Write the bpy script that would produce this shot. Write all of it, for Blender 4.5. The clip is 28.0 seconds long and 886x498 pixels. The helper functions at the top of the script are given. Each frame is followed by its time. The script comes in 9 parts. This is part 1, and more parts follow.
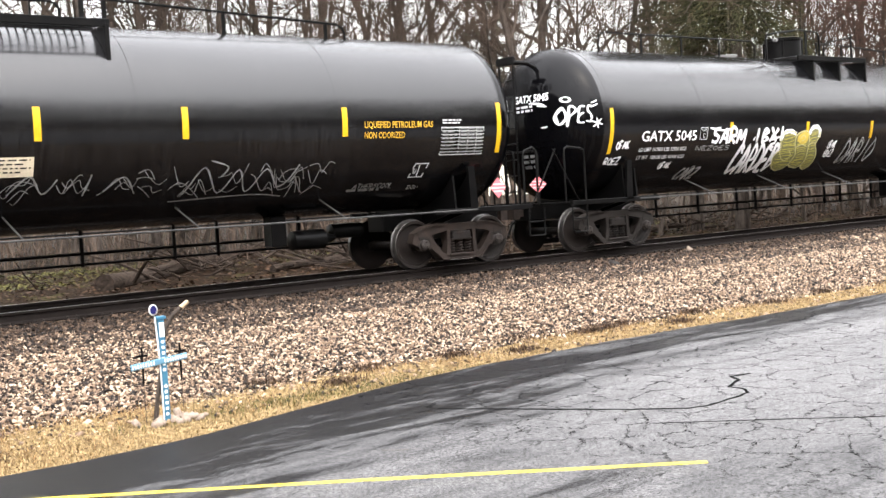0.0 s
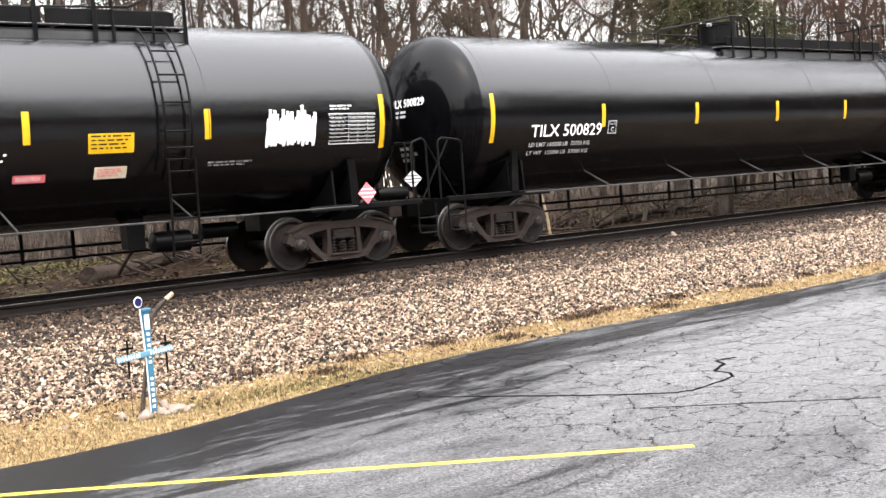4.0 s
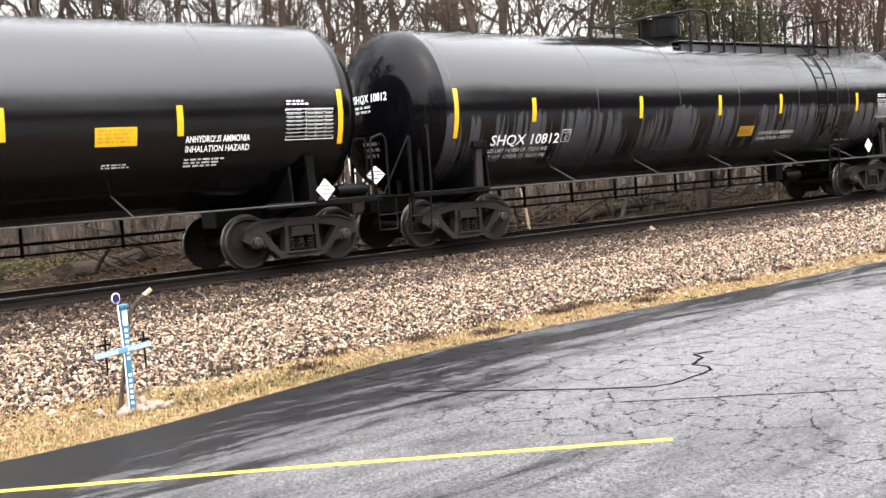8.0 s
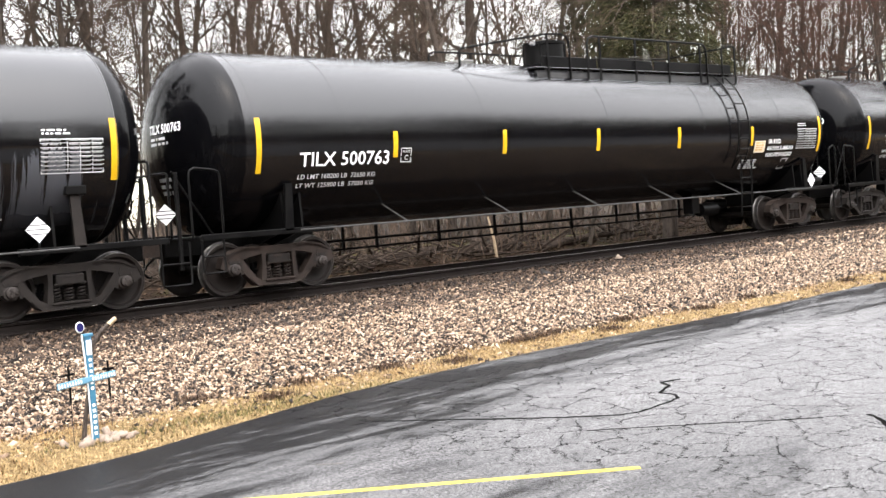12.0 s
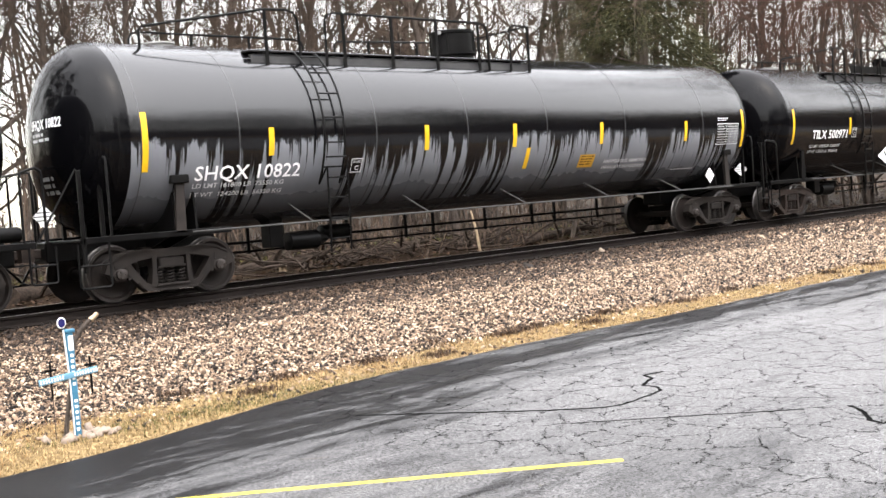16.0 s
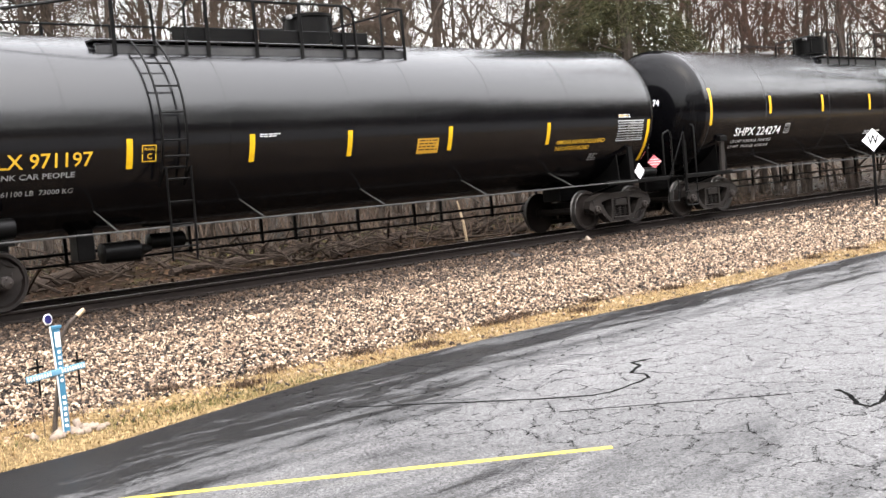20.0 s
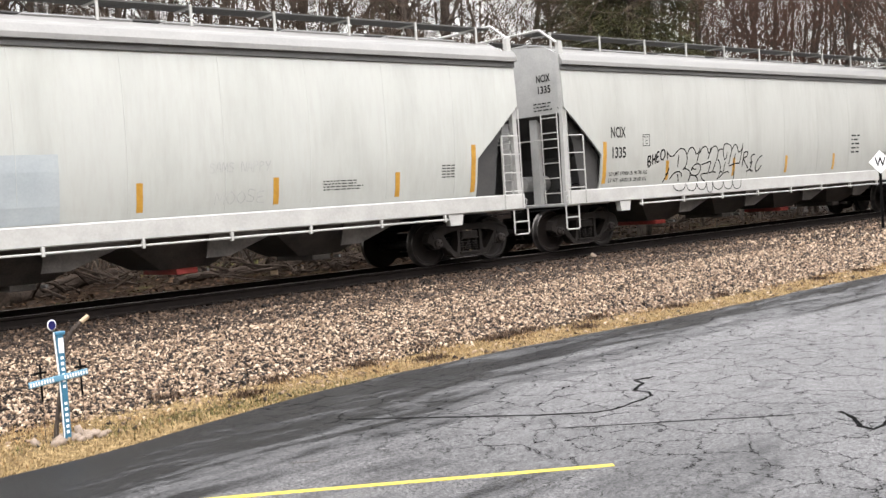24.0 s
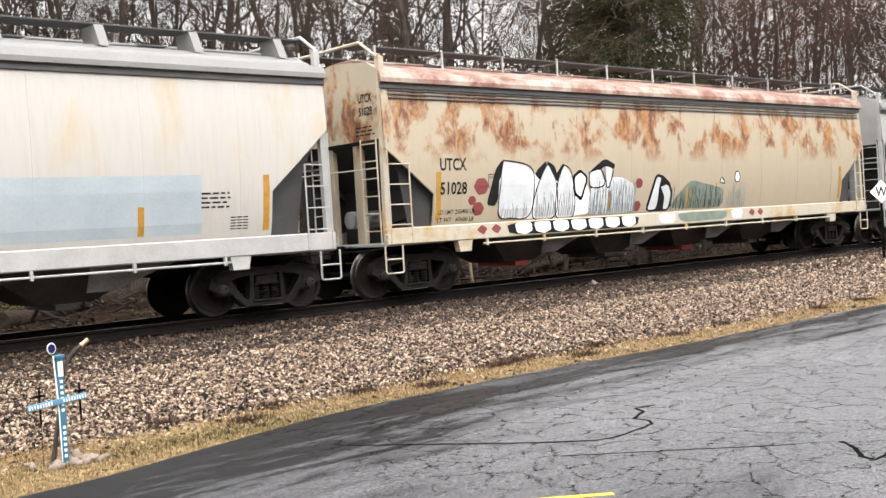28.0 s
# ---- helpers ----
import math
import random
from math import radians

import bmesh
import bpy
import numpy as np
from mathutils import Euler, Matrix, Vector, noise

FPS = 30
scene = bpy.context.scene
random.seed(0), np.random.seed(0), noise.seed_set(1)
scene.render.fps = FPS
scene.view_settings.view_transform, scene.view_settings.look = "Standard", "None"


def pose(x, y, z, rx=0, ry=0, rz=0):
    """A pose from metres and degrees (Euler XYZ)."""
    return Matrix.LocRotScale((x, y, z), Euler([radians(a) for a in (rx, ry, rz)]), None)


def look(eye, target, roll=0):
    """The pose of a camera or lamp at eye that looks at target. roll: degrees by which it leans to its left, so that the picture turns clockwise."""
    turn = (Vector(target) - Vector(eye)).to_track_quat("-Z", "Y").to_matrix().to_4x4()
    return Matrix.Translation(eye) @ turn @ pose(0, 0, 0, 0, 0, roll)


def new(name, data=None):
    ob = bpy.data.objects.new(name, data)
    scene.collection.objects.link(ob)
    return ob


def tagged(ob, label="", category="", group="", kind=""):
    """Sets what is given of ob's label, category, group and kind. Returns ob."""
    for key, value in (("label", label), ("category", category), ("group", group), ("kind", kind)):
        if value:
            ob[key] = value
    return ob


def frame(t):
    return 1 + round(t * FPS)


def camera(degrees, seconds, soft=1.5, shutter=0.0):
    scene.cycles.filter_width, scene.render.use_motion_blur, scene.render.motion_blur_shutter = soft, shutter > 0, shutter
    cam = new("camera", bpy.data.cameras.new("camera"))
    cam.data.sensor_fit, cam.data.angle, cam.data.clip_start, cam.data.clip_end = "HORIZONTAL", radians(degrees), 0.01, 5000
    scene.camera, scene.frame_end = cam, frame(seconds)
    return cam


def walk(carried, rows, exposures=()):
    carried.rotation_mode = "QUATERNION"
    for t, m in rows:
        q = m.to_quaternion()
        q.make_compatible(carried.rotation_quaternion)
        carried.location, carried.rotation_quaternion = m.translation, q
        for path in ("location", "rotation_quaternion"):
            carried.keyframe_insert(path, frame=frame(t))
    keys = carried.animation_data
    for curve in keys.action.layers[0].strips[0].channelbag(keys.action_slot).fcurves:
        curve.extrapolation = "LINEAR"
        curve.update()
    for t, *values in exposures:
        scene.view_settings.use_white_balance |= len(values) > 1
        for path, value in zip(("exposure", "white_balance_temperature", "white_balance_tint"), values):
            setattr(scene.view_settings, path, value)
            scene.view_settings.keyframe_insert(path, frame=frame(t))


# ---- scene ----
# ---- camera ----
EYE = (0.0, -17.422, 1.287)
# seconds, turn to the right of the track's square, tilt down, lean to the right (degrees)
TURNS = (
    (0, 37.017, 2.633, 3.439), (0.5, 37.127, 2.747, 3.520), (1, 37.228, 2.825, 3.649), (1.5, 37.297, 2.860, 3.751),
    (2, 37.377, 2.910, 3.919), (2.5, 37.456, 2.988, 3.993), (3, 37.550, 3.107, 4.013), (3.5, 37.667, 3.232, 4.057),
    (5.5, 38.014, 3.409, 4.402), (6, 38.144, 3.551, 4.472), (6.5, 38.310, 3.703, 4.554), (7, 38.507, 3.831, 4.539),
    (7.5, 38.676, 3.791, 4.377), (8, 38.823, 3.634, 4.224), (8.5, 38.960, 3.392, 4.071), (9, 39.222, 3.133, 4.147),
    (9.5, 39.405, 2.897, 3.907), (10, 39.723, 2.720, 3.991), (10.5, 40.035, 2.530, 4.041), (11, 40.289, 2.379, 4.127),
    (11.5, 40.474, 2.275, 4.125), (12, 40.615, 2.269, 4.118), (12.5, 40.739, 2.335, 4.104), (14.5, 41.242, 2.405, 4.122),
    (15, 41.318, 2.433, 4.190), (15.5, 41.365, 2.537, 4.203), (16, 41.476, 2.656, 4.287), (16.5, 41.573, 2.740, 4.367),
    (17, 41.668, 2.805, 4.473), (17.5, 41.770, 2.861, 4.614), (18, 41.845, 2.946, 4.716), (18.5, 41.931, 3.074, 4.841),
    (19, 42.013, 3.205, 4.892), (19.5, 42.080, 3.245, 4.953), (20, 42.124, 3.205, 5.089), (20.5, 42.126, 3.179, 4.994),
    (21, 42.146, 3.199, 4.952), (21.5, 42.148, 3.239, 4.881), (23.5, 41.998, 2.763, 4.232), (24, 41.917, 2.471, 3.964),
    (24.5, 41.828, 2.167, 3.792), (25, 41.803, 1.855, 3.685), (25.5, 41.814, 1.545, 3.688), (26, 41.825, 1.296, 3.624),
    (26.5, 41.864, 1.148, 3.628), (27, 41.926, 1.133, 3.740), (27.5, 41.960, 1.149, 3.679), (28, 41.956, 1.099, 3.524),
)


def sight(turn, tilt, lean):
    a, b = radians(turn), radians(tilt)
    way = Vector((math.sin(a) * math.cos(b), math.cos(a) * math.cos(b), -math.sin(b)))
    return look(EYE, Vector(EYE) + 10 * way, -lean)


cam = camera(44.107, 28.0)
EXPOSURES = ((0.0, 0.24, 7200, 11), (20.5, 0.24, 7200, 11), (23.5, -0.24, 7200, 11), (28.0, -0.36, 7200, 11))
walk(cam, [(t, sight(a, b, c)) for t, a, b, c in TURNS], EXPOSURES)

# ---- world and light ----
world = bpy.data.worlds.new("overcast_sky")
scene.world = world
world.use_nodes = True
wn, wl = world.node_tree.nodes, world.node_tree.links
sky = wn.new("ShaderNodeTexSky")
sky.sky_type, sky.sun_disc = "NISHITA", False
sky.sun_elevation, sky.sun_rotation = radians(60), radians(195)
sky.air_density, sky.dust_density, sky.ozone_density = 1.0, 0.4, 0.6
grey = wn.new("ShaderNodeHueSaturation")
grey.inputs["Saturation"].default_value = 0.29
wl.new(sky.outputs[0], grey.inputs["Color"])
# an overcast sky grows brighter towards the zenith
up, height, lift, dome = wn.new("ShaderNodeTexCoord"), wn.new("ShaderNodeSeparateXYZ"), wn.new("ShaderNodeMapRange"), wn.new("ShaderNodeVectorMath")
wl.new(up.outputs["Generated"], height.inputs[0])
wl.new(height.outputs["Z"], lift.inputs["Value"])
lift.inputs["To Min"].default_value, lift.inputs["To Max"].default_value = 2.1, 19.0
dome.operation = "SCALE"
wl.new(grey.outputs[0], dome.inputs[0])
wl.new(lift.outputs[0], dome.inputs["Scale"])
wl.new(dome.outputs[0], wn["Background"].inputs["Color"])
wn["Background"].inputs["Strength"].default_value = 0.15
sun_data = bpy.data.lights.new("sun", "SUN")
sun_data.energy, sun_data.angle, sun_data.color = 0.5, radians(140), (1.0, 0.97, 0.93)
sun = new("sun", sun_data)
sun.matrix_world = look((-5, -19, 45), (0, 0, 0))

# ---- materials ----


def shader(name):
    m = bpy.data.materials.new(name)
    m.use_nodes = True
    return m, m.node_tree.nodes, m.node_tree.links, m.node_tree.nodes["Principled BSDF"]


def mapped(nt, ln, stretch=(1, 1, 1), space="Object"):
    tc, mp = nt.new("ShaderNodeTexCoord"), nt.new("ShaderNodeMapping")
    mp.inputs["Scale"].default_value = stretch
    ln.new(tc.outputs[space], mp.inputs["Vector"])
    return mp.outputs[0]


def noise_of(nt, ln, vec, scale, detail=5, rough=0.6, distort=0.0):
    n = nt.new("ShaderNodeTexNoise")
    n.inputs["Scale"].default_value, n.inputs["Detail"].default_value = scale, detail
    n.inputs["Roughness"].default_value, n.inputs["Distortion"].default_value = rough, distort
    ln.new(vec, n.inputs["Vector"])
    return n.outputs["Fac"]


def ramp_of(nt, ln, fac, stops):
    r = nt.new("ShaderNodeValToRGB")
    el = r.color_ramp.elements
    while len(el) < len(stops):
        el.new(0.5)
    for e, (p, c) in zip(el, stops):
        e.position = p
        e.color = (*c, 1) if len(c) == 3 else c
    ln.new(fac, r.inputs["Fac"])
    return r.outputs["Color"]


def grey3(v):
    return (v, v, v)


def blend(nt, ln, fac, a, b, mode="MIX"):
    m = nt.new("ShaderNodeMix")
    m.data_type, m.blend_type = "RGBA", mode
    for s, v in ((0, fac), (6, a), (7, b)):
        if isinstance(v, (int, float)):
            m.inputs[s].default_value = v
        elif isinstance(v, tuple):
            m.inputs[s].default_value = (*v, 1)
        else:
            ln.new(v, m.inputs[s])
    return m.outputs[2]


def sums(nt, ln, op, a, b=0.5, clamp=False):
    m = nt.new("ShaderNodeMath")
    m.operation, m.use_clamp = op, clamp
    for s, v in ((0, a), (1, b)):
        if isinstance(v, (int, float)):
            m.inputs[s].default_value = v
        else:
            ln.new(v, m.inputs[s])
    return m.outputs[0]


def bumped(nt, ln, bsdf, height, strength, distance=0.01):
    b = nt.new("ShaderNodeBump")
    b.inputs["Strength"].default_value, b.inputs["Distance"].default_value = strength, distance
    ln.new(height, b.inputs["Height"])
    ln.new(b.outputs[0], bsdf.inputs["Normal"])


def mat(name, dark, light, rough=(0.5, 0.7), scale=5.0, fine=60.0, bump=0.15, dist=0.004, metal=0.0, stretch=(1, 1, 1), random_tint=0.0, spec=0.5):
    """Two-scale noisy surface between two colours."""
    m, nt, ln, bs = shader(name)
    vec = mapped(nt, ln, stretch)
    n1, n2 = noise_of(nt, ln, vec, scale), noise_of(nt, ln, vec, fine, 3)
    mix = sums(nt, ln, "ADD", sums(nt, ln, "MULTIPLY", n1, 0.65), sums(nt, ln, "MULTIPLY", n2, 0.35))
    col = ramp_of(nt, ln, mix, ((0.33, dark), (0.67, light)))
    if random_tint:
        oi = nt.new("ShaderNodeNewGeometry")
        hv = nt.new("ShaderNodeHueSaturation")
        ln.new(sums(nt, ln, "ADD", sums(nt, ln, "MULTIPLY", oi.outputs["Random Per Island"], 2 * random_tint), 1 - random_tint), hv.inputs["Value"])
        ln.new(col, hv.inputs["Color"])
        col = hv.outputs[0]
    ln.new(col, bs.inputs["Base Color"])
    ln.new(ramp_of(nt, ln, n1, ((0.3, grey3(rough[0])), (0.7, grey3(rough[1])))), bs.inputs["Roughness"])
    bs.inputs["Metallic"].default_value = metal
    bs.inputs["Specular IOR Level"].default_value = spec
    if bump:
        bumped(nt, ln, bs, n2, bump, dist)
    return m


def streaked(name, base, streak, amount=0.5, rough=(0.22, 0.38), spec=0.4):
    """Painted shell with fine rain streaks running down and a little dust."""
    m, nt, ln, bs = shader(name)
    vec = mapped(nt, ln, (7.0, 0.6, 0.6))
    st = noise_of(nt, ln, vec, 3.0, 6, 0.7)
    cl = noise_of(nt, ln, mapped(nt, ln), 0.9, 5)
    f = sums(nt, ln, "MULTIPLY", ramp_of(nt, ln, st, ((0.42, grey3(0)), (0.75, grey3(1)))), ramp_of(nt, ln, cl, ((0.35, grey3(0.1)), (0.7, grey3(1)))))
    col = blend(nt, ln, sums(nt, ln, "MULTIPLY", f, amount), base, streak)
    ln.new(col, bs.inputs["Base Color"])
    ln.new(ramp_of(nt, ln, sums(nt, ln, "ADD", sums(nt, ln, "MULTIPLY", st, 0.5), sums(nt, ln, "MULTIPLY", cl, 0.5)), ((0.35, grey3(rough[0])), (0.65, grey3(rough[1])))), bs.inputs["Roughness"])
    bs.inputs["Specular IOR Level"].default_value = spec
    bumped(nt, ln, bs, noise_of(nt, ln, mapped(nt, ln), 1.6, 2), 0.08, 0.02)
    return m


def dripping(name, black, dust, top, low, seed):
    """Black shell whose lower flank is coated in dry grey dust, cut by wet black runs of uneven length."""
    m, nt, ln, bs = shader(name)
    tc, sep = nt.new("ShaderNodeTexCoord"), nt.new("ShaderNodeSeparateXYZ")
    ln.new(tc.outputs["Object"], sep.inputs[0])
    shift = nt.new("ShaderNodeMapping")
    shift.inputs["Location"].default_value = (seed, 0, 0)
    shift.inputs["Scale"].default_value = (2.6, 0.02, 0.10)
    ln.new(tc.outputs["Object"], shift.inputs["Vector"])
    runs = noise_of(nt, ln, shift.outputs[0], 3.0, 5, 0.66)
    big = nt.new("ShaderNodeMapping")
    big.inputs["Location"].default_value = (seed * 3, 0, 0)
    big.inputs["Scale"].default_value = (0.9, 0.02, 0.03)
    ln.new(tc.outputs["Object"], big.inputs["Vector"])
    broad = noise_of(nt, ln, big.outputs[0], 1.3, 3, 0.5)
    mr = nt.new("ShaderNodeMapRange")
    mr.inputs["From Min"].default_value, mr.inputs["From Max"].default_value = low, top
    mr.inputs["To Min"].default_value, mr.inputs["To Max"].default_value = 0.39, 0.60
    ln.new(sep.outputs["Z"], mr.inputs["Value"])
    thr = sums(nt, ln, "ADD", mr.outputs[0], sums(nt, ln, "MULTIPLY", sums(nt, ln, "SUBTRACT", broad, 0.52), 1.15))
    paler = sums(nt, ln, "MULTIPLY", sums(nt, ln, "SUBTRACT", runs, thr), 26.0, True)
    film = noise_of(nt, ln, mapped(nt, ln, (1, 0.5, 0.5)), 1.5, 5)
    fac = sums(nt, ln, "MULTIPLY", paler, ramp_of(nt, ln, film, ((0.2, grey3(0.6)), (0.8, grey3(1.0)))))
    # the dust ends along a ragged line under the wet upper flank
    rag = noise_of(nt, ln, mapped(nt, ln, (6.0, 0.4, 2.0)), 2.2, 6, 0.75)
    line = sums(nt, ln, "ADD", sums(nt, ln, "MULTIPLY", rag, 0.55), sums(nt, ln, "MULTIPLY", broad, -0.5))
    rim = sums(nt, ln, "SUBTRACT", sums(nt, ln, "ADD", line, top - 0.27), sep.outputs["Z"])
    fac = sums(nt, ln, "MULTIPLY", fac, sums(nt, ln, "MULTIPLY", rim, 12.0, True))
    # the dust fades by height: the ground-facing belly's shade is put into the colour
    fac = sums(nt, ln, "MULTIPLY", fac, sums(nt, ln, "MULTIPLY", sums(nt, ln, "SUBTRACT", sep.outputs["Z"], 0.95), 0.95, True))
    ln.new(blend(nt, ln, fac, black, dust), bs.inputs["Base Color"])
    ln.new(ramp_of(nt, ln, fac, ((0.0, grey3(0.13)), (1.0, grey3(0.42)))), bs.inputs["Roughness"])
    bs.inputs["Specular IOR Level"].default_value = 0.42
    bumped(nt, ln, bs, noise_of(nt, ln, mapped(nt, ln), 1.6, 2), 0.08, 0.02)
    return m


def stained(name, base, stain, low=0.5, high=0.68, scale=(0.9, 0.9, 0.25), second=None, rough=(0.5, 0.65), zone=None):
    """Pale painted car side with soft stains that have run down; zone keeps the stains to a band of height."""
    m, nt, ln, bs = shader(name)
    vec = mapped(nt, ln, scale)
    st = noise_of(nt, ln, vec, 1.3, 7, 0.65, 0.3)
    mask = ramp_of(nt, ln, st, ((low, grey3(0)), (high, grey3(1))))
    if zone:
        tc, sep, mr = nt.new("ShaderNodeTexCoord"), nt.new("ShaderNodeSeparateXYZ"), nt.new("ShaderNodeMapRange")
        ln.new(tc.outputs["Object"], sep.inputs[0])
        mr.inputs["From Min"].default_value, mr.inputs["From Max"].default_value = zone
        ln.new(sep.outputs["Z"], mr.inputs["Value"])
        mask = sums(nt, ln, "MULTIPLY", mask, mr.outputs[0])
    col = blend(nt, ln, mask, base, stain)
    if second:
        s2 = noise_of(nt, ln, mapped(nt, ln, (2.2, 2.2, 1.1)), 1.7, 8, 0.75, 0.6)
        lo2, hi2, c2 = second
        col = blend(nt, ln, sums(nt, ln, "MULTIPLY", ramp_of(nt, ln, s2, ((lo2, grey3(0)), (hi2, grey3(1)))), mask), col, c2)
    dirt = noise_of(nt, ln, mapped(nt, ln, (5, 5, 0.5)), 2.0, 5, 0.7)
    col = blend(nt, ln, sums(nt, ln, "MULTIPLY", ramp_of(nt, ln, dirt, ((0.45, grey3(0)), (0.8, grey3(1)))), 0.22), col, (0.20, 0.185, 0.16))
    ln.new(col, bs.inputs["Base Color"])
    ln.new(ramp_of(nt, ln, st, ((0.3, grey3(rough[0])), (0.7, grey3(rough[1])))), bs.inputs["Roughness"])
    bumped(nt, ln, bs, noise_of(nt, ln, mapped(nt, ln), 0.8, 2), 0.1, 0.03)
    return m


def asphalt(name):
    m, nt, ln, bs = shader(name)
    vec = mapped(nt, ln)
    grain, patch = noise_of(nt, ln, vec, 48, 5, 0.9), noise_of(nt, ln, vec, 0.35, 5, 0.55)
    mid = noise_of(nt, ln, vec, 9, 5, 0.7)
    col = ramp_of(nt, ln, sums(nt, ln, "ADD", sums(nt, ln, "MULTIPLY", patch, 0.5), sums(nt, ln, "MULTIPLY", mid, 0.5)), ((0.36, (0.047, 0.046, 0.046)), (0.64, (0.076, 0.074, 0.074))))
    col = blend(nt, ln, 1.0, col, ramp_of(nt, ln, grain, ((0.40, grey3(0.22)), (0.5, grey3(0.95)), (0.60, grey3(1.95)))), "MULTIPLY")
    # base colour rises to 1.3 times further along x
    far_x, paler = nt.new("ShaderNodeSeparateXYZ"), nt.new("ShaderNodeMapRange")
    ln.new(vec, far_x.inputs[0])
    paler.inputs["From Min"].default_value, paler.inputs["From Max"].default_value = 5.0, 8.5
    ln.new(sums(nt, ln, "ADD", far_x.outputs["X"], sums(nt, ln, "MULTIPLY", patch, 2.0)), paler.inputs["Value"])
    col = blend(nt, ln, paler.outputs[0], col, blend(nt, ln, 1.0, col, (1.3, 1.3, 1.3), "MULTIPLY"))
    fine = noise_of(nt, ln, vec, 125, 3, 0.8)
    col = blend(nt, ln, 1.0, col, ramp_of(nt, ln, fine, ((0.38, grey3(0.45)), (0.5, grey3(0.95)), (0.64, grey3(1.7)))), "MULTIPLY")
    pits = noise_of(nt, ln, vec, 24, 3, 0.6)
    col = blend(nt, ln, sums(nt, ln, "MULTIPLY", sums(nt, ln, "GREATER_THAN", pits, 0.64), 0.85), col, (0.010, 0.010, 0.010))
    # fine net of cracks, denser further along the lot
    warp, wob = nt.new("ShaderNodeVectorMath"), nt.new("ShaderNodeTexNoise")
    wob.inputs["Scale"].default_value, wob.inputs["Detail"].default_value, wob.inputs["Roughness"].default_value = 4.0, 9, 0.8
    ln.new(vec, wob.inputs["Vector"])
    warp.operation = "MULTIPLY_ADD"
    ln.new(wob.outputs["Color"], warp.inputs[0])
    warp.inputs[1].default_value = (0.34, 0.34, 0)
    ln.new(vec, warp.inputs[2])
    sep = nt.new("ShaderNodeSeparateXYZ")
    ln.new(vec, sep.inputs[0])
    dots = noise_of(nt, ln, vec, 11, 4, 0.7)
    nets = []
    for scale, wid, cut in ((2.7, 0.017, 0.46), (5.2, 0.024, 0.53)):
        v = nt.new("ShaderNodeTexVoronoi")
        v.feature, v.voronoi_dimensions = "DISTANCE_TO_EDGE", "2D"
        v.inputs["Scale"].default_value = scale
        ln.new(warp.outputs[0], v.inputs["Vector"])
        nets.append(sums(nt, ln, "MULTIPLY", sums(nt, ln, "LESS_THAN", v.outputs["Distance"], wid), sums(nt, ln, "GREATER_THAN", dots, cut)))
    mr = nt.new("ShaderNodeMapRange")
    mr.inputs["From Min"].default_value, mr.inputs["From Max"].default_value = 4.4, 5.6
    ln.new(sums(nt, ln, "ADD", sep.outputs["X"], sums(nt, ln, "MULTIPLY", patch, 1.2)), mr.inputs["Value"])
    zone = noise_of(nt, ln, vec, 0.9, 3)
    crack = sums(nt, ln, "MULTIPLY", sums(nt, ln, "MAXIMUM", sums(nt, ln, "MULTIPLY", nets[0], sums(nt, ln, "GREATER_THAN", zone, 0.34)), sums(nt, ln, "MULTIPLY", nets[1], sums(nt, ln, "GREATER_THAN", zone, 0.52))), mr.outputs[0])
    # damp film that lies along the verge and over the near end of the lot
    wetv = nt.new("ShaderNodeMapping")
    wetv.inputs["Rotation"].default_value, wetv.inputs["Scale"].default_value = (0, 0, radians(10)), (0.34, 1.9, 1)
    ln.new(vec, wetv.inputs["Vector"])
    run = noise_of(nt, ln, wetv.outputs[0], 1.25, 9, 0.74, 0.5)
    edge, side = nt.new("ShaderNodeMapRange"), nt.new("ShaderNodeMapRange")
    edge.inputs["From Min"].default_value, edge.inputs["From Max"].default_value = -11.8, -9.1
    edge.inputs["To Min"].default_value, edge.inputs["To Max"].default_value = -0.20, 0.30
    ln.new(sep.outputs["Y"], edge.inputs["Value"])
    side.inputs["From Min"].default_value, side.inputs["From Max"].default_value = 2.5, 9.0
    side.inputs["To Min"].default_value, side.inputs["To Max"].default_value = 0.17, -0.14
    ln.new(sep.outputs["X"], side.inputs["Value"])
    lie = sums(nt, ln, "ADD", sums(nt, ln, "SUBTRACT", sums(nt, ln, "MULTIPLY", run, 1.7), 0.36), sums(nt, ln, "ADD", edge.outputs[0], side.outputs[0]))
    wet = sums(nt, ln, "MULTIPLY", sums(nt, ln, "SUBTRACT", lie, 0.55), 10.0, True)
    damp = sums(nt, ln, "MULTIPLY", sums(nt, ln, "SUBTRACT", lie, 0.31), 4.6, True)
    soaked = blend(nt, ln, 1.0, col, (0.26, 0.26, 0.265), "MULTIPLY")
    col = blend(nt, ln, sums(nt, ln, "MULTIPLY", damp, 0.85), col, soaked)
    col = blend(nt, ln, sums(nt, ln, "MULTIPLY", wet, 0.85), col, blend(nt, ln, 1.0, soaked, (0.30, 0.30, 0.31), "MULTIPLY"))
    col = blend(nt, ln, crack, col, (0.002, 0.002, 0.002))
    ln.new(col, bs.inputs["Base Color"])
    ln.new(ramp_of(nt, ln, wet, ((0.0, grey3(0.62)), (1.0, grey3(0.30)))), bs.inputs["Roughness"])
    shine = blend(nt, ln, crack, ramp_of(nt, ln, sums(nt, ln, "MULTIPLY", grain, sums(nt, ln, "SUBTRACT", 1.15, wet)), ((0.40, grey3(0.05)), (0.62, grey3(0.36)))), (0.0, 0.0, 0.0))
    ln.new(shine, bs.inputs["Specular IOR Level"])
    h = sums(nt, ln, "SUBTRACT", sums(nt, ln, "MULTIPLY", grain, 0.6), crack)
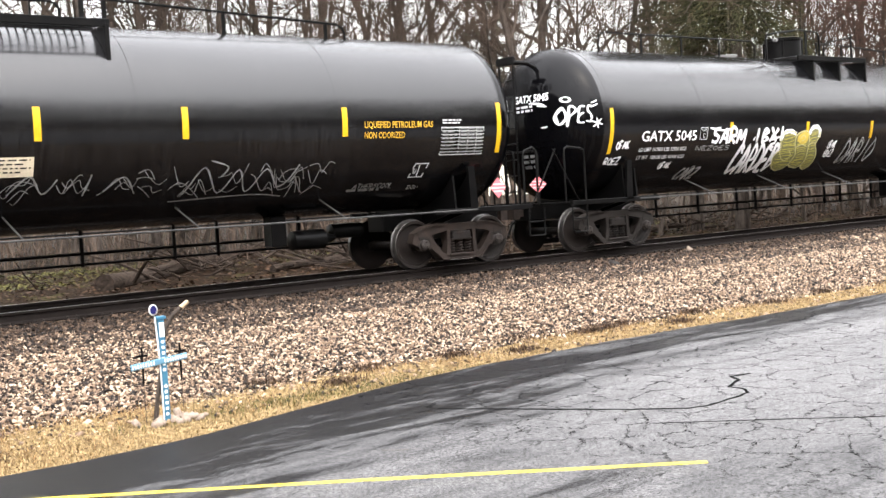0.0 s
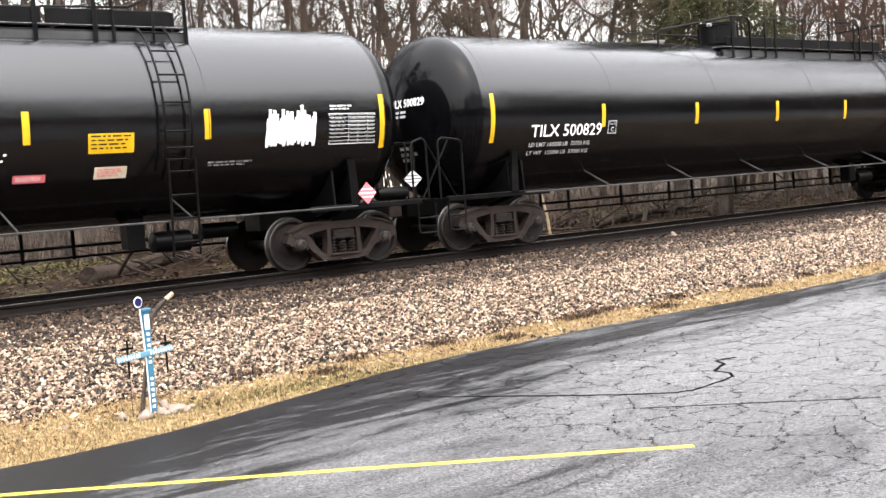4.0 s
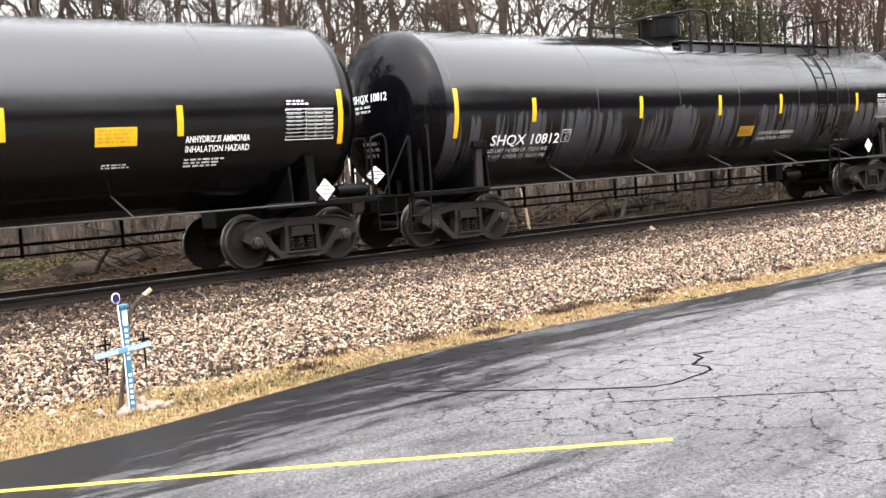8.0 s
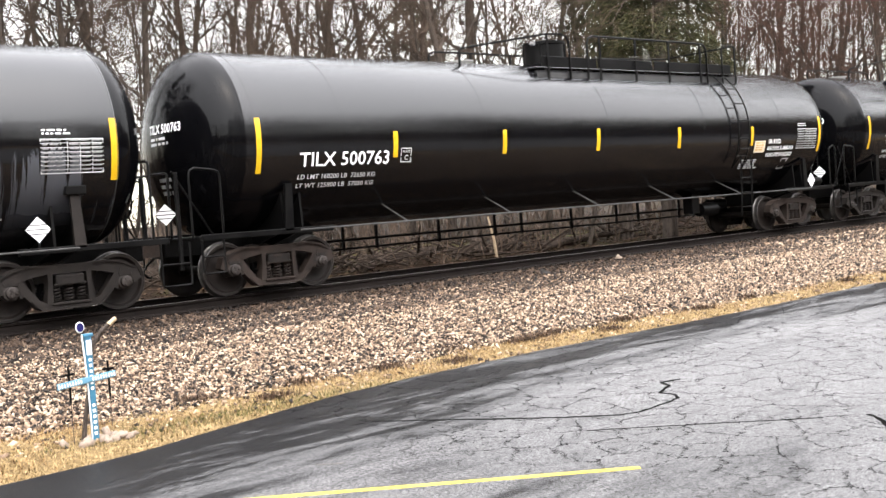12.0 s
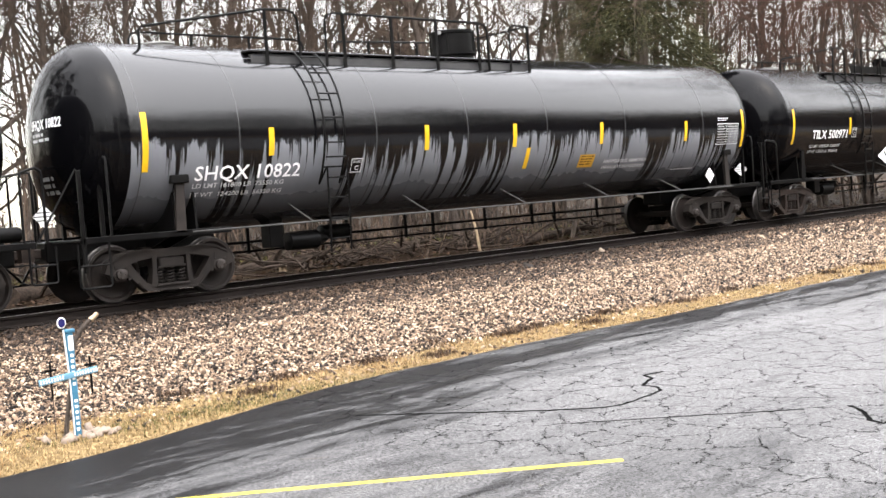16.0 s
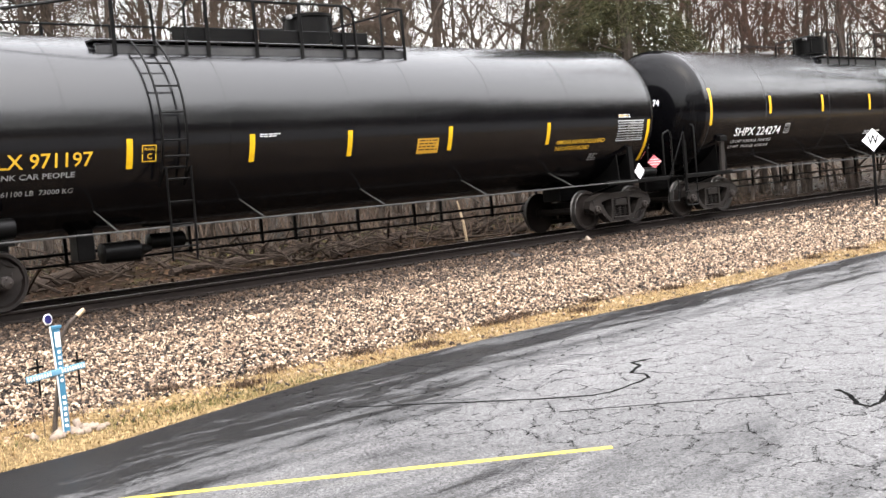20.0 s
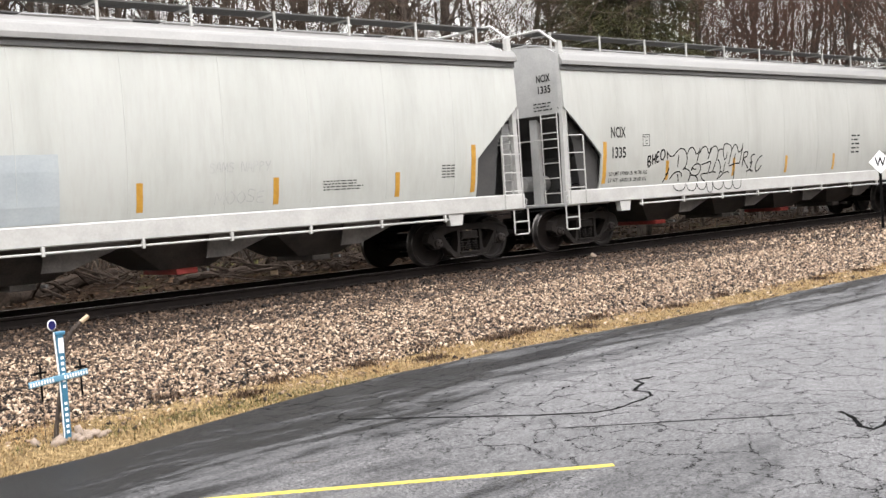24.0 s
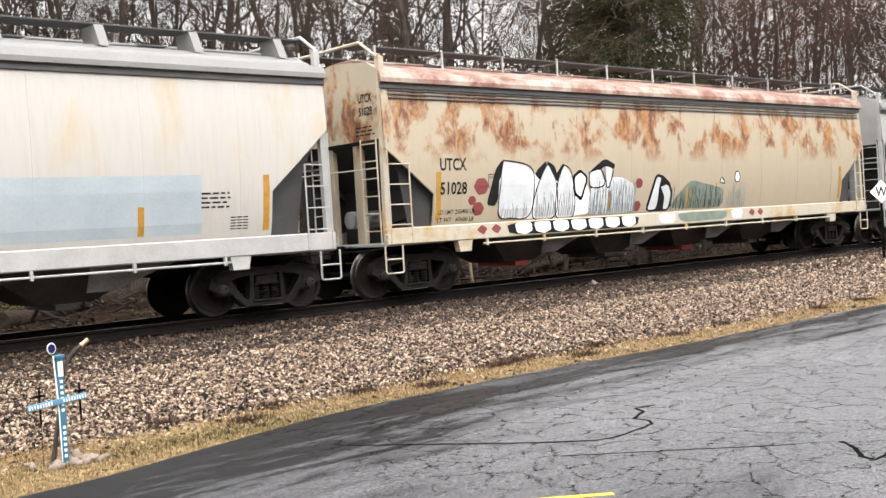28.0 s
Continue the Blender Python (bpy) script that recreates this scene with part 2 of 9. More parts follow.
    bumped(nt, ln, bs, h, 0.6, 0.006)
    return m


def ground_mat(name):
    m, nt, ln, bs = shader(name)
    vec = mapped(nt, ln)
    a, b, c = noise_of(nt, ln, vec, 0.5, 6), noise_of(nt, ln, vec, 14, 5, 0.7), noise_of(nt, ln, vec, 1.4, 4)
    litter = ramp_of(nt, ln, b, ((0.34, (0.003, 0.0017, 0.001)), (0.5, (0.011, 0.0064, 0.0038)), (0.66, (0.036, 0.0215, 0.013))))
    straw = ramp_of(nt, ln, b, ((0.34, (0.05, 0.031, 0.014)), (0.55, (0.16, 0.11, 0.052)), (0.7, (0.28, 0.20, 0.105))))
    moss = ramp_of(nt, ln, b, ((0.35, (0.012, 0.013, 0.004)), (0.65, (0.055, 0.050, 0.017))))
    sep, mr = nt.new("ShaderNodeSeparateXYZ"), nt.new("ShaderNodeMapRange")
    ln.new(vec, sep.inputs[0])
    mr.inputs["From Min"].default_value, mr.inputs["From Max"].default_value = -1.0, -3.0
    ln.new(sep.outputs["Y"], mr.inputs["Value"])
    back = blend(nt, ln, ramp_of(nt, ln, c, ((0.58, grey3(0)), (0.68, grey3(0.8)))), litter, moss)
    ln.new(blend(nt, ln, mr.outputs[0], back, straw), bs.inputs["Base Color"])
    bs.inputs["Roughness"].default_value = 0.85
    bs.inputs["Specular IOR Level"].default_value = 0.04
    bumped(nt, ln, bs, b, 0.8, 0.03)
    return m


def stones(name, stops):
    m, nt, ln, bs = shader(name)
    g = nt.new("ShaderNodeNewGeometry")
    rnd = g.outputs["Random Per Island"]
    col = ramp_of(nt, ln, rnd, stops)
    n = noise_of(nt, ln, mapped(nt, ln), 55, 4, 0.7)
    col = blend(nt, ln, 0.55, col, ramp_of(nt, ln, n, ((0.3, grey3(0.45)), (0.7, grey3(1.25)))), "MULTIPLY")
    ln.new(col, bs.inputs["Base Color"])
    bs.inputs["Roughness"].default_value = 0.62
    bs.inputs["Specular IOR Level"].default_value = 0.15
    bumped(nt, ln, bs, n, 0.3, 0.004)
    return m


def leafy(name, dark, light, rough=0.6, through=0.0):
    m, nt, ln, bs = shader(name)
    g = nt.new("ShaderNodeNewGeometry")
    col = ramp_of(nt, ln, g.outputs["Random Per Island"], ((0.0, dark), (1.0, light)))
    ln.new(col, bs.inputs["Base Color"])
    bs.inputs["Roughness"].default_value = rough
    bs.inputs["Specular IOR Level"].default_value = 0.1
    return m


M_TANK = streaked("tank_black", (0.0014, 0.0014, 0.0018), (0.008, 0.008, 0.0095), 0.5, (0.13, 0.22), 0.42)
M_TANK_DIRTY = streaked("tank_black_dusty", (0.0018, 0.0018, 0.0022), (0.020, 0.020, 0.0205), 0.8, (0.14, 0.24), 0.42)
M_HEAD = streaked("dusty_tank_head", (0.0014, 0.0014, 0.0018), (0.007, 0.0068, 0.0067), 0.8, (0.05, 0.12), 0.10)
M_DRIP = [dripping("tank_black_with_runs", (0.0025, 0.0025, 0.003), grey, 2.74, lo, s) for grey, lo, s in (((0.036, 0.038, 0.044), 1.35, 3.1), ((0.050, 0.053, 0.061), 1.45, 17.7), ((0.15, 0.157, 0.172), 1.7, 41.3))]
M_SEAM = mat("weld_bead_black", (0.010, 0.010, 0.011), (0.05, 0.05, 0.052), (0.15, 0.3), 3, 30, 0.1, spec=0.4)
M_BLACK = mat("black_steel", (0.0015, 0.0015, 0.0017), (0.0045, 0.0042, 0.004), (0.3, 0.5), 3, 40, 0.1, spec=0.08)
M_DECK = mat("wet_black_deck", (0.004, 0.004, 0.0045), (0.014, 0.0135, 0.013), (0.10, 0.22), 3, 40, 0.05, spec=0.5)
M_CHANNEL = mat("grey_black_channel", (0.012, 0.012, 0.0125), (0.034, 0.033, 0.033), (0.35, 0.5), 2.5, 40, 0.1, spec=0.4)
M_RUST_BLACK = mat("truck_steel", (0.0036, 0.0028, 0.0025), (0.019, 0.0148, 0.0126), (0.5, 0.75), 4, 45, 0.3, spec=0.2)
M_RUST_BROWN = mat("brown_truck_steel", (0.0055, 0.0038, 0.0031), (0.032, 0.0218, 0.0175), (0.55, 0.8), 4, 45, 0.3, spec=0.2)
M_WHEEL = mat("wheel_steel", (0.004, 0.003, 0.0025), (0.016, 0.0118, 0.0102), (0.45, 0.65), 5, 40, 0.25, spec=0.2)
M_TREAD = mat("worn_tread_steel", (0.03, 0.0275, 0.026), (0.095, 0.088, 0.084), (0.3, 0.45), 8, 60, 0.1, metal=0.7)
M_RAIL = mat("rail_steel", (0.004, 0.003, 0.0027), (0.014, 0.0105, 0.009), (0.6, 0.8), 4, 30, 0.25, spec=0.08, stretch=(1, 1, 4))
M_RAILHEAD = mat("worn_rail_head", (0.16, 0.15, 0.145), (0.30, 0.285, 0.275), (0.3, 0.45), 3, 30, 0.1, metal=0.8)
M_TIE = mat("tie_wood", (0.006, 0.0045, 0.0038), (0.022, 0.017, 0.014), (0.7, 0.9), 3, 24, 0.6, 0.01, stretch=(5, 1, 5), spec=0.05)
M_WHITE = mat("white_lettering", (0.72, 0.72, 0.72), (0.85, 0.85, 0.84), (0.45, 0.6), 8, 60, 0.0)
M_OLDWHITE = mat("worn_white_lettering", (0.32, 0.32, 0.33), (0.62, 0.62, 0.62), (0.5, 0.7), 14, 60, 0.0)
M_FAINT = mat("faded_lettering", (0.09, 0.09, 0.09), (0.26, 0.26, 0.26), (0.5, 0.7), 14, 60, 0.0)
M_INK = mat("black_lettering", (0.004, 0.004, 0.004), (0.014, 0.014, 0.014), (0.6, 0.75), 9, 60, 0.0, spec=0.15)
M_YELLOW = mat("yellow_reflective_tape", (0.46, 0.255, 0.004), (0.60, 0.36, 0.008), (0.35, 0.5), 12, 60, 0.05)
M_OCHRE = mat("faded_yellow_tape", (0.27, 0.13, 0.012), (0.42, 0.225, 0.03), (0.45, 0.6), 9, 60, 0.05)
M_YTEXT = mat("yellow_lettering", (0.42, 0.23, 0.01), (0.56, 0.33, 0.02), (0.45, 0.6), 9, 60, 0.0)
M_ORANGE = mat("orange_notice", (0.33, 0.16, 0.01), (0.46, 0.245, 0.02), (0.45, 0.6), 9, 60, 0.0)
M_CREAM = mat("cream_notice", (0.50, 0.42, 0.30), (0.66, 0.58, 0.44), (0.45, 0.6), 9, 60, 0.0)
M_PINK = mat("red_white_notice", (0.62, 0.10, 0.13), (0.75, 0.18, 0.2), (0.45, 0.6), 9, 60, 0.0)
M_GREYMETAL = mat("galvanised_grey", (0.14, 0.14, 0.142), (0.26, 0.26, 0.26), (0.4, 0.6), 6, 40, 0.1, metal=0.4)
M_HOPWHITE = mat("white_car_steel", (0.27, 0.265, 0.25), (0.37, 0.365, 0.345), (0.45, 0.6), 2.2, 25, 0.06)
M_HOPEND = mat("pale_end_steel", (0.25, 0.247, 0.236), (0.34, 0.335, 0.32), (0.5, 0.65), 2.2, 25, 0.06)
M_ROOFWHITE = mat("weathered_white_roof", (0.12, 0.117, 0.110), (0.17, 0.166, 0.156), (0.5, 0.65), 1.6, 25, 0.06)
M_WALKWAY = mat("dark_walkway_steel", (0.03, 0.03, 0.03), (0.075, 0.073, 0.07), (0.5, 0.7), 4, 40, 0.1, spec=0.2)
M_HOPGREY = mat("hopper_grey_steel", (0.20, 0.20, 0.195), (0.34, 0.335, 0.325), (0.5, 0.65), 2.2, 25, 0.06)
# near-black grey that carries the shade inside the hoppers' end bays
M_DARKGREY = mat("bay_shade_grey", (0.015, 0.014, 0.0135), (0.036, 0.034, 0.032), (0.6, 0.75), 2.2, 25, 0.06)
M_CHUTE = mat("chute_steel", (0.03, 0.026, 0.023), (0.11, 0.098, 0.09), (0.55, 0.75), 3, 30, 0.12)
M_REDGATE = mat("red_outlet_gate", (0.28, 0.03, 0.025), (0.48, 0.07, 0.06), (0.5, 0.7), 5, 30, 0.1)
M_BLUEPATCH = mat("pale_blue_patch", (0.265, 0.31, 0.325), (0.335, 0.38, 0.39), (0.5, 0.6), 1.2, 25, 0.03)
M_GREYPATCH = mat("blue_grey_patch", (0.24, 0.265, 0.275), (0.305, 0.33, 0.335), (0.5, 0.6), 1.2, 25, 0.03)
M_SIDE_N = stained("pale_grey_car_side", (0.34, 0.345, 0.32), (0.29, 0.295, 0.27), 0.45, 0.75)
M_SIDE_O = stained("light_grey_car_side", (0.305, 0.306, 0.284), (0.265, 0.266, 0.243), 0.45, 0.75)
M_SIDE_P = stained("cream_car_side", (0.40, 0.378, 0.34), (0.40, 0.30, 0.15), 0.52, 0.74, zone=(1.6, 3.4))
M_SIDE_Q = stained("rust_stained_car_side", (0.35, 0.292, 0.208), (0.34, 0.16, 0.05), 0.475, 0.57, (1.0, 1.0, 0.75), (0.42, 0.56, (0.115, 0.036, 0.016)), zone=(2.5, 3.0))
M_ROOF_Q = stained("rust_stained_roof", (0.29, 0.225, 0.18), (0.16, 0.062, 0.035), 0.38, 0.6, (1.0, 2.0, 1.0), (0.46, 0.6, (0.12, 0.035, 0.018)))
M_ASPHALT = asphalt("wet_cracked_asphalt")
M_SEAL = mat("crack_sealer", (0.004, 0.004, 0.004), (0.011, 0.011, 0.011), (0.8, 0.9), 6, 50, 0.3, spec=0.0)
M_LINE = mat("yellow_road_paint", (0.30, 0.22, 0.006), (0.42, 0.34, 0.03), (0.45, 0.6), 6, 70, 0.3)
M_GROUND = ground_mat("litter_and_dead_grass")
M_BALLASTBED = mat("ballast_bed", (0.005, 0.0035, 0.003), (0.022, 0.016, 0.0125), (0.7, 0.9), 16, 45, 1.0, 0.03, spec=0.05)
M_STONE = stones("pale_ballast_stone", ((0.0, (0.003, 0.002, 0.0013)), (0.34, (0.016, 0.0098, 0.0065)), (0.5, (0.100, 0.063, 0.040)), (0.78, (0.245, 0.170, 0.115)), (1.0, (0.46, 0.365, 0.27))))
M_STONE_DIRTY = stones("oiled_ballast_stone", ((0.0, (0.003, 0.002, 0.0014)), (0.35, (0.012, 0.0072, 0.0046)), (0.7, (0.036, 0.022, 0.014)), (1.0, (0.115, 0.078, 0.054))))
M_STRAW = leafy("dead_grass_blade", (0.07, 0.040, 0.015), (0.34, 0.245, 0.125))
M_STRAWBROWN = leafy("brown_grass_blade", (0.06, 0.030, 0.012), (0.24, 0.14, 0.058))
M_SIDERAIL = mat("dull_side_rail", (0.018, 0.018, 0.018), (0.055, 0.054, 0.053), (0.5, 0.7), 6, 40, 0.1, spec=0.2)
M_CAP = mat("worn_bearing_cap", (0.010, 0.008, 0.007), (0.038, 0.031, 0.028), (0.45, 0.65), 9, 50, 0.2, spec=0.2)
M_LEAF = leafy("dry_leaf", (0.005, 0.0024, 0.0014), (0.065, 0.036, 0.019))
M_IVY = leafy("green_groundcover", (0.02, 0.024, 0.006), (0.09, 0.08, 0.022))
M_BARK = mat("grey_brown_bark", (0.014, 0.011, 0.0095), (0.10, 0.081, 0.068), (0.8, 0.95), 3, 18, 0.9, 0.02, stretch=(3, 3, 0.6), spec=0.05)
M_TWIG = mat("twig_bark", (0.034, 0.024, 0.018), (0.13, 0.094, 0.072), (0.8, 0.95), 2, 14, 0.2, spec=0.05)
M_REDTWIG = mat("russet_twig_bark", (0.042, 0.024, 0.018), (0.15, 0.088, 0.067), (0.8, 0.95), 2, 14, 0.2, spec=0.05)
M_NEEDLE = leafy("pine_needles", (0.006, 0.008, 0.0035), (0.062, 0.058, 0.024), 0.6)
M_SPRUCE = leafy("spruce_needles", (0.035, 0.045, 0.03), (0.10, 0.115, 0.075), 0.55)
M_LOG = mat("dead_log_bark", (0.007, 0.0052, 0.0042), (0.058, 0.043, 0.034), (0.8, 0.95), 3, 20, 0.8, 0.02, stretch=(1, 4, 4), spec=0.05)
M_CUTWOOD = mat("cut_wood", (0.24, 0.17, 0.10), (0.40, 0.30, 0.2), (0.7, 0.85), 6, 40, 0.2)
M_BLUE = mat("sky_blue_paint", (0.012, 0.09, 0.155), (0.03, 0.145, 0.23), (0.45, 0.6), 9, 60, 0.1)
M_PALEBLUE = mat("pale_blue_paint", (0.05, 0.16, 0.24), (0.10, 0.24, 0.33), (0.45, 0.6), 9, 60, 0.1)
M_NAVY = mat("dark_blue_glass", (0.008, 0.009, 0.05), (0.016, 0.016, 0.10), (0.15, 0.25), 9, 60, 0.0)
M_SIGN = mat("white_sign_sheet", (0.68, 0.68, 0.68), (0.82, 0.82, 0.82), (0.35, 0.5), 5, 40, 0.0)
M_PEBBLE = stones("grey_pebble", ((0.0, (0.06, 0.043, 0.032)), (0.5, (0.19, 0.145, 0.112)), (1.0, (0.36, 0.29, 0.235))))

# ---- mesh building ----


class Mesh:
    """Collects vertices and faces for one part."""

    def __init__(self):
        self.v, self.f, self.s = [], [], []

    def add(self, vs, fs, slot=0):
        o = len(self.v)
        self.v.extend(tuple(p) for p in vs)
        self.f.extend(tuple(i + o for i in f) for f in fs)
        self.s.extend([slot] * len(fs))
        return self

    def box(self, a, b, ch=0.012, slot=0):
        """Box from corner a to corner b with chamfered edges."""
        lo, hi = [min(p, q) for p, q in zip(a, b)], [max(p, q) for p, q in zip(a, b)]
        c = min(ch, *(0.3 * (h - l) for l, h in zip(lo, hi)))
        idx, vs = {}, []
        for ix in (0, 1):
            for iy in (0, 1):
                for iz in (0, 1):
                    p = [(lo, hi)[s][k] for k, s in enumerate((ix, iy, iz))]
                    d = [c if s == 0 else -c for s in (ix, iy, iz)]
                    for k in range(3):
                        q = [p[j] + (0 if j == k else d[j]) for j in range(3)]
                        idx[ix, iy, iz, k] = len(vs)
                        vs.append(q)
        fs = []
        for k in range(3):
            i, j = (k + 1) % 3, (k + 2) % 3
            for s in (0, 1):
                quad = []
                for u, w in ((0, 0), (1, 0), (1, 1), (0, 1)):
                    key = [0, 0, 0]
                    key[k], key[i], key[j] = s, u, w
                    quad.append(idx[(*key, k)])
                fs.append(quad if s else quad[::-1])
            for u in (0, 1):
                for w in (0, 1):
                    e = []
                    for s in (0, 1):
                        key = [0, 0, 0]
                        key[k], key[i], key[j] = s, u, w
                        e += [idx[(*key, i)], idx[(*key, j)]]
                    q = [e[0], e[1], e[3], e[2]]
                    fs.append(q if u == w else q[::-1])
        for ix in (0, 1):
            for iy in (0, 1):
                for iz in (0, 1):
                    t = [idx[ix, iy, iz, k] for k in range(3)]
                    fs.append(t if (ix + iy + iz) % 2 else t[::-1])
        return self.add(vs, fs, slot)

    def tube(self, path, r, n=8, cap=True, slot=0):
        """Round bar along a path; r one radius or one for each point."""
        pts = [Vector(p) for p in path]
        rs = r if isinstance(r, (list, tuple)) else [r] * len(pts)
        o, ref = len(self.v), None
        for i, p in enumerate(pts):
            d = (pts[min(i + 1, len(pts) - 1)] - pts[max(i - 1, 0)]).normalized()
            if ref is None:
                ref = d.orthogonal().normalized()
            ref = (ref - d * ref.dot(d)).normalized()
            w = d.cross(ref)
            for k in range(n):
                a = 2 * math.pi * k / n
                self.v.append(tuple(p + rs[i] * (math.cos(a) * ref + math.sin(a) * w)))
        for i in range(len(pts) - 1):
            for k in range(n):
                a, b = o + i * n + k, o + i * n + (k + 1) % n
                self.f.append((a, b, b + n, a + n))
                self.s.append(slot)
        if cap:
            self.f += [tuple(range(o + n - 1, o - 1, -1)), tuple(range(o + (len(pts) - 1) * n, o + len(pts) * n))]
            self.s += [slot, slot]
        return self

    def lathe(self, profile, axis="x", n=24, at=(0, 0, 0), slots=None):
        """Turns a profile of (along, radius) round an axis."""
        o = len(self.v)
        for u, r in profile:
            for k in range(n):
                a = 2 * math.pi * k / n
                c, s = r * math.cos(a), r * math.sin(a)
                p = (u, c, s) if axis == "x" else (s, u, c) if axis == "y" else (c, s, u)
                self.v.append((p[0] + at[0], p[1] + at[1], p[2] + at[2]))
        for i in range(len(profile) - 1):
            for k in range(n):
                a, b = o + i * n + k, o + i * n + (k + 1) % n
                self.f.append((a, b, b + n, a + n))
                self.s.append(slots[i] if slots else 0)
        return self

    def slab(self, poly, lo, hi, plane="xz", slot=0):
        """Extrudes a flat outline; plane names its two axes."""
        n = len(poly)
        put = {"xz": lambda p, t: (p[0], t, p[1]), "xy": lambda p, t: (p[0], p[1], t), "yz": lambda p, t: (t, p[0], p[1])}[plane]
        vs = [put(p, lo) for p in poly] + [put(p, hi) for p in poly]
        fs = [tuple(range(n)), tuple(range(2 * n - 1, n - 1, -1))] + [(i, i + n, (i + 1) % n + n, (i + 1) % n) for i in range(n)]
        return self.add(vs, fs, slot)

    def strap(self, pts, width, lo, hi, plane="xz"):
        """A bar of a given width along a flat line of points, extruded between lo and hi."""
        ps = [Vector(p) for p in pts]
        ws = width if isinstance(width, (list, tuple)) else [width] * len(ps)
        left, right = [], []
        for i, p in enumerate(ps):
            d = (ps[min(i + 1, len(ps) - 1)] - ps[max(i - 1, 0)]).normalized()
            nrm = Vector((-d.y, d.x))
            left.append(tuple(p + nrm * ws[i] / 2))
            right.append(tuple(p - nrm * ws[i] / 2))
        for i in range(len(ps) - 1):
            self.slab([left[i], left[i + 1], right[i + 1], right[i]], lo, hi, plane)
        return self

    def data(self, name, materials, smooth=False):
        me = bpy.data.meshes.new(name)
        me.from_pydata(self.v, [], self.f)
        for m in materials if isinstance(materials, (list, tuple)) else (materials,):
            me.materials.append(m)
        if any(self.s):
            me.polygons.foreach_set("material_index", self.s)
        if smooth:
            me.polygons.foreach_set("use_smooth", [True] * len(me.polygons))
        bm = bmesh.new()
        bm.from_mesh(me)
        bmesh.ops.recalc_face_normals(bm, faces=bm.faces)
        bm.to_mesh(me)
        bm.free()
        if smooth:
            me.set_sharp_from_angle(angle=radians(40))
        me.update()
        return me


def part(name, mesh, materials, parent, label="", smooth=False, at=None):
    """One mesh object under a thing or a part; mesh is a Mesh or mesh data that is shared."""
    me = mesh.data(name, materials, smooth) if isinstance(mesh, Mesh) else mesh
    ob = new(name, me)
    ob.parent = parent
    if at:
        ob.location = at
    return tagged(ob, label) if label else ob


def thing(name, label, category, group="", kind="", at=(0, 0, 0)):
    ob = new(name)
    ob.location = at
    ob.empty_display_size = 0.2
    return tagged(ob, label, category, group, kind)


def solid(name, mesh, materials, label, category="", group="", kind="", smooth=False, at=None):
    me = mesh.data(name, materials, smooth) if isinstance(mesh, Mesh) else mesh
    ob = new(name, me)
    if at:
        ob.location = at
    return tagged(ob, label, category, group, kind)


def big_mesh(name, verts, faces, materials):
    """Many small pieces at once from arrays; faces all have the same number of corners."""
    me = bpy.data.meshes.new(name)
    nv, (nf, k) = len(verts), faces.shape
    me.vertices.add(nv)
    me.vertices.foreach_set("co", np.ascontiguousarray(verts, np.float32).ravel())
    me.loops.add(nf * k)
    me.loops.foreach_set("vertex_index", np.ascontiguousarray(faces, np.int32).ravel())
    me.polygons.add(nf)
    me.polygons.foreach_set("loop_start", np.arange(0, nf * k, k, dtype=np.int32))
    me.polygons.foreach_set("loop_total", np.full(nf, k, dtype=np.int32))
    for m in materials:
        me.materials.append(m)
    me.update(calc_edges=True)
    me.validate()
    return me

# ---- the ground, the lot and the track ----
LOT_Z, TOE_Y, EDGE_Y = -0.38, -7.85, -9.1


def lump(x, y, s, seed=0.0):
    return noise.noise((x * s, y * s, seed))


def ground_z(x, y):
    """Height of the bare ground."""
    if y < TOE_Y:
        z = LOT_Z - 0.035
    elif y < -1.5:
        k = (y - TOE_Y) / (-1.5 - TOE_Y)
        z = LOT_Z - 0.035 + 0.15 * k
    elif y < 1.6:
        z = -0.27
    elif y < 4:
        z = -0.27 - 0.08 * (y - 1.6) / 2.4
    elif y < 14:
        z = -0.35 + 0.35 * (y - 4) / 10
    else:
        z = 0.0 + 0.02 * min(y - 14, 60)
    if y > 2.5:
        z += 0.10 * lump(x, y, 0.35) + 0.05 * lump(x, y, 1.1, 3.0)
    return z


def ground_sheet():
    xs = [-900, -300, -120, -60, -30] + [-20 + 1.0 * i for i in range(101)] + [90, 110, 150, 300, 900]
    ys = [-900, -300, -120, -60, -40, -25, -15, -11, -9.5, -8.5, TOE_Y, -6.5, -5, -3.5, -1.5, 1.6] + [2.4 + 0.8 * i for i in range(40)] + [38, 45, 60, 90, 150, 300, 900]
    g = Mesh()
    g.v = [(x, y, ground_z(x, y)) for y in ys for x in xs]
    n = len(xs)
    g.f = [(j * n + i, j * n + i + 1, (j + 1) * n + i + 1, (j + 1) * n + i) for j in range(len(ys) - 1) for i in range(n - 1)]
    g.s = [0] * len(g.f)
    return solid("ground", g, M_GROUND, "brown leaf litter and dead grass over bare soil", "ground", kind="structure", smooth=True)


ground_sheet()


def edge_y(x):
    """Ragged border between the lot and the verge."""
    far = -9.02 + 0.05 * math.sin(x * 0.9) + 0.05 * lump(x, 0, 1.7)
    near = -9.85 + 0.05 * lump(x, 2, 1.7)
    k = min(max((x - 2.6) / 3.9, 0), 1)
    k = k * k * (3 - 2 * k)
    return near + (far - near) * k - 0.0009 * max(x - 12, 0) ** 2 - 0.02 * max(2.6 - x, 0)


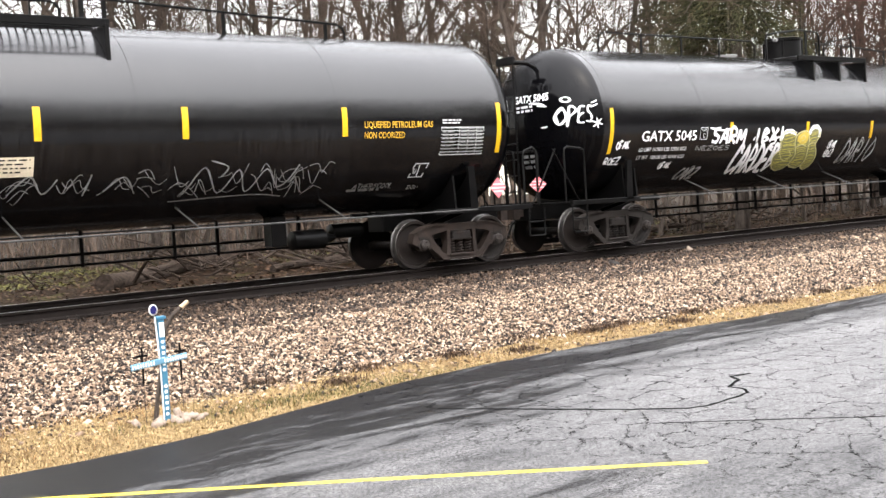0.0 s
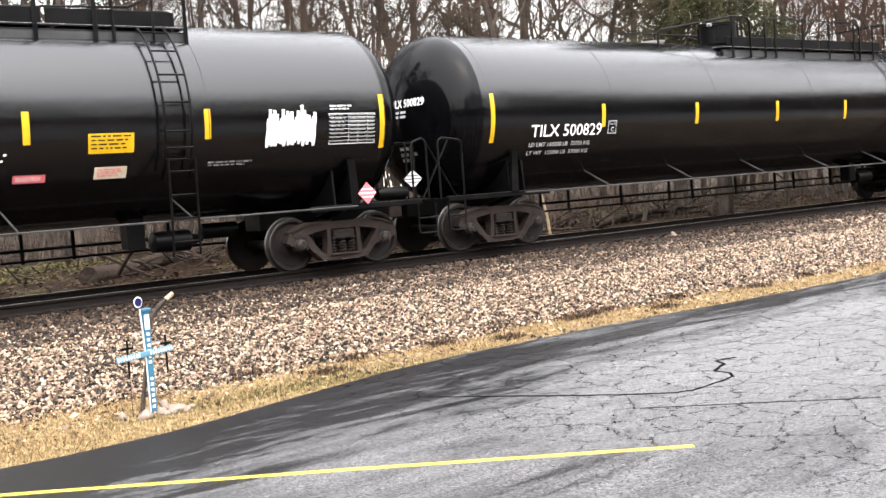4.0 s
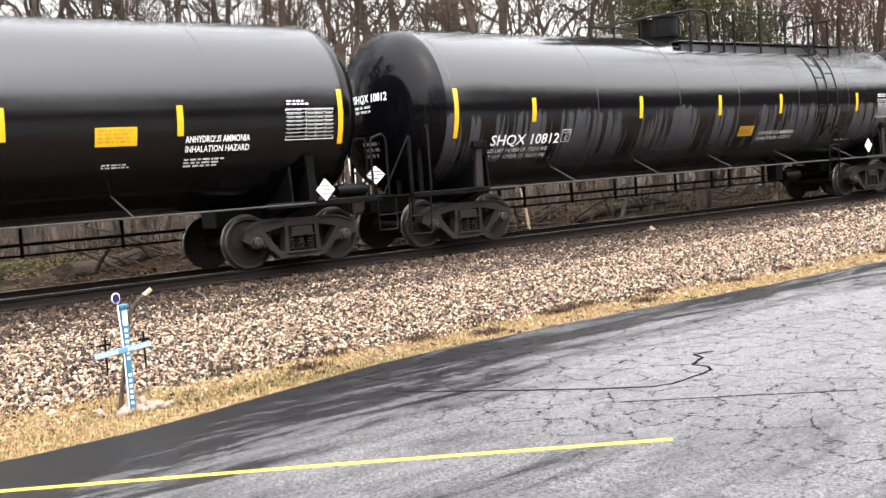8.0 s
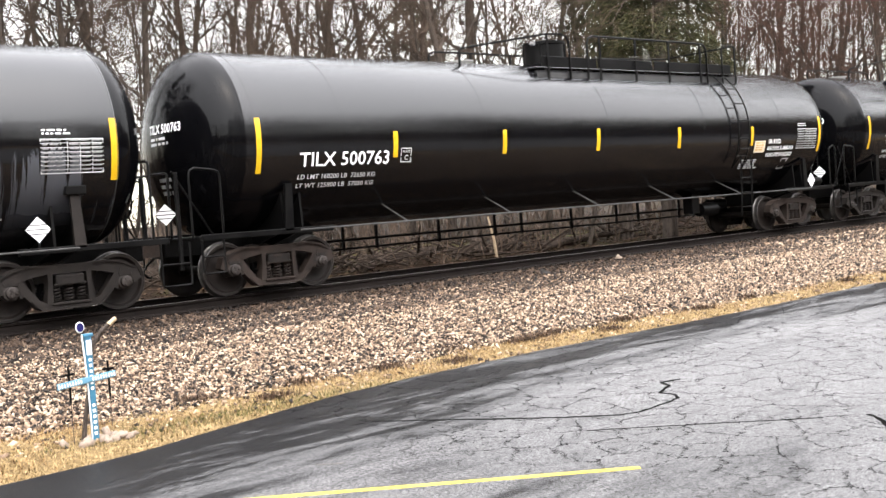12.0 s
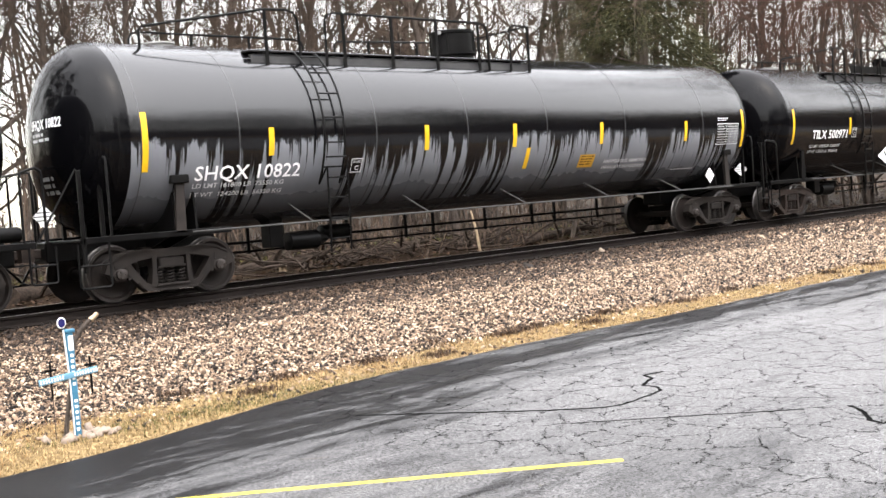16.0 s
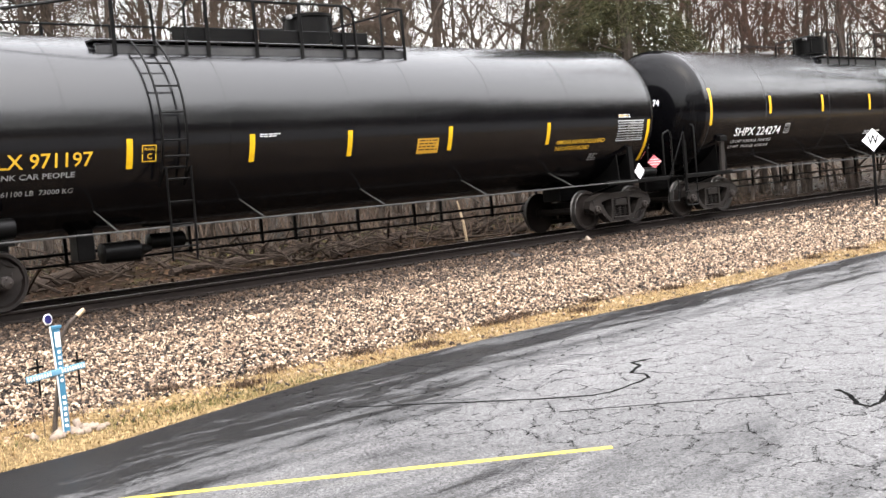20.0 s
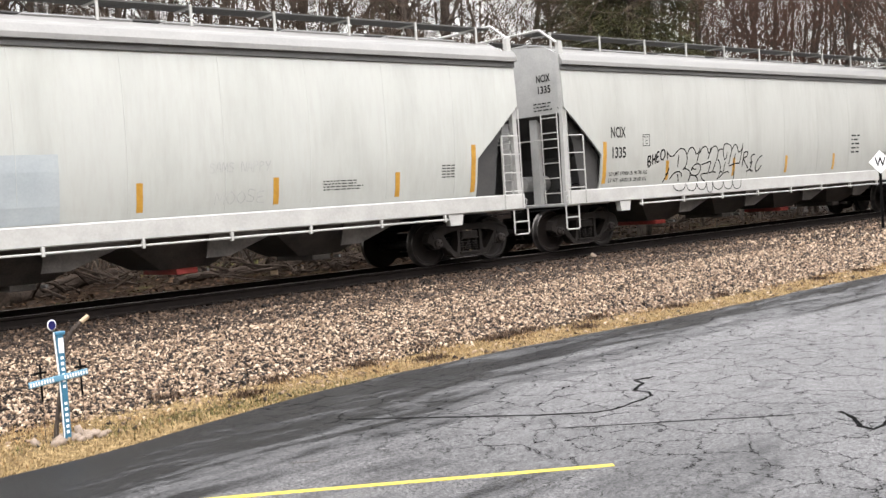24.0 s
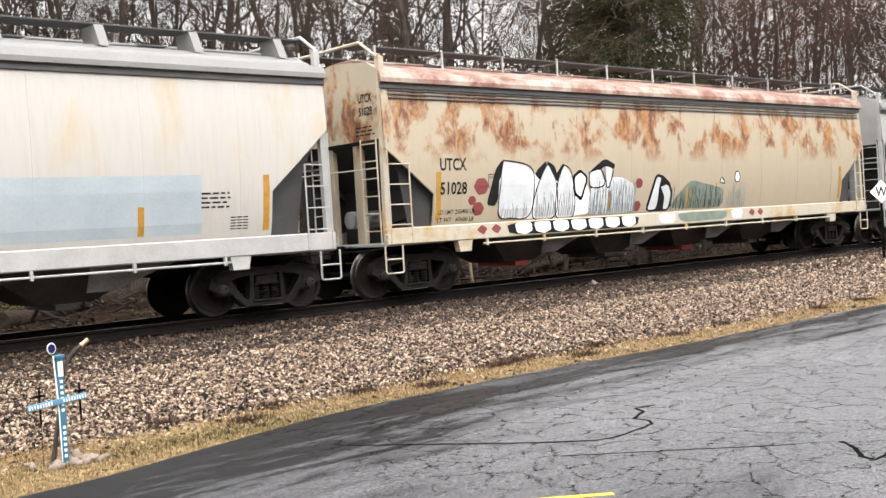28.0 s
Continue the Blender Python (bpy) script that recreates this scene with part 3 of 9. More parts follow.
def lot():
    g = Mesh()
    xs = [-80, -40, -20, -10, -5, -2] + [0.15 * i for i in range(1, 240)] + [40, 50, 60, 80]
    n = len(xs)
    top = [(x, edge_y(x), LOT_Z) for x in xs]
    rows = [[(x, edge_y(x) + 0.02, LOT_Z - 0.06) for x in xs], top]
    for yy in (-0.4, -1.5, -4, -9, -30):
        rows.append([(x, edge_y(x) + yy, LOT_Z) for x in xs])
    for r in rows:
        g.v += r
    g.f = [(j * n + i, j * n + i + 1, (j + 1) * n + i + 1, (j + 1) * n + i) for j in range(len(rows) - 1) for i in range(n - 1)]
    g.s = [0] * len(g.f)
    return solid("pavement", g, M_ASPHALT, "wet grey cracked asphalt parking lot with dark damp streaks", "pavement", kind="structure", smooth=True)


lot()


def flat_band(pts, wid, z, jag=0.0, seed=1):
    """A thin painted or poured band along points on the lot."""
    rng = random.Random(seed)
    fine = []
    for a, b in zip(pts, pts[1:]):
        k = max(2, int((Vector(b) - Vector(a)).length / 0.06))
        fine += [Vector(a).lerp(Vector(b), i / k) for i in range(k)]
    fine.append(Vector(pts[-1]))
    if jag > 0.6:
        fine = [p + Vector((noise.noise((p.x * 5, p.y * 5, seed)), noise.noise((p.x * 5, p.y * 5, seed + 7.0)))) * 0.13 + Vector((rng.uniform(-1, 1), rng.uniform(-1, 1))) * 0.012 for p in fine]
    g = Mesh()
    for i, p in enumerate(fine):
        d = (fine[min(i + 1, len(fine) - 1)] - fine[max(i - 1, 0)]).normalized()
        nr = Vector((-d.y, d.x))
        l, r = wid / 2 * (1 + rng.uniform(-jag, jag)), wid / 2 * (1 + rng.uniform(-jag, jag))
        w = rng.uniform(-jag, jag) * wid * 0.4
        for q, h in ((p + nr * (l + w), 0), (p + nr * (l * 0.8 + w), 1), (p - nr * (r * 0.8 - w), 1), (p - nr * (r - w), 0)):
            g.v.append((q.x, q.y, z + 0.003 * h))
    g.f = [(4 * i + k, 4 * i + k + 1, 4 * i + k + 5, 4 * i + k + 4) for i in range(len(fine) - 1) for k in range(3)]
    g.s = [0] * len(g.f)
    return g


solid("parking_line", flat_band([(0.6, -9.66), (1.87, -10.63), (3.49, -11.87), (5.1, -13.155)], 0.062, LOT_Z + 0.001, 0.06), M_LINE, "faded yellow painted parking line on wet asphalt", "road marking", kind="structure")
solid("sealed_crack", flat_band([(5.11, -10.46), (5.48, -11.0), (5.98, -11.71), (6.26, -12.03), (6.42, -12.08), (6.57, -12.07), (6.81, -12.04), (7.0, -12.0), (7.1, -11.89), (7.12, -11.74), (7.26, -11.66), (7.42, -11.6), (7.5, -11.44), (7.72, -11.48)], 0.030, LOT_Z + 0.001, 0.5, 4), M_SEAL, "black winding sealed crack in the asphalt", "crack", kind="structure")
solid("pavement_joint", flat_band([(5.72, -12.18), (6.30, -12.75), (6.87, -13.34)], 0.010, LOT_Z + 0.0008, 0.5, 12), M_SEAL, "thin straight joint across the asphalt", "crack", kind="structure")
solid("sealed_crack", flat_band([(7.12, -13.55), (7.01, -13.69), (6.76, -13.88), (6.71, -14.00), (6.87, -14.00), (7.25, -13.87)], 0.035, LOT_Z + 0.001, 0.5, 6), M_SEAL, "short dark sealed crack in the asphalt", "crack", kind="structure")
solid("paint_scrap", flat_band([(4.0, -11.3), (4.07, -11.37), (4.13, -11.43)], 0.014, LOT_Z + 0.001, 0.5, 3), M_CHUTE, "small worn remnant of pale paint on asphalt", "road marking", kind="structure")

# ---- rails, ties and ballast ----
RAIL_PROFILE = ((-0.076, -0.186), (0.076, -0.186), (0.076, -0.176), (0.022, -0.160), (0.010, -0.140), (0.010, -0.055), (0.034, -0.040), (0.037, -0.012), (0.028, -0.001), (0.0, 0.0), (-0.028, -0.001), (-0.037, -0.012), (-0.034, -0.040), (-0.010, -0.055), (-0.010, -0.140), (-0.022, -0.160), (-0.076, -0.176))


def rail(y):
    """One rail: its worn head and the web and foot below it are parts."""
    t = thing("rail", "rust-brown steel rail with a worn bright head", "rail", "rails of the track", at=(0, y, 0))
    xs, n = [-400, -60, -20, 0, 20, 40, 60, 90, 140, 400], len(RAIL_PROFILE)
    for name, ks in (("rail_head", range(6, 12)), ("web_and_foot", [*range(12, n), *range(0, 6)])):
        g = Mesh()
        for x in xs:
            g.v += [(x, u, w) for u, w in RAIL_PROFILE]
        for i in range(len(xs) - 1):
            for k in ks:
                g.f.append((i * n + k, i * n + (k + 1) % n, (i + 1) * n + (k + 1) % n, (i + 1) * n + k))
                g.s.append(1 if k in (8, 9) else 0)
        used = {q: c for c, q in enumerate(sorted({q for f in g.f for q in f}))}
        g.v, g.f = [g.v[q] for q in used], [tuple(used[q] for q in f) for f in g.f]
        part(name, g, [M_RAIL, M_RAILHEAD], t)


rail(-0.755)
rail(0.755)


def ties():
    rng = random.Random(5)
    first, proto, plate = None, [], []
    for k in range(3):
        g = Mesh()
        g.box((-0.115, -1.3, -0.18), (0.115, 1.3, 0), 0.012)
        proto.append(g.data("tie", M_TIE))
    pm = Mesh().box((-0.10, -0.18, 0), (0.10, 0.18, 0.014), 0.004)
    for sx in (-0.07, 0.07):
        for sy in (-0.11, 0.11):
            pm.box((sx - 0.015, sy - 0.02, 0.012), (sx + 0.015, sy + 0.02, 0.05), 0.005)
    pmd = pm.data("tie_plate", M_RUST_BLACK)
    for i in range(110):
        x = -6 + 0.52 * i + rng.uniform(-0.03, 0.03)
        o = solid("tie", proto[i % 3], M_TIE, "dark weathered wooden railway tie bedded in ballast", "railway tie", group="ties under the rails", at=(x, rng.uniform(-0.05, 0.05), -0.20 + rng.uniform(-0.006, 0.006)))
        o.rotation_euler = (0, 0, radians(rng.uniform(-1.2, 1.2)))
        for y in (-0.755, 0.755):
            part("tie_plate", pmd, None, o, at=(0, y, 0.0005))


ties()


def pieces(n, place, size, flat=0.75, seed=3, jitter=0.42):
    """n angular stones as chamfer-like twisted boxes: places (n,3), sizes (n)."""
    rg = np.random.RandomState(seed)
    cube = np.array([(-1, -1, -1), (1, -1, -1), (1, 1, -1), (-1, 1, -1), (-1, -1, 1), (1, -1, 1), (1, 1, 1), (-1, 1, 1)], float)
    quads = np.array([(0, 3, 2, 1), (4, 5, 6, 7), (0, 1, 5, 4), (1, 2, 6, 5), (2, 3, 7, 6), (3, 0, 4, 7)])
    v = np.repeat(cube[None], n, 0) * (1 + rg.uniform(-jitter, jitter, (n, 8, 3)))
    v[:, 4:, :2] *= rg.uniform(0.45, 0.95, (n, 1, 2))
    v *= (rg.uniform(0.6, 1.3, (n, 1, 3)) * np.array((1.35, 0.8, flat)))
    a = rg.normal(size=(n, 4))
    a[:, 1:3] *= 0.55
    a /= np.linalg.norm(a, axis=1)[:, None]
    w, x, y, z = a.T
    rot = np.stack([np.stack([1 - 2 * (y * y + z * z), 2 * (x * y - z * w), 2 * (x * z + y * w)], -1), np.stack([2 * (x * y + z * w), 1 - 2 * (x * x + z * z), 2 * (y * z - x * w)], -1), np.stack([2 * (x * z - y * w), 2 * (y * z + x * w), 1 - 2 * (x * x + y * y)], -1)], 1)
    v = np.einsum("nij,nkj->nki", rot, v) * size[:, None, None] + place[:, None, :]
    f = (quads[None] + 8 * np.arange(n)[:, None, None]).reshape(-1, 4)
    return v.reshape(-1, 3), f


def toe_y(x):
    return TOE_Y + 0.16 * np.sin(x * 0.8) + 0.12 * np.sin(x * 2.3 + 1) - 0.45 * np.clip((4.2 - x) / 2.0, 0, 1)


def ballast():
    bed = Mesh()
    xs = [-400, -60, -20] + [0.5 * i for i in range(0, 121)] + [100, 400]
    prof = ((-8.2, -0.43), (-7.6, -0.395), (-6.0, -0.345), (-3.4, -0.275), (-1.8, -0.215), (-1.2, -0.205), (-0.9, -0.235), (0.9, -0.235), (1.3, -0.215), (2.2, -0.25), (3.2, -0.42))
    n = len(prof)
    for x in xs:
        bed.v += [(x, y, z + 0.012 * lump(x, y, 1.5)) for y, z in prof]
    bed.f = [(i * n + k, i * n + k + 1, (i + 1) * n + k + 1, (i + 1) * n + k) for i in range(len(xs) - 1) for k in range(n - 1)]
    bed.s = [0] * len(bed.f)
    solid("ballast_bed", bed, M_BALLASTBED, "brown crushed stone bed under the track", "ballast", kind="structure", smooth=True)
    rg = np.random.RandomState(11)
    py, pz = np.array([p[0] for p in prof]), np.array([p[1] for p in prof])

    def scatter(name, n, x0, x1, y0, y1, smin, smax, material, label, seed, power=1.0, thin=False):
        x = x0 + (x1 - x0) * rg.rand(n) ** power
        y = rg.uniform(y0, y1, n)
        if thin:
            keep = y > toe_y(x) + rg.exponential(0.10, n) - 0.25
            x, y = x[keep], y[keep]
        m = len(x)
        s = rg.uniform(smin, smax, m) * rg.choice((0.8, 1.0, 1.25), m)
        z = np.interp(y, py, pz) + s * rg.uniform(-0.25, 0.85, m)
        v, f = pieces(m, np.stack([x, y, z], 1), s, 0.55, seed)
        tagged(new(name, big_mesh(name, v, f, [material])), label, "stones", kind="stuff")

    scatter("ballast_stones", 185000, 1.5, 24, -8.3, -2.4, 0.008, 0.0175, M_STONE, "pale pinkish grey crushed ballast stones", 1, 1.15, True)
    scatter("ballast_stones", 40000, 23, 60, -8.1, -2.2, 0.015, 0.030, M_STONE, "pale pinkish grey crushed ballast stones further along", 2, 1.3, True)
    scatter("shoulder_stones", 42000, 3, 34, -4.0, -0.86, 0.012, 0.027, M_STONE_DIRTY, "brown oil-stained ballast stones beside the rail", 3, 1.1)
    scatter("stray_stones", 5200, 1.6, 30, -9.0, -7.7, 0.008, 0.022, M_STONE, "loose ballast stones strewn over the verge", 5, 1.2)
    scatter("crib_stones", 9000, 3, 40, -0.66, 2.4, 0.022, 0.04, M_STONE_DIRTY, "brown ballast stones between and behind the rails", 4, 1.1)


ballast()


def tufts():
    """Dead grass verge: many narrow bent blades."""
    rg = np.random.RandomState(21)

    def blades(name, n, x, y, z, hmin, hmax, lean, wid, material, label):
        a, h = rg.uniform(0, 2 * np.pi, n), rg.uniform(hmin, hmax, n)
        l = rg.uniform(0.3, 1.0, n) * lean
        d = np.stack([np.cos(a), np.sin(a)], 1)
        s = np.stack([-d[:, 1], d[:, 0]], 1) * wid * rg.uniform(0.6, 1.4, n)[:, None]
        b = np.stack([x, y], 1)
        v = np.zeros((n, 4, 3))
        v[:, 0, :2], v[:, 1, :2] = b - s, b + s
        v[:, 0, 2] = v[:, 1, 2] = z - 0.01
        tip = b + d * (h * l)[:, None]
        v[:, 2, :2], v[:, 3, :2] = tip + s * 0.35, tip - s * 0.35
        v[:, 2, 2] = v[:, 3, 2] = z + 0.01 + h * np.clip(0.8 - 0.55 * l, 0.05, 1)
        f = np.arange(4 * n).reshape(n, 4)
        tagged(new(name, big_mesh(name, v.reshape(-1, 3), f, [material])), label, "grass", kind="stuff")

    n = 64000
    x = 1.2 + 36 * rg.rand(n) ** 1.5
    e = np.array([edge_y(float(q)) for q in x])
    t = toe_y(x) + 0.25
    k = rg.beta(1.3, 1.5, n)
    y = e - 0.03 + (t - e) * k
    blades("verge_grass", n, x, y, np.full(n, LOT_Z - 0.03), 0.015, 0.045, 1.7, 0.0034, M_STRAW, "flattened straw-yellow dead grass along the lot")
    n = 40000
    x = 1.4 + 30 * rg.rand(n) ** 1.4
    k = rg.beta(1.9, 1.1, n) * 1.5
    e = np.array([edge_y(float(q)) for q in x])
    y = e - 0.02 + (toe_y(x) + 0.25 - e) * k
    spot = np.sin(x * 2.1 + y * 3.0) + np.sin(x * 0.73 + 1.0) + np.sin(x * 5.3 - y * 4.0) * 0.6 > -0.1
    x, y, n = x[spot], y[spot], int(spot.sum())
    blades("brown_verge_grass", n, x, y, np.full(n, LOT_Z - 0.022), 0.015, 0.045, 1.7, 0.0036, M_STRAWBROWN, "patches of orange-brown dead grass along the lot")
    n = 4200
    c = rg.randint(0, 16, n)
    cx = np.array((9.55, 9.9, 9.2, 6.0, 4.9, 7.1, 8.3, 11.2, 12.6, 14.0, 5.4, 1.9, 16.5, 18.0, 10.4, 7.7))
    cy = np.array((-7.95, -7.9, -8.05, -8.0, -7.9, -8.1, -7.7, -7.9, -8.2, -8.0, -8.5, -9.2, -8.2, -8.2, -8.4, -8.5))
    blades("weed_tufts", n, cx[c] + rg.normal(0, 0.11, n), cy[c] + rg.normal(0, 0.08, n), np.full(n, LOT_Z - 0.02), 0.03, 0.09, 1.2, 0.005, M_LEAF, "small brown tufts of dead weeds at the ballast toe")
    n = 1800
    blades("new_grass", n, 5.0 + rg.normal(0, 0.9, n), -8.9 + rg.normal(0, 0.16, n), np.full(n, LOT_Z - 0.03), 0.015, 0.05, 1.2, 0.004, M_IVY, "thin patch of new green grass in the verge")


tufts()


def leaf_litter():
    rg = np.random.RandomState(31)

    def leaves(name, n, x, y, smin, smax, material, label, lift=0.01):
        s, a = rg.uniform(smin, smax, n), rg.uniform(0, 6.28, n)
        z = np.array([ground_z(float(p), float(q)) for p, q in zip(x, y)]) + lift + rg.uniform(0, 0.05, n)
        z = np.where(y < 3.2, np.maximum(z, -0.2), z)
        u = np.stack([np.cos(a), np.sin(a), rg.uniform(-0.5, 0.5, n)], 1) * s[:, None]
        w = np.stack([-np.sin(a), np.cos(a), rg.uniform(-0.5, 0.5, n)], 1) * s[:, None] * 0.6
        c = np.stack([x, y, z], 1)
        v = np.stack([c - u, c - w, c + u, c + w], 1).reshape(-1, 3)
        tagged(new(name, big_mesh(name, v, np.arange(4 * n).reshape(n, 4), [material])), label, "leaves", kind="stuff")

    n = 30000
    y = 2.2 + 24 * rg.rand(n) ** 1.7
    x = 2 + (y + 17.4) * rg.uniform(0.15, 2.2, n)
    leaves("leaf_litter", n, x, y, 0.03, 0.075, M_LEAF, "brown fallen leaves over the woodland floor")
    n = 7000
    c = rg.randint(0, 5, n)
    gx, gy = np.array((6.5, 9.0, 17.0, 23.0, 30.0)), np.array((8.5, 11.0, 9.0, 10.5, 9.0))
    leaves("groundcover", n, gx[c] + rg.normal(0, 1.5, n), gy[c] + rg.normal(0, 0.8, n), 0.02, 0.05, M_IVY, "low green ground cover among the leaves", 0.03)


leaf_litter()

# ---- the wood ----


def limb(g, start, way, length, r0, rng, depth, twigs, bend=0.36, rise=0.10, sides=(7, 5, 4, 3, 3)):
    """A branch that forks; thin ends go to the twig mesh."""
    steps = 5 if depth < 2 else 4 if depth < 3 else 3 if depth < 4 else 2
    p, d = Vector(start), Vector(way).normalized()
    path, rs, kids = [p.copy()], [r0], []
    for i in range(steps):
        d = (d + Vector((rng.uniform(-1, 1), rng.uniform(-1, 1), rng.uniform(-1, 1))) * bend + Vector((0, 0, rise))).normalized()
        p = p + d * length / steps
        path.append(p.copy())
        rs.append(r0 * (1 - 0.72 * (i + 1) / steps))
        kids.append((p.copy(), d.copy(), rs[-1], (i + 1) / steps))
    (g if depth < 3 else twigs).tube(path, rs, sides[min(depth, 4)], False)
    if depth >= 4:
        return
    count = (0, 6, 6, 6)[depth] if depth else 0
    for j in range(count):
        q, e, rr, k = kids[min(len(kids) - 1, int(rng.uniform(0.25, 1) * len(kids)))]
        side = e.orthogonal().normalized()
        side.rotate(Matrix.Rotation(rng.uniform(0, 6.28), 3, e))
        out = (e * rng.uniform(0.5, 1.0) + side * rng.uniform(0.6, 1.1)).normalized()
        limb(g, q, out, length * rng.uniform(0.42, 0.68), max(rr * 0.58, 0.005), rng, depth + 1, twigs, bend * 1.1, rise * 0.6)


def bare_tree(seed, height, r0, first=0.3, limbs=9, lean=0.05, spread=0.42, low_fork=False):
    """Trunk and limbs in one mesh, twigs in another, at the origin."""
    rng = random.Random(seed)
    trunk, twigs = Mesh(), Mesh()
    p, d, path, rs, n = Vector((0, 0, -0.3)), Vector((lean * rng.uniform(-1, 1), lean * rng.uniform(-1, 1), 1)).normalized(), [], [], 9
    for i in range(n + 1):
        path.append(p.copy())
        k = i / n
        rs.append(r0 * (1.05 if i == 0 else 0.85) * (1 - 0.8 * k))
        d = (d + Vector((rng.uniform(-1, 1), rng.uniform(-1, 1), 0)) * 0.12 + Vector((0, 0, 0.08))).normalized()
        p = p + d * height / n
    trunk.tube(path, rs, 9, False)
    for j in range(limbs):
        k = first + (0.97 - first) * (j + rng.uniform(0, 0.8)) / limbs
        i = min(int(k * n), n - 1)
        q = path[i].lerp(path[i + 1], k * n - i)
        a = rng.uniform(0, 6.28)
        up = rng.uniform(0.35, 1.1)
        limb(trunk, q, (math.cos(a), math.sin(a), up), height * spread * (1.05 - 0.62 * k) * rng.uniform(0.7, 1.1), max(rs[i] * rng.uniform(0.35, 0.6), 0.02), rng, 1 if rng.random() < 0.75 else 2, twigs)
    return trunk.data("trunk", M_BARK, True), twigs


TREE_KINDS = [bare_tree(101, 17, 0.20, 0.16, 14), bare_tree(102, 15, 0.14, 0.12, 15, 0.14, 0.46), bare_tree(103, 18, 0.23, 0.20, 14, 0.06, 0.4), bare_tree(104, 12, 0.09, 0.10, 14, 0.2, 0.42), bare_tree(105, 10, 0.065, 0.06, 14, 0.18, 0.45), bare_tree(106, 16, 0.16, 0.14, 15, 0.24, 0.46)]
TREE_MESH = [(t, w.data("crown", M_TWIG), w.data("crown", M_REDTWIG)) for t, w in TREE_KINDS]
WOOD_LABELS = ("tall bare grey-barked tree in the wood", "bare brown branching tree among others", "thick dark-trunked bare tree", "slender bare young tree", "thin bare sapling with fine twigs", "leaning bare tree with spreading limbs")


def plant(kind, az, dist, turn, size=1.0, russet=False, lean=(0, 0), group="trees of the wood"):
    a = radians(az)
    x, y = EYE[0] + dist * math.sin(a), EYE[1] + dist * math.cos(a)
    t = thing("tree", WOOD_LABELS[kind], "tree", group, at=(x, y, ground_z(x, y)))
    t.rotation_euler, t.scale = (radians(lean[0]), radians(lean[1]), radians(turn)), (size, size, size)
    part("trunk", TREE_MESH[kind][0], None, t)
    part("crown", TREE_MESH[kind][2 if russet else 1], None, t)


# the trunks that stand out, by direction and distance from the camera
rng_t = random.Random(77)
for kind, az, dist, size in ((0, 18.4, 33, 0.95), (2, 19.6, 31, 0.95), (1, 22.4, 34, 1.1), (2, 23.4, 36, 0.8), (0, 24.1, 36, 0.9), (5, 26.0, 33, 1.0), (1, 27.1, 37, 1.1), (0, 29.8, 40, 0.8), (2, 30.9, 38, 1.0), (1, 32.9, 37, 0.95), (5, 34.3, 39, 1.0), (0, 36.4, 38, 0.9), (1, 37.2, 42, 1.1), (0, 41.1, 40, 0.95), (2, 42.5, 40, 1.15), (1, 44.2, 44, 1.0), (5, 45.9, 42, 1.05), (0, 47.7, 44, 1.0), (1, 53.0, 50, 1.1), (0, 56.2, 47, 1.0), (2, 57.8, 50, 0.8), (1, 59.4, 52, 1.1), (0, 60.8, 50, 0.9), (2, 62.9, 50, 1.0), (1, 64.5, 54, 1.1), (0, 66.5, 56, 1.0)):
    plant(kind, az, dist, rng_t.uniform(0, 360), size)
for i in range(56):
    az = 14 + 54 * (i + rng_t.random()) / 56
    kind = rng_t.choice((3, 3, 4, 4, 1, 5))
    plant(kind, az, rng_t.uniform(32, 60) + 0.25 * max(az - 40, 0), rng_t.uniform(0, 360), rng_t.uniform(0.85, 1.3), az > 50 and rng_t.random() < 0.65)


for i in range(14):
    plant(rng_t.choice((3, 4, 4, 1)), 53.5 + 15 * (i + rng_t.random()) / 14, rng_t.uniform(40, 62), rng_t.uniform(0, 360), rng_t.uniform(0.85, 1.25), True)


for i in range(34):
    az = -80 + 94 * (i + rng_t.random()) / 34
    plant(rng_t.choice((0, 2, 5, 1, 3)), az, max(26.0, 24.0 / max(math.cos(radians(az)), 0.32)) * rng_t.uniform(1.0, 1.5), rng_t.uniform(0, 360), rng_t.uniform(0.9, 1.25))


def far_wood():
    """Closing band of thin stems and twigs far behind the wood."""
    rng = random.Random(9)
    g = Mesh()
    for i in range(420):
        a = radians(rng.uniform(-84, 80))
        d = rng.uniform(58, 110)
        x, y = d * math.sin(a), EYE[1] + d * math.cos(a)
        h, r = rng.uniform(8, 17), rng.uniform(0.05, 0.16)
        lean = Vector((rng.uniform(-0.1, 0.1), rng.uniform(-0.1, 0.1), 1))
        z0 = ground_z(x, y) - 0.3
        top = Vector((x, y, z0)) + lean * h
        g.tube([(x, y, z0), Vector((x, y, z0)).lerp(top, 0.5) + Vector((rng.uniform(-0.3, 0.3), 0, 0)), top], [r, r * 0.6, r * 0.12], 4, False)
        for j in range(16):
            k = rng.uniform(0.15, 0.98)
            q = Vector((x, y, z0)).lerp(top, k)
            b = rng.uniform(0, 6.28)
            e = q + Vector((math.cos(b), math.sin(b), rng.uniform(0.2, 1.2))) * rng.uniform(0.8, 2.8) * (1.2 - k)
            g.tube([q, q.lerp(e, 0.5) + Vector((0, 0, -0.1)), e], [0.035, 0.02, 0.006], 3, False)
    me = g.data("far_wood", M_TWIG)
    tagged(new("far_wood", me), "distant grey-brown bare woodland", "trees", kind="stuff")


far_wood()


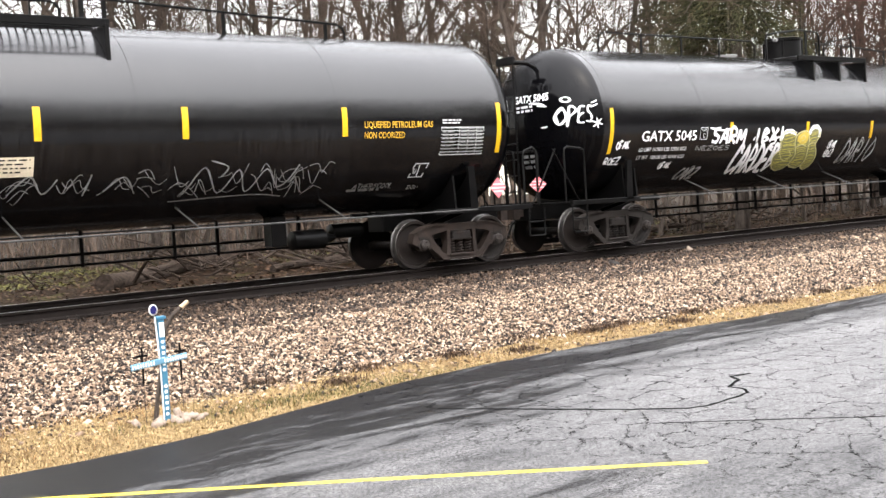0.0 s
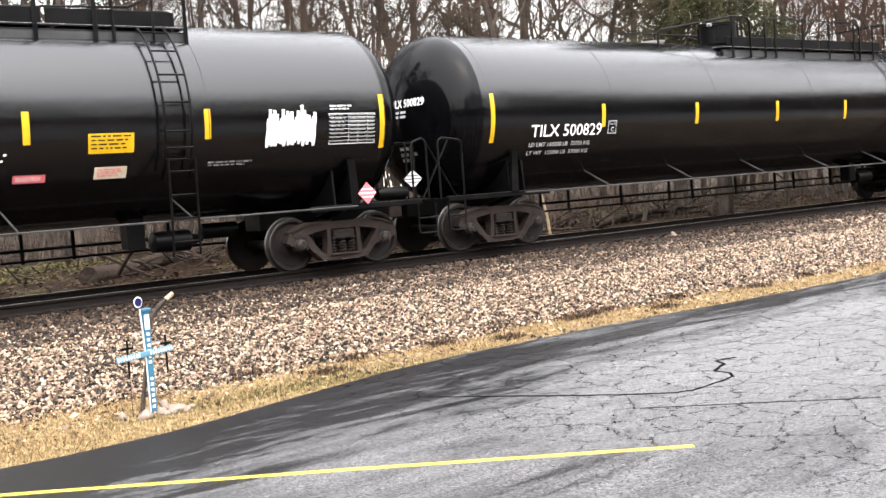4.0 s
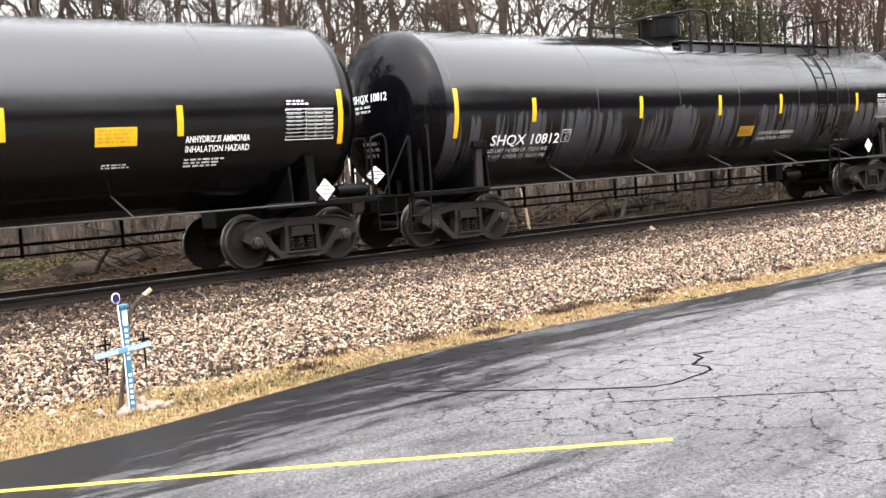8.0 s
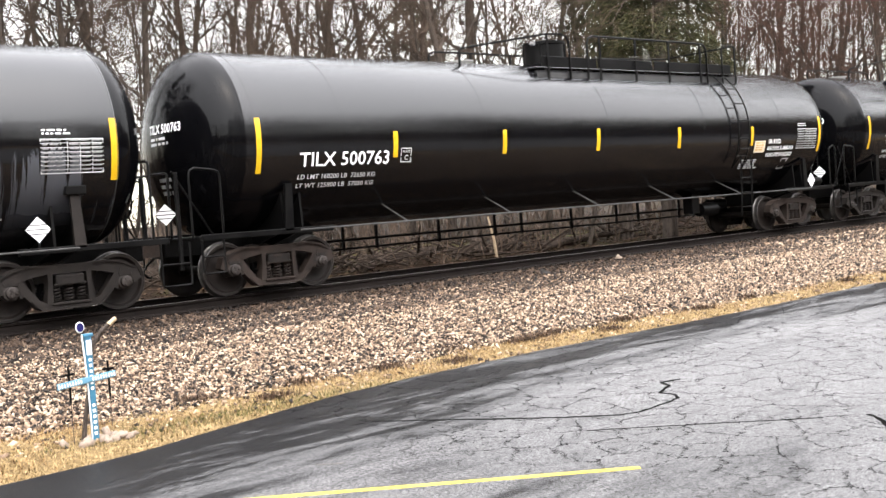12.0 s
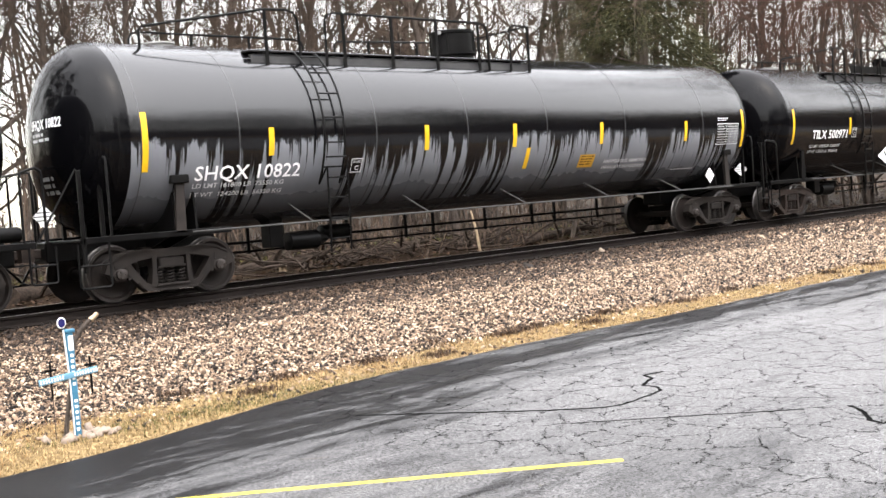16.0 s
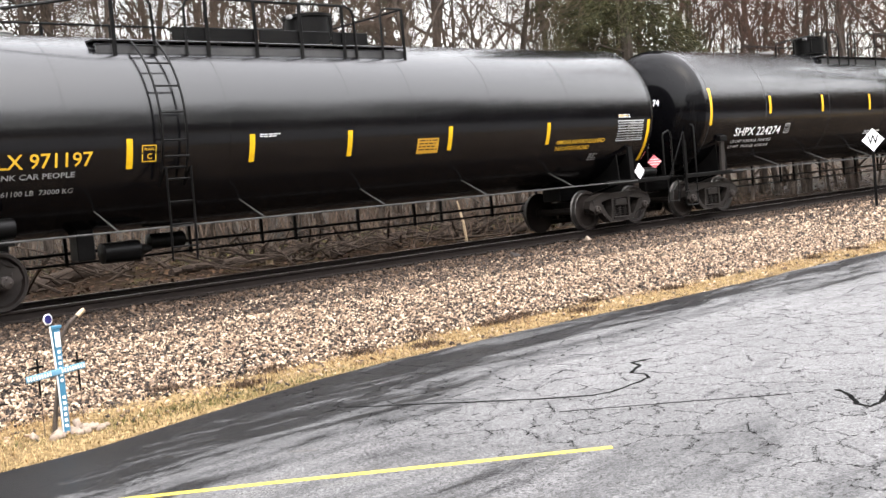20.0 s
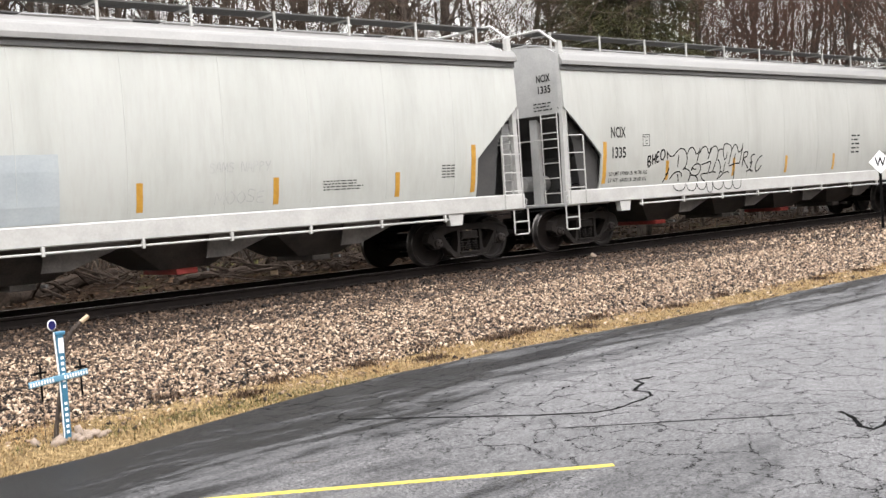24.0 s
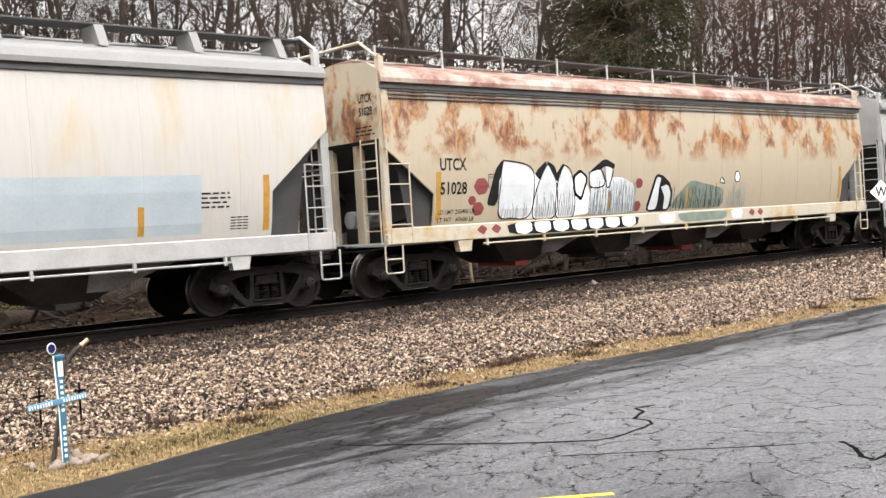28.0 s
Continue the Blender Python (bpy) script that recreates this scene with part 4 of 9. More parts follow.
def brush():
    """Thicket of thin upright stems along the back of the clearing."""
    rng = random.Random(19)
    g = Mesh()
    for i in range(2300):
        a = radians(rng.uniform(-40, 72))
        d = rng.uniform(29, 50) + 0.12 * max(math.degrees(a) - 35, 0)
        x, y = d * math.sin(a), EYE[1] + d * math.cos(a)
        h = rng.uniform(0.6, 4.5) * (0.5 if y < 8 else 1)
        if y < 5:
            continue
        z0 = ground_z(x, y) - 0.1
        q, path = Vector((x, y, z0)), []
        w = Vector((rng.uniform(-0.35, 0.35), rng.uniform(-0.35, 0.35), 1))
        for k in range(4):
            path.append(q + w * h * k / 3 + Vector((rng.uniform(-0.1, 0.1), rng.uniform(-0.1, 0.1), 0)))
        g.tube(path, [0.018, 0.014, 0.009, 0.004], 3, False)
        for j in range(3):
            s = path[rng.randint(1, 2)]
            e = s + Vector((rng.uniform(-1, 1), rng.uniform(-1, 1), rng.uniform(0.3, 1.2))) * h * 0.25
            g.tube([s, e], [0.008, 0.003], 3, False)
    tagged(new("brush", g.data("brush", M_TWIG)), "bare brown brush and saplings at the wood's edge", "brush", kind="stuff")


brush()


def needle_mesh(seed, n, height, width, base, material, droop, size):
    """Crown of an evergreen: sprays of small needle blades on layered boughs."""
    rg = np.random.RandomState(seed)
    pts, dirs = [], []
    for i in range(n // 300):
        k = rg.rand() ** 0.8
        z = base + (height - base) * k
        reach = width * (1 - k) ** 0.75 * rg.uniform(0.65, 1.1) + 0.25
        a = rg.uniform(0, 2 * np.pi)
        for j in range(300):
            t = rg.beta(2.2, 1.2)
            off = rg.normal(0, 0.11 * reach * 0.5 + 0.10, 3) * (1, 1, 0.38)
            pts.append((np.cos(a) * reach * t + off[0], np.sin(a) * reach * t + off[1], z - droop * reach * t * t + 0.25 * reach * t + off[2]))
            dirs.append((np.cos(a) + rg.normal(0, 0.6), np.sin(a) + rg.normal(0, 0.6), rg.normal(0.45 - 1.2 * droop, 0.5)))
    c, d = np.array(pts), np.array(dirs)
    d /= np.linalg.norm(d, axis=1)[:, None]
    s = np.cross(d, rg.normal(size=d.shape))
    s /= np.linalg.norm(s, axis=1)[:, None]
    L = size * rg.uniform(0.7, 1.3, len(c))[:, None]
    v = np.stack([c - s * L * 0.02, c + d * L * 0.5 - s * L * 0.04, c + d * L, c + d * L * 0.5 + s * L * 0.04], 1)
    return big_mesh("crown", v.reshape(-1, 3), np.arange(4 * len(c)).reshape(-1, 4), [material])


def evergreen(az, dist, height, width, base, material, seed, label, n, droop=0.3, size=0.34):
    a, rng = radians(az), random.Random(seed)
    x, y = dist * math.sin(a), EYE[1] + dist * math.cos(a)
    t = thing("evergreen_tree", label, "tree", at=(x, y, ground_z(x, y)))
    g = Mesh().tube([(0, 0, -0.3), (0.1, 0, height * 0.5), (0, 0.1, height)], [0.24, 0.16, 0.03], 8, False)
    for i in range(34):
        k = (i + rng.random()) / 34
        z, b = base * 0.6 + (height - base * 0.6) * k, rng.uniform(0, 6.28)
        r = width * (1 - k) ** 0.75 * 0.9 + 0.2
        g.tube([(0, 0, z), (math.cos(b) * r * 0.5, math.sin(b) * r * 0.5, z + 0.1 * r), (math.cos(b) * r, math.sin(b) * r, z + (0.22 - droop) * r)], [0.05, 0.03, 0.01], 4, False)
    part("trunk", g, M_BARK, t, smooth=True)
    part("crown", needle_mesh(seed, n, height, width, base, material, droop, size), None, t)


evergreen(52.4, 34, 14, 2.7, 5.1, M_NEEDLE, 3, "dark green pine with drooping boughs", 63000, 0.75, 0.26)
evergreen(50.2, 37, 14, 1.9, 5.7, M_NEEDLE, 4, "dark green pine behind bare trees", 36000, 0.7, 0.28)
evergreen(39.9, 55, 14, 2.2, 4.0, M_SPRUCE, 5, "pale grey-green spruce standing in the wood", 24000, 0.2, 0.26)


evergreen(272, 34, 13, 3.2, 1.2, M_NEEDLE, 6, "dark pine standing down the line", 24000, 0.3, 0.34)
evergreen(291, 38, 15, 3.4, 1.2, M_NEEDLE, 7, "dark pine standing down the line", 24000, 0.3, 0.34)
# tall dark trees past the near end of the wood, mirrored in the rounded tank ends
for k, (az, dist, high) in enumerate(((-1, 30, 19), (-9, 33, 17), (-15, 29, 20), (-23, 32, 18), (-30, 33, 20), (-37, 35, 17), (-43, 37, 19), (-50, 42, 18), (-57, 47, 18))):
    evergreen(az, dist, high, 3.6, 1.0, M_NEEDLE, 50 + k, "tall dark pine beside the line", 15000, 0.35, 0.5)


def behind_camera():
    """The far treeline behind the lot and the taller trees down the line, which the shiny cars mirror."""
    rng = random.Random(41)
    for az, dist in ((248, 27), (259, 24), (268, 30), (279, 25), (288, 31), (297, 28), (305, 34)):
        plant(rng.choice((0, 2, 5)), az, dist, rng.uniform(0, 360), rng.uniform(0.8, 1.0), group="trees beyond the lot")
    # unseen row of bare trees, added to darken the low sky mirrored in the tanks
    for i in range(104):
        x, y = -22 + 132 * (i + rng.random()) / 104, rng.uniform(-44, -32)
        plant(rng.choice((0, 1, 2, 5)), math.degrees(math.atan2(x, y - EYE[1])), math.hypot(x, y - EYE[1]), rng.uniform(0, 360), rng.uniform(0.9, 1.4), group="trees beyond the lot")
    g, r2 = Mesh(), random.Random(8)
    for i in range(2600):
        a = radians(r2.uniform(76, 300))
        d = r2.uniform(62, 84)
        x, y = d * math.sin(a), EYE[1] + d * math.cos(a)
        if y > -10:
            continue
        h = r2.uniform(8, 13) * d / 66
        q = Vector((x, y, -0.5))
        e = q + Vector((r2.uniform(-1, 1), r2.uniform(-1, 1), h))
        g.tube([q, q.lerp(e, 0.5), e], [0.30, 0.22, 0.07], 4, False)
        for j in range(8):
            s = q.lerp(e, r2.uniform(0.1, 0.95))
            b = r2.uniform(0, 6.28)
            g.tube([s, s + Vector((math.cos(b), math.sin(b), 0.8)) * r2.uniform(0.8, 2.4)], [0.14, 0.03], 3, False)
    tagged(new("wood_beyond_lot", g.data("wood_beyond_lot", M_TWIG)), "bare woodland on the far side of the lot", "trees", kind="stuff")


behind_camera()


def fallen_log(pts, r, label, stubs=0, seed=1):
    rng = random.Random(seed)
    t = thing("fallen_log", label, "log", "fallen wood", at=pts[0])
    o = Vector(pts[0])
    rel = [Vector(p) - o for p in pts]
    fine = []
    for a, b in zip(rel, rel[1:]):
        fine += [a.lerp(b, k / 4) + Vector((rng.uniform(-1, 1), rng.uniform(-1, 1), rng.uniform(-1, 1))) * r * 0.18 for k in range(4)]
    fine.append(rel[-1])
    n = len(fine)
    part("bole", Mesh().tube(fine, [r * (1 - 0.55 * i / n) * rng.uniform(0.92, 1.08) for i in range(n)], 9), M_LOG, t, smooth=True)
    for k in range(stubs):
        q = fine[rng.randint(2, n - 2)]
        w = Vector((rng.uniform(-0.6, 0.6), rng.uniform(-0.6, 0.2), rng.uniform(0.2, 0.9))).normalized()
        part("stub", Mesh().tube([q, q + w * rng.uniform(0.3, 0.7), q + w * rng.uniform(0.8, 1.2) + Vector((0.1, 0, 0))], [r * 0.35, r * 0.2, r * 0.06], 6), M_LOG, t, smooth=True)


fallen_log([(8.4, 5.9, -0.16), (10.5, 7.9, -0.10), (13.3, 10.8, 0.0), (17.4, 14.4, 0.12)], 0.23, "long dark fallen trunk lying in the leaves", 3, 1)
fallen_log([(12.5, 6.0, -0.15), (15.0, 6.8, -0.08), (17.5, 7.2, -0.02)], 0.11, "broken grey branch lying in the leaves", 3, 2)
fallen_log([(17.0, 5.6, -0.18), (19.5, 7.5, -0.05), (22.5, 8.6, 0.0)], 0.12, "bent dead limb lying on leaf litter", 3, 3)
fallen_log([(23.5, 5.5, -0.2), (27.0, 7.0, -0.1), (30.5, 7.6, -0.05)], 0.15, "pale fallen trunk beside the track", 2, 4)
fallen_log([(27.5, 4.4, -0.2), (29.2, 5.4, 0.35), (31.0, 6.2, 0.6)], 0.07, "thin broken stem propped over the litter", 2, 5)


def branch_pile():
    rng = random.Random(6)
    spots = ((14.6, 6.8, 40), (16.4, 6.0, 44), (18.3, 6.6, 44), (20.0, 6.2, 34), (22.4, 6.6, 30), (24.5, 6.8, 26), (12.0, 7.6, 30), (9.8, 6.2, 18), (29.0, 7.0, 24), (33.0, 6.5, 18))
    for cx, cy, n in spots:
        g = Mesh()
        z = ground_z(cx, cy)
        for i in range(n):
            x, y, a = cx + rng.gauss(0, 1.0), cy + rng.gauss(0, 0.7), rng.uniform(0, 6.28)
            L = rng.uniform(0.6, 2.2)
            d = Vector((math.cos(a), math.sin(a) * 0.6, rng.uniform(-0.1, 0.45)))
            q = Vector((x, y, z + rng.uniform(0.0, 0.25)))
            r = rng.uniform(0.012, 0.05)
            g.tube([q, q + d * L * 0.5 + Vector((0, 0, rng.uniform(-0.05, 0.1))), q + d * L], [r, r * 0.8, r * 0.4], 5, False)
        tagged(new("branch_pile", g.data("branch_pile", M_LOG)), "tangle of broken dead branches on the ground", "branches", "fallen wood", "stuff")


branch_pile()

# cut stump end and a pale broken stem behind the track
st = thing("cut_log_end", "short cut log standing with a pale sawn end", "log", at=(15.45, 6.3, ground_z(15.45, 6.3)))
part("bole", Mesh().lathe([(-0.05, 0.0), (-0.05, 0.10), (0.24, 0.09), (0.25, 0.0)], "z", 12), M_CUTWOOD, st, smooth=True)
st.rotation_euler = (0.25, -0.15, 0)
sn = thing("broken_stem", "pale leaning broken stem in the litter", "branch", at=(21.4, 5.2, ground_z(21.4, 5.2)))
part("stem", Mesh().tube([(0, 0, -0.1), (-0.05, 0.02, 0.5), (-0.2, 0.05, 1.15)], [0.05, 0.04, 0.025], 7), M_CUTWOOD, sn, smooth=True)

# ---- the train ----
R_TANK, Z_TANK, WHEEL_R = 1.62, 2.66, 0.457
Z_LOW, Z_HIGH = 2.66, 2.73
TURNING = {-1: [], 1: []}
CARS = []


def side_frame():
    """Cast frame: heavy top member, sloping tension members, columns either side of the springs, jaws over the bearings."""
    g = Mesh()
    for half in (-1, 1):
        g.strap([(half * x, z) for x, z in ((0.0, 0.745), (0.35, 0.745), (0.60, 0.735), (0.84, 0.68), (1.03, 0.60), (1.10, 0.47))], [0.13, 0.13, 0.18, 0.21, 0.19, 0.12], -0.09, 0.09)
        g.strap([(half * x, z) for x, z in ((0.82, 0.62), (0.68, 0.45), (0.50, 0.24), (0.36, 0.195), (0.0, 0.19))], [0.17, 0.135, 0.12, 0.09, 0.075], -0.085, 0.085)
        g.strap([(half * 0.30, 0.71), (half * 0.305, 0.50), (half * 0.33, 0.22)], [0.08, 0.07, 0.10], -0.095, 0.095)
        g.strap([(half * 0.76, 0.60), (half * 0.755, 0.48), (half * 0.74, 0.36)], [0.10, 0.07, 0.05], -0.08, 0.08)
        g.slab([(half * x, z) for x, z in ((0.78, 0.60), (1.02, 0.60), (1.0, 0.66), (0.8, 0.67))], -0.10, 0.10)
        # rib along the top and the sloping member
        g.strap([(half * x, z) for x, z in ((0.36, 0.80), (0.62, 0.815), (0.86, 0.765), (1.05, 0.675))], 0.03, -0.115, 0.115)
        g.strap([(half * x, z) for x, z in ((0.60, 0.30), (0.46, 0.155), (0.0, 0.15))], 0.028, -0.11, 0.11)
    g.box((-0.30, -0.12, 0.205), (0.30, 0.12, 0.245), 0.01)
    g.box((-0.25, -0.11, 0.50), (0.25, 0.11, 0.53), 0.008)
    g.box((-0.12, -0.12, 0.60), (0.06, 0.12, 0.66), 0.01)
    return g


def helix(x, z0, z1, r, w, turns=5):
    n = turns * 9
    return Mesh().tube([(x + r * math.cos(i * 2 * math.pi / 9), r * math.sin(i * 2 * math.pi / 9), z0 + (z1 - z0) * i / n) for i in range(n + 1)], w, 5)


def wheel_mesh(side):
    """side -1: the wheel towards the camera. Turned about the axle through the origin."""
    s = side
    prof = [(0.66, 0.0), (0.66, 0.11), (0.70, 0.13), (0.715, 0.20), (0.70, 0.33), (0.682, 0.395), (0.682, 0.478), (0.700, 0.484), (0.716, 0.462), (0.735, 0.457), (0.820, 0.452), (0.826, 0.445), (0.822, 0.395), (0.775, 0.36), (0.757, 0.22), (0.80, 0.135), (0.845, 0.125), (0.845, 0.0)]
    return Mesh().lathe([(s * y, r) for y, r in prof], "y", 40, slots=[1 if 7 <= i <= 10 else 0 for i in range(len(prof) - 1)])


def cap_mesh(side):
    g = Mesh().lathe([(side * y, r) for y, r in ((0.84, 0.075), (0.94, 0.078), (0.95, 0.12), (1.09, 0.12), (1.10, 0.095), (1.15, 0.09), (1.165, 0.07), (1.165, 0.0))], "y", 20)
    for k in range(3):
        a = 2.1 * k
        g.lathe([(side * 1.16, 0.022), (side * 1.185, 0.02), (side * 1.186, 0.0)], "y", 6, (0.05 * math.cos(a), 0, 0.05 * math.sin(a)))
    return g


T_SIDE = [side_frame().data("side_frame", m, True) for m in (M_RUST_BLACK, M_RUST_BROWN)]
T_SPRING = [helix(0, 0.25, 0.50, 0.065, 0.017).data("spring", m, True) for m in (M_RUST_BLACK, M_RUST_BROWN)]
T_WHEEL = {s: wheel_mesh(s).data("wheel", [M_WHEEL, M_TREAD], True) for s in (-1, 1)}
T_CAP = {s: cap_mesh(s).data("bearing", M_CAP, True) for s in (-1, 1)}
T_AXLE = Mesh().lathe([(-0.70, 0.09), (-0.3, 0.078), (0.3, 0.078), (0.70, 0.09)], "y", 14).data("axle", M_WHEEL, True)
T_BOLSTER = Mesh().box((-0.22, -1.12, 0.50), (0.22, 1.12, 0.66), 0.02).box((-0.20, -0.45, 0.66), (0.20, 0.45, 0.84), 0.02).data("bolster", M_RUST_BLACK)
T_ADAPTER = Mesh().box((-0.11, -0.10, 0.09), (0.11, 0.10, 0.16), 0.01).strap([(-0.15, -0.02), (-0.14, 0.10), (0.14, 0.10), (0.15, -0.02)], 0.05, -0.09, 0.09).data("bearing_adapter", M_RUST_BLACK)
T_BEAM = Mesh().tube([(0, -0.95, 0), (0, 0.95, 0)], 0.035, 6).box((-0.05, -0.84, -0.12), (0.05, -0.72, 0.14), 0.01).box((-0.05, 0.72, -0.12), (0.05, 0.84, 0.14), 0.01).data("brake_beam", M_BLACK)


def truck(car, x, tone=0):
    """Two-axle truck with its wheels; wheels and caps turn about their axle."""
    t = new("truck")
    t.parent, t.location = car, (x, 0, 0)
    tagged(t, "brown rusty two-axle truck" if tone else "dark greasy two-axle truck")
    for s in (-1, 1):
        part("side_frame", T_SIDE[tone], None, t, at=(0, s * 1.005, 0))
        for k in (-0.2, 0.0, 0.2):
            part("spring", T_SPRING[tone], None, t, at=(k, s * 1.0, 0))
        for e in (-1, 1):
            part("bearing_adapter", T_ADAPTER, None, t, at=(e * 0.889, s * 1.005, WHEEL_R))
    part("bolster", T_BOLSTER, None, t)
    for e in (-1, 1):
        part("brake_beam", T_BEAM, None, t, at=(e * 0.33, 0, 0.40))
        for me, nm in ((T_AXLE, "axle"), (T_WHEEL[-1], "wheel"), (T_WHEEL[1], "wheel"), (T_CAP[-1], "bearing"), (T_CAP[1], "bearing")):
            TURNING[e].append(part(nm, me, None, t, at=(e * 0.889, 0, WHEEL_R)))
    return t


def shell_y(z, out=0.0):
    """Distance of the tank's near side from the middle at a height."""
    return -math.sqrt(max((R_TANK + out) ** 2 - (z - Z_TANK) ** 2, 0.0))


def on_tank(u, z, out):
    """Point of the near side at (along, height taken over the curve)."""
    a = (z - Z_TANK) / R_TANK
    r = R_TANK + out
    return (u, -r * math.cos(a), Z_TANK + r * math.sin(a))


def over_curve(z):
    """Height turned into the way along the shell."""
    return Z_TANK + R_TANK * math.asin(max(-1, min(1, (z - Z_TANK) / R_TANK)))


def decal(parent, name, u0, u1, z0, z1, material, out=0.004, label="", place=on_tank, slant=0.0):
    """Thin sheet lying on the tank or the car side."""
    g = Mesh()
    n = max(2, int((z1 - z0) / 0.09) + 1)
    for i in range(n + 1):
        z = z0 + (z1 - z0) * i / n
        for o in (out, 0.0):
            for u in (u0, u1):
                g.v.append(place(u + slant * (z - z0), z, o))
    for i in range(n):
        a, b = 4 * i, 4 * i + 4
        g.f += [(a, a + 1, b + 1, b), (a, b, b + 2, a + 2), (a + 1, a + 3, b + 3, b + 1)]
    g.s = [0] * len(g.f)
    return part(name, g, material, parent, label)


FONT_CACHE = {}


def glyphs(body, size, bold=0.0, squeeze=1.0):
    """Flat triangles of a line of writing, baseline at 0, cut into low strips so that they can follow a curve."""
    key = (body, size, bold, squeeze)
    if key not in FONT_CACHE:
        cu = bpy.data.curves.new("writing", "FONT")
        cu.body, cu.size, cu.offset, cu.resolution_u = body, size * 1.43, bold * size, 2
        tmp = bpy.data.objects.new("writing", cu)
        scene.collection.objects.link(tmp)
        bpy.context.view_layer.update()
        me = bpy.data.meshes.new_from_object(tmp.evaluated_get(bpy.context.evaluated_depsgraph_get()))
        bpy.data.objects.remove(tmp)
        bm = bmesh.new()
        bm.from_mesh(me)
        for k in range(1, max(2, int(size / 0.06))):
            geom = bm.verts[:] + bm.edges[:] + bm.faces[:]
            bmesh.ops.bisect_plane(bm, geom=geom, plane_co=(0, size * k / max(2, int(size / 0.06)), 0), plane_no=(0, 1, 0))
        bm.verts.index_update()
        vs = [(v.co.x * squeeze, v.co.y) for v in bm.verts]
        fs = [tuple(v.index for v in f.verts) for f in bm.faces]
        bm.free()
        bpy.data.meshes.remove(me)
        FONT_CACHE[key] = (vs, fs)
    return FONT_CACHE[key]


def writing(parent, body, u, z, size, material, place=on_tank, width=None, bold=0.02, out=0.005, name="lettering", label=""):
    """A line of writing on a surface; width squeezes it to a known length."""
    vs, fs = glyphs(body, size, bold)
    k = 1.0
    if width:
        k = width / max(max(p[0] for p in vs), 0.01)
    # words stand apart as pieces of their own
    order = sorted(fs, key=lambda f: min(vs[q][0] for q in f))
    words, reach = [], None
    for f in order:
        lo, hi = min(vs[q][0] for q in f), max(vs[q][0] for q in f)
        if reach is None or lo > reach + 0.30 * size:
            words.append([])
            reach = hi
        reach = max(reach, hi)
        words[-1].append(f)
    for word in words:
        used = {q: n for n, q in enumerate(sorted({q for f in word for q in f}))}
        g = Mesh()
        g.add([place(u + vs[q][0] * k, z + vs[q][1], out) for q in used], [tuple(used[q] for q in f) for f in word])
        part(name, g, material, parent, label)


def bars(parent, u, z, width, height, rows, material, place=on_tank, seed=1, name="small_print", gap=0.45, out=0.005, cols=0):
    """Writing too small to read: plain bars in rows."""
    rng = random.Random(seed)
    gap = 0.62 if material is M_INK else gap
    g = Mesh()
    h = height / rows
    for r in range(rows):
        z1 = z + height - r * h
        z0 = z1 - h * (1 - gap)
        x, end = u, u + width * (1.0 if cols else rng.uniform(0.72, 1.0))
        while x < end - 0.01:
            w = min(width / cols * 0.8 if cols else rng.uniform(0.6, 2.6) * h, end - x)
            o = len(g.v)
            g.v += [place(x, z0, out), place(x + w, z0, out), place(x + w, z1, out), place(x, z1, out)]
            g.f.append((o, o + 1, o + 2, o + 3))
            g.s.append(0)
            x += w + (width / cols * 0.2 if cols else h * 0.5)
    return part(name, g, material, parent)


def outline(parent, u0, u1, z0, z1, w, material, place=on_tank, name="stencil_box", slant=0.0):
    g = Mesh()
    for a, b, c, d in ((u0, u1, z0, z0 + w), (u0, u1, z1 - w, z1), (u0, u0 + w, z0, z1), (u1 - w, u1, z0, z1)):
        o = len(g.v)
        g.v += [place(p + slant * (q - z0), q, 0.005) for p, q in ((a, c), (b, c), (b, d), (a, d))]
        g.f.append((o, o + 1, o + 2, o + 3))
        g.s.append(0)
    return part(name, g, material, parent)


def brush_strokes(parent, lines, wid, material, place=on_tank, name="graffiti", label="", out=0.006):
    """Sprayed lines: smooth curves through a few points each, every line a piece of its own."""
    for pts in lines:
        g = Mesh()
        p = [Vector(q) for q in pts]
        fine = []
        for i in range(len(p) - 1):
            a, b, c, d = p[max(i - 1, 0)], p[i], p[i + 1], p[min(i + 2, len(p) - 1)]
            for k in range(5):
                t = k / 5
                fine.append(0.5 * (2 * b + (c - a) * t + (2 * a - 5 * b + 4 * c - d) * t * t + (3 * b - a - 3 * c + d) * t ** 3))
        fine.append(p[-1])
        for i, q in enumerate(fine):
            d = fine[min(i + 1, len(fine) - 1)] - fine[max(i - 1, 0)]
            d = d.normalized() if d.length > 1e-6 else Vector((1, 0))
            w = wid / 2 * (0.8 + 0.4 * math.sin(i * 0.7) ** 2)
            g.v += [place(q.x - d.y * w, q.y + d.x * w, out), place(q.x + d.y * w, q.y - d.x * w, out)]
        for i in range(len(fine) - 1):
            g.f.append((2 * i, 2 * i + 1, 2 * i + 3, 2 * i + 2))
            g.s.append(0)
        part(name, g, material, parent, label)


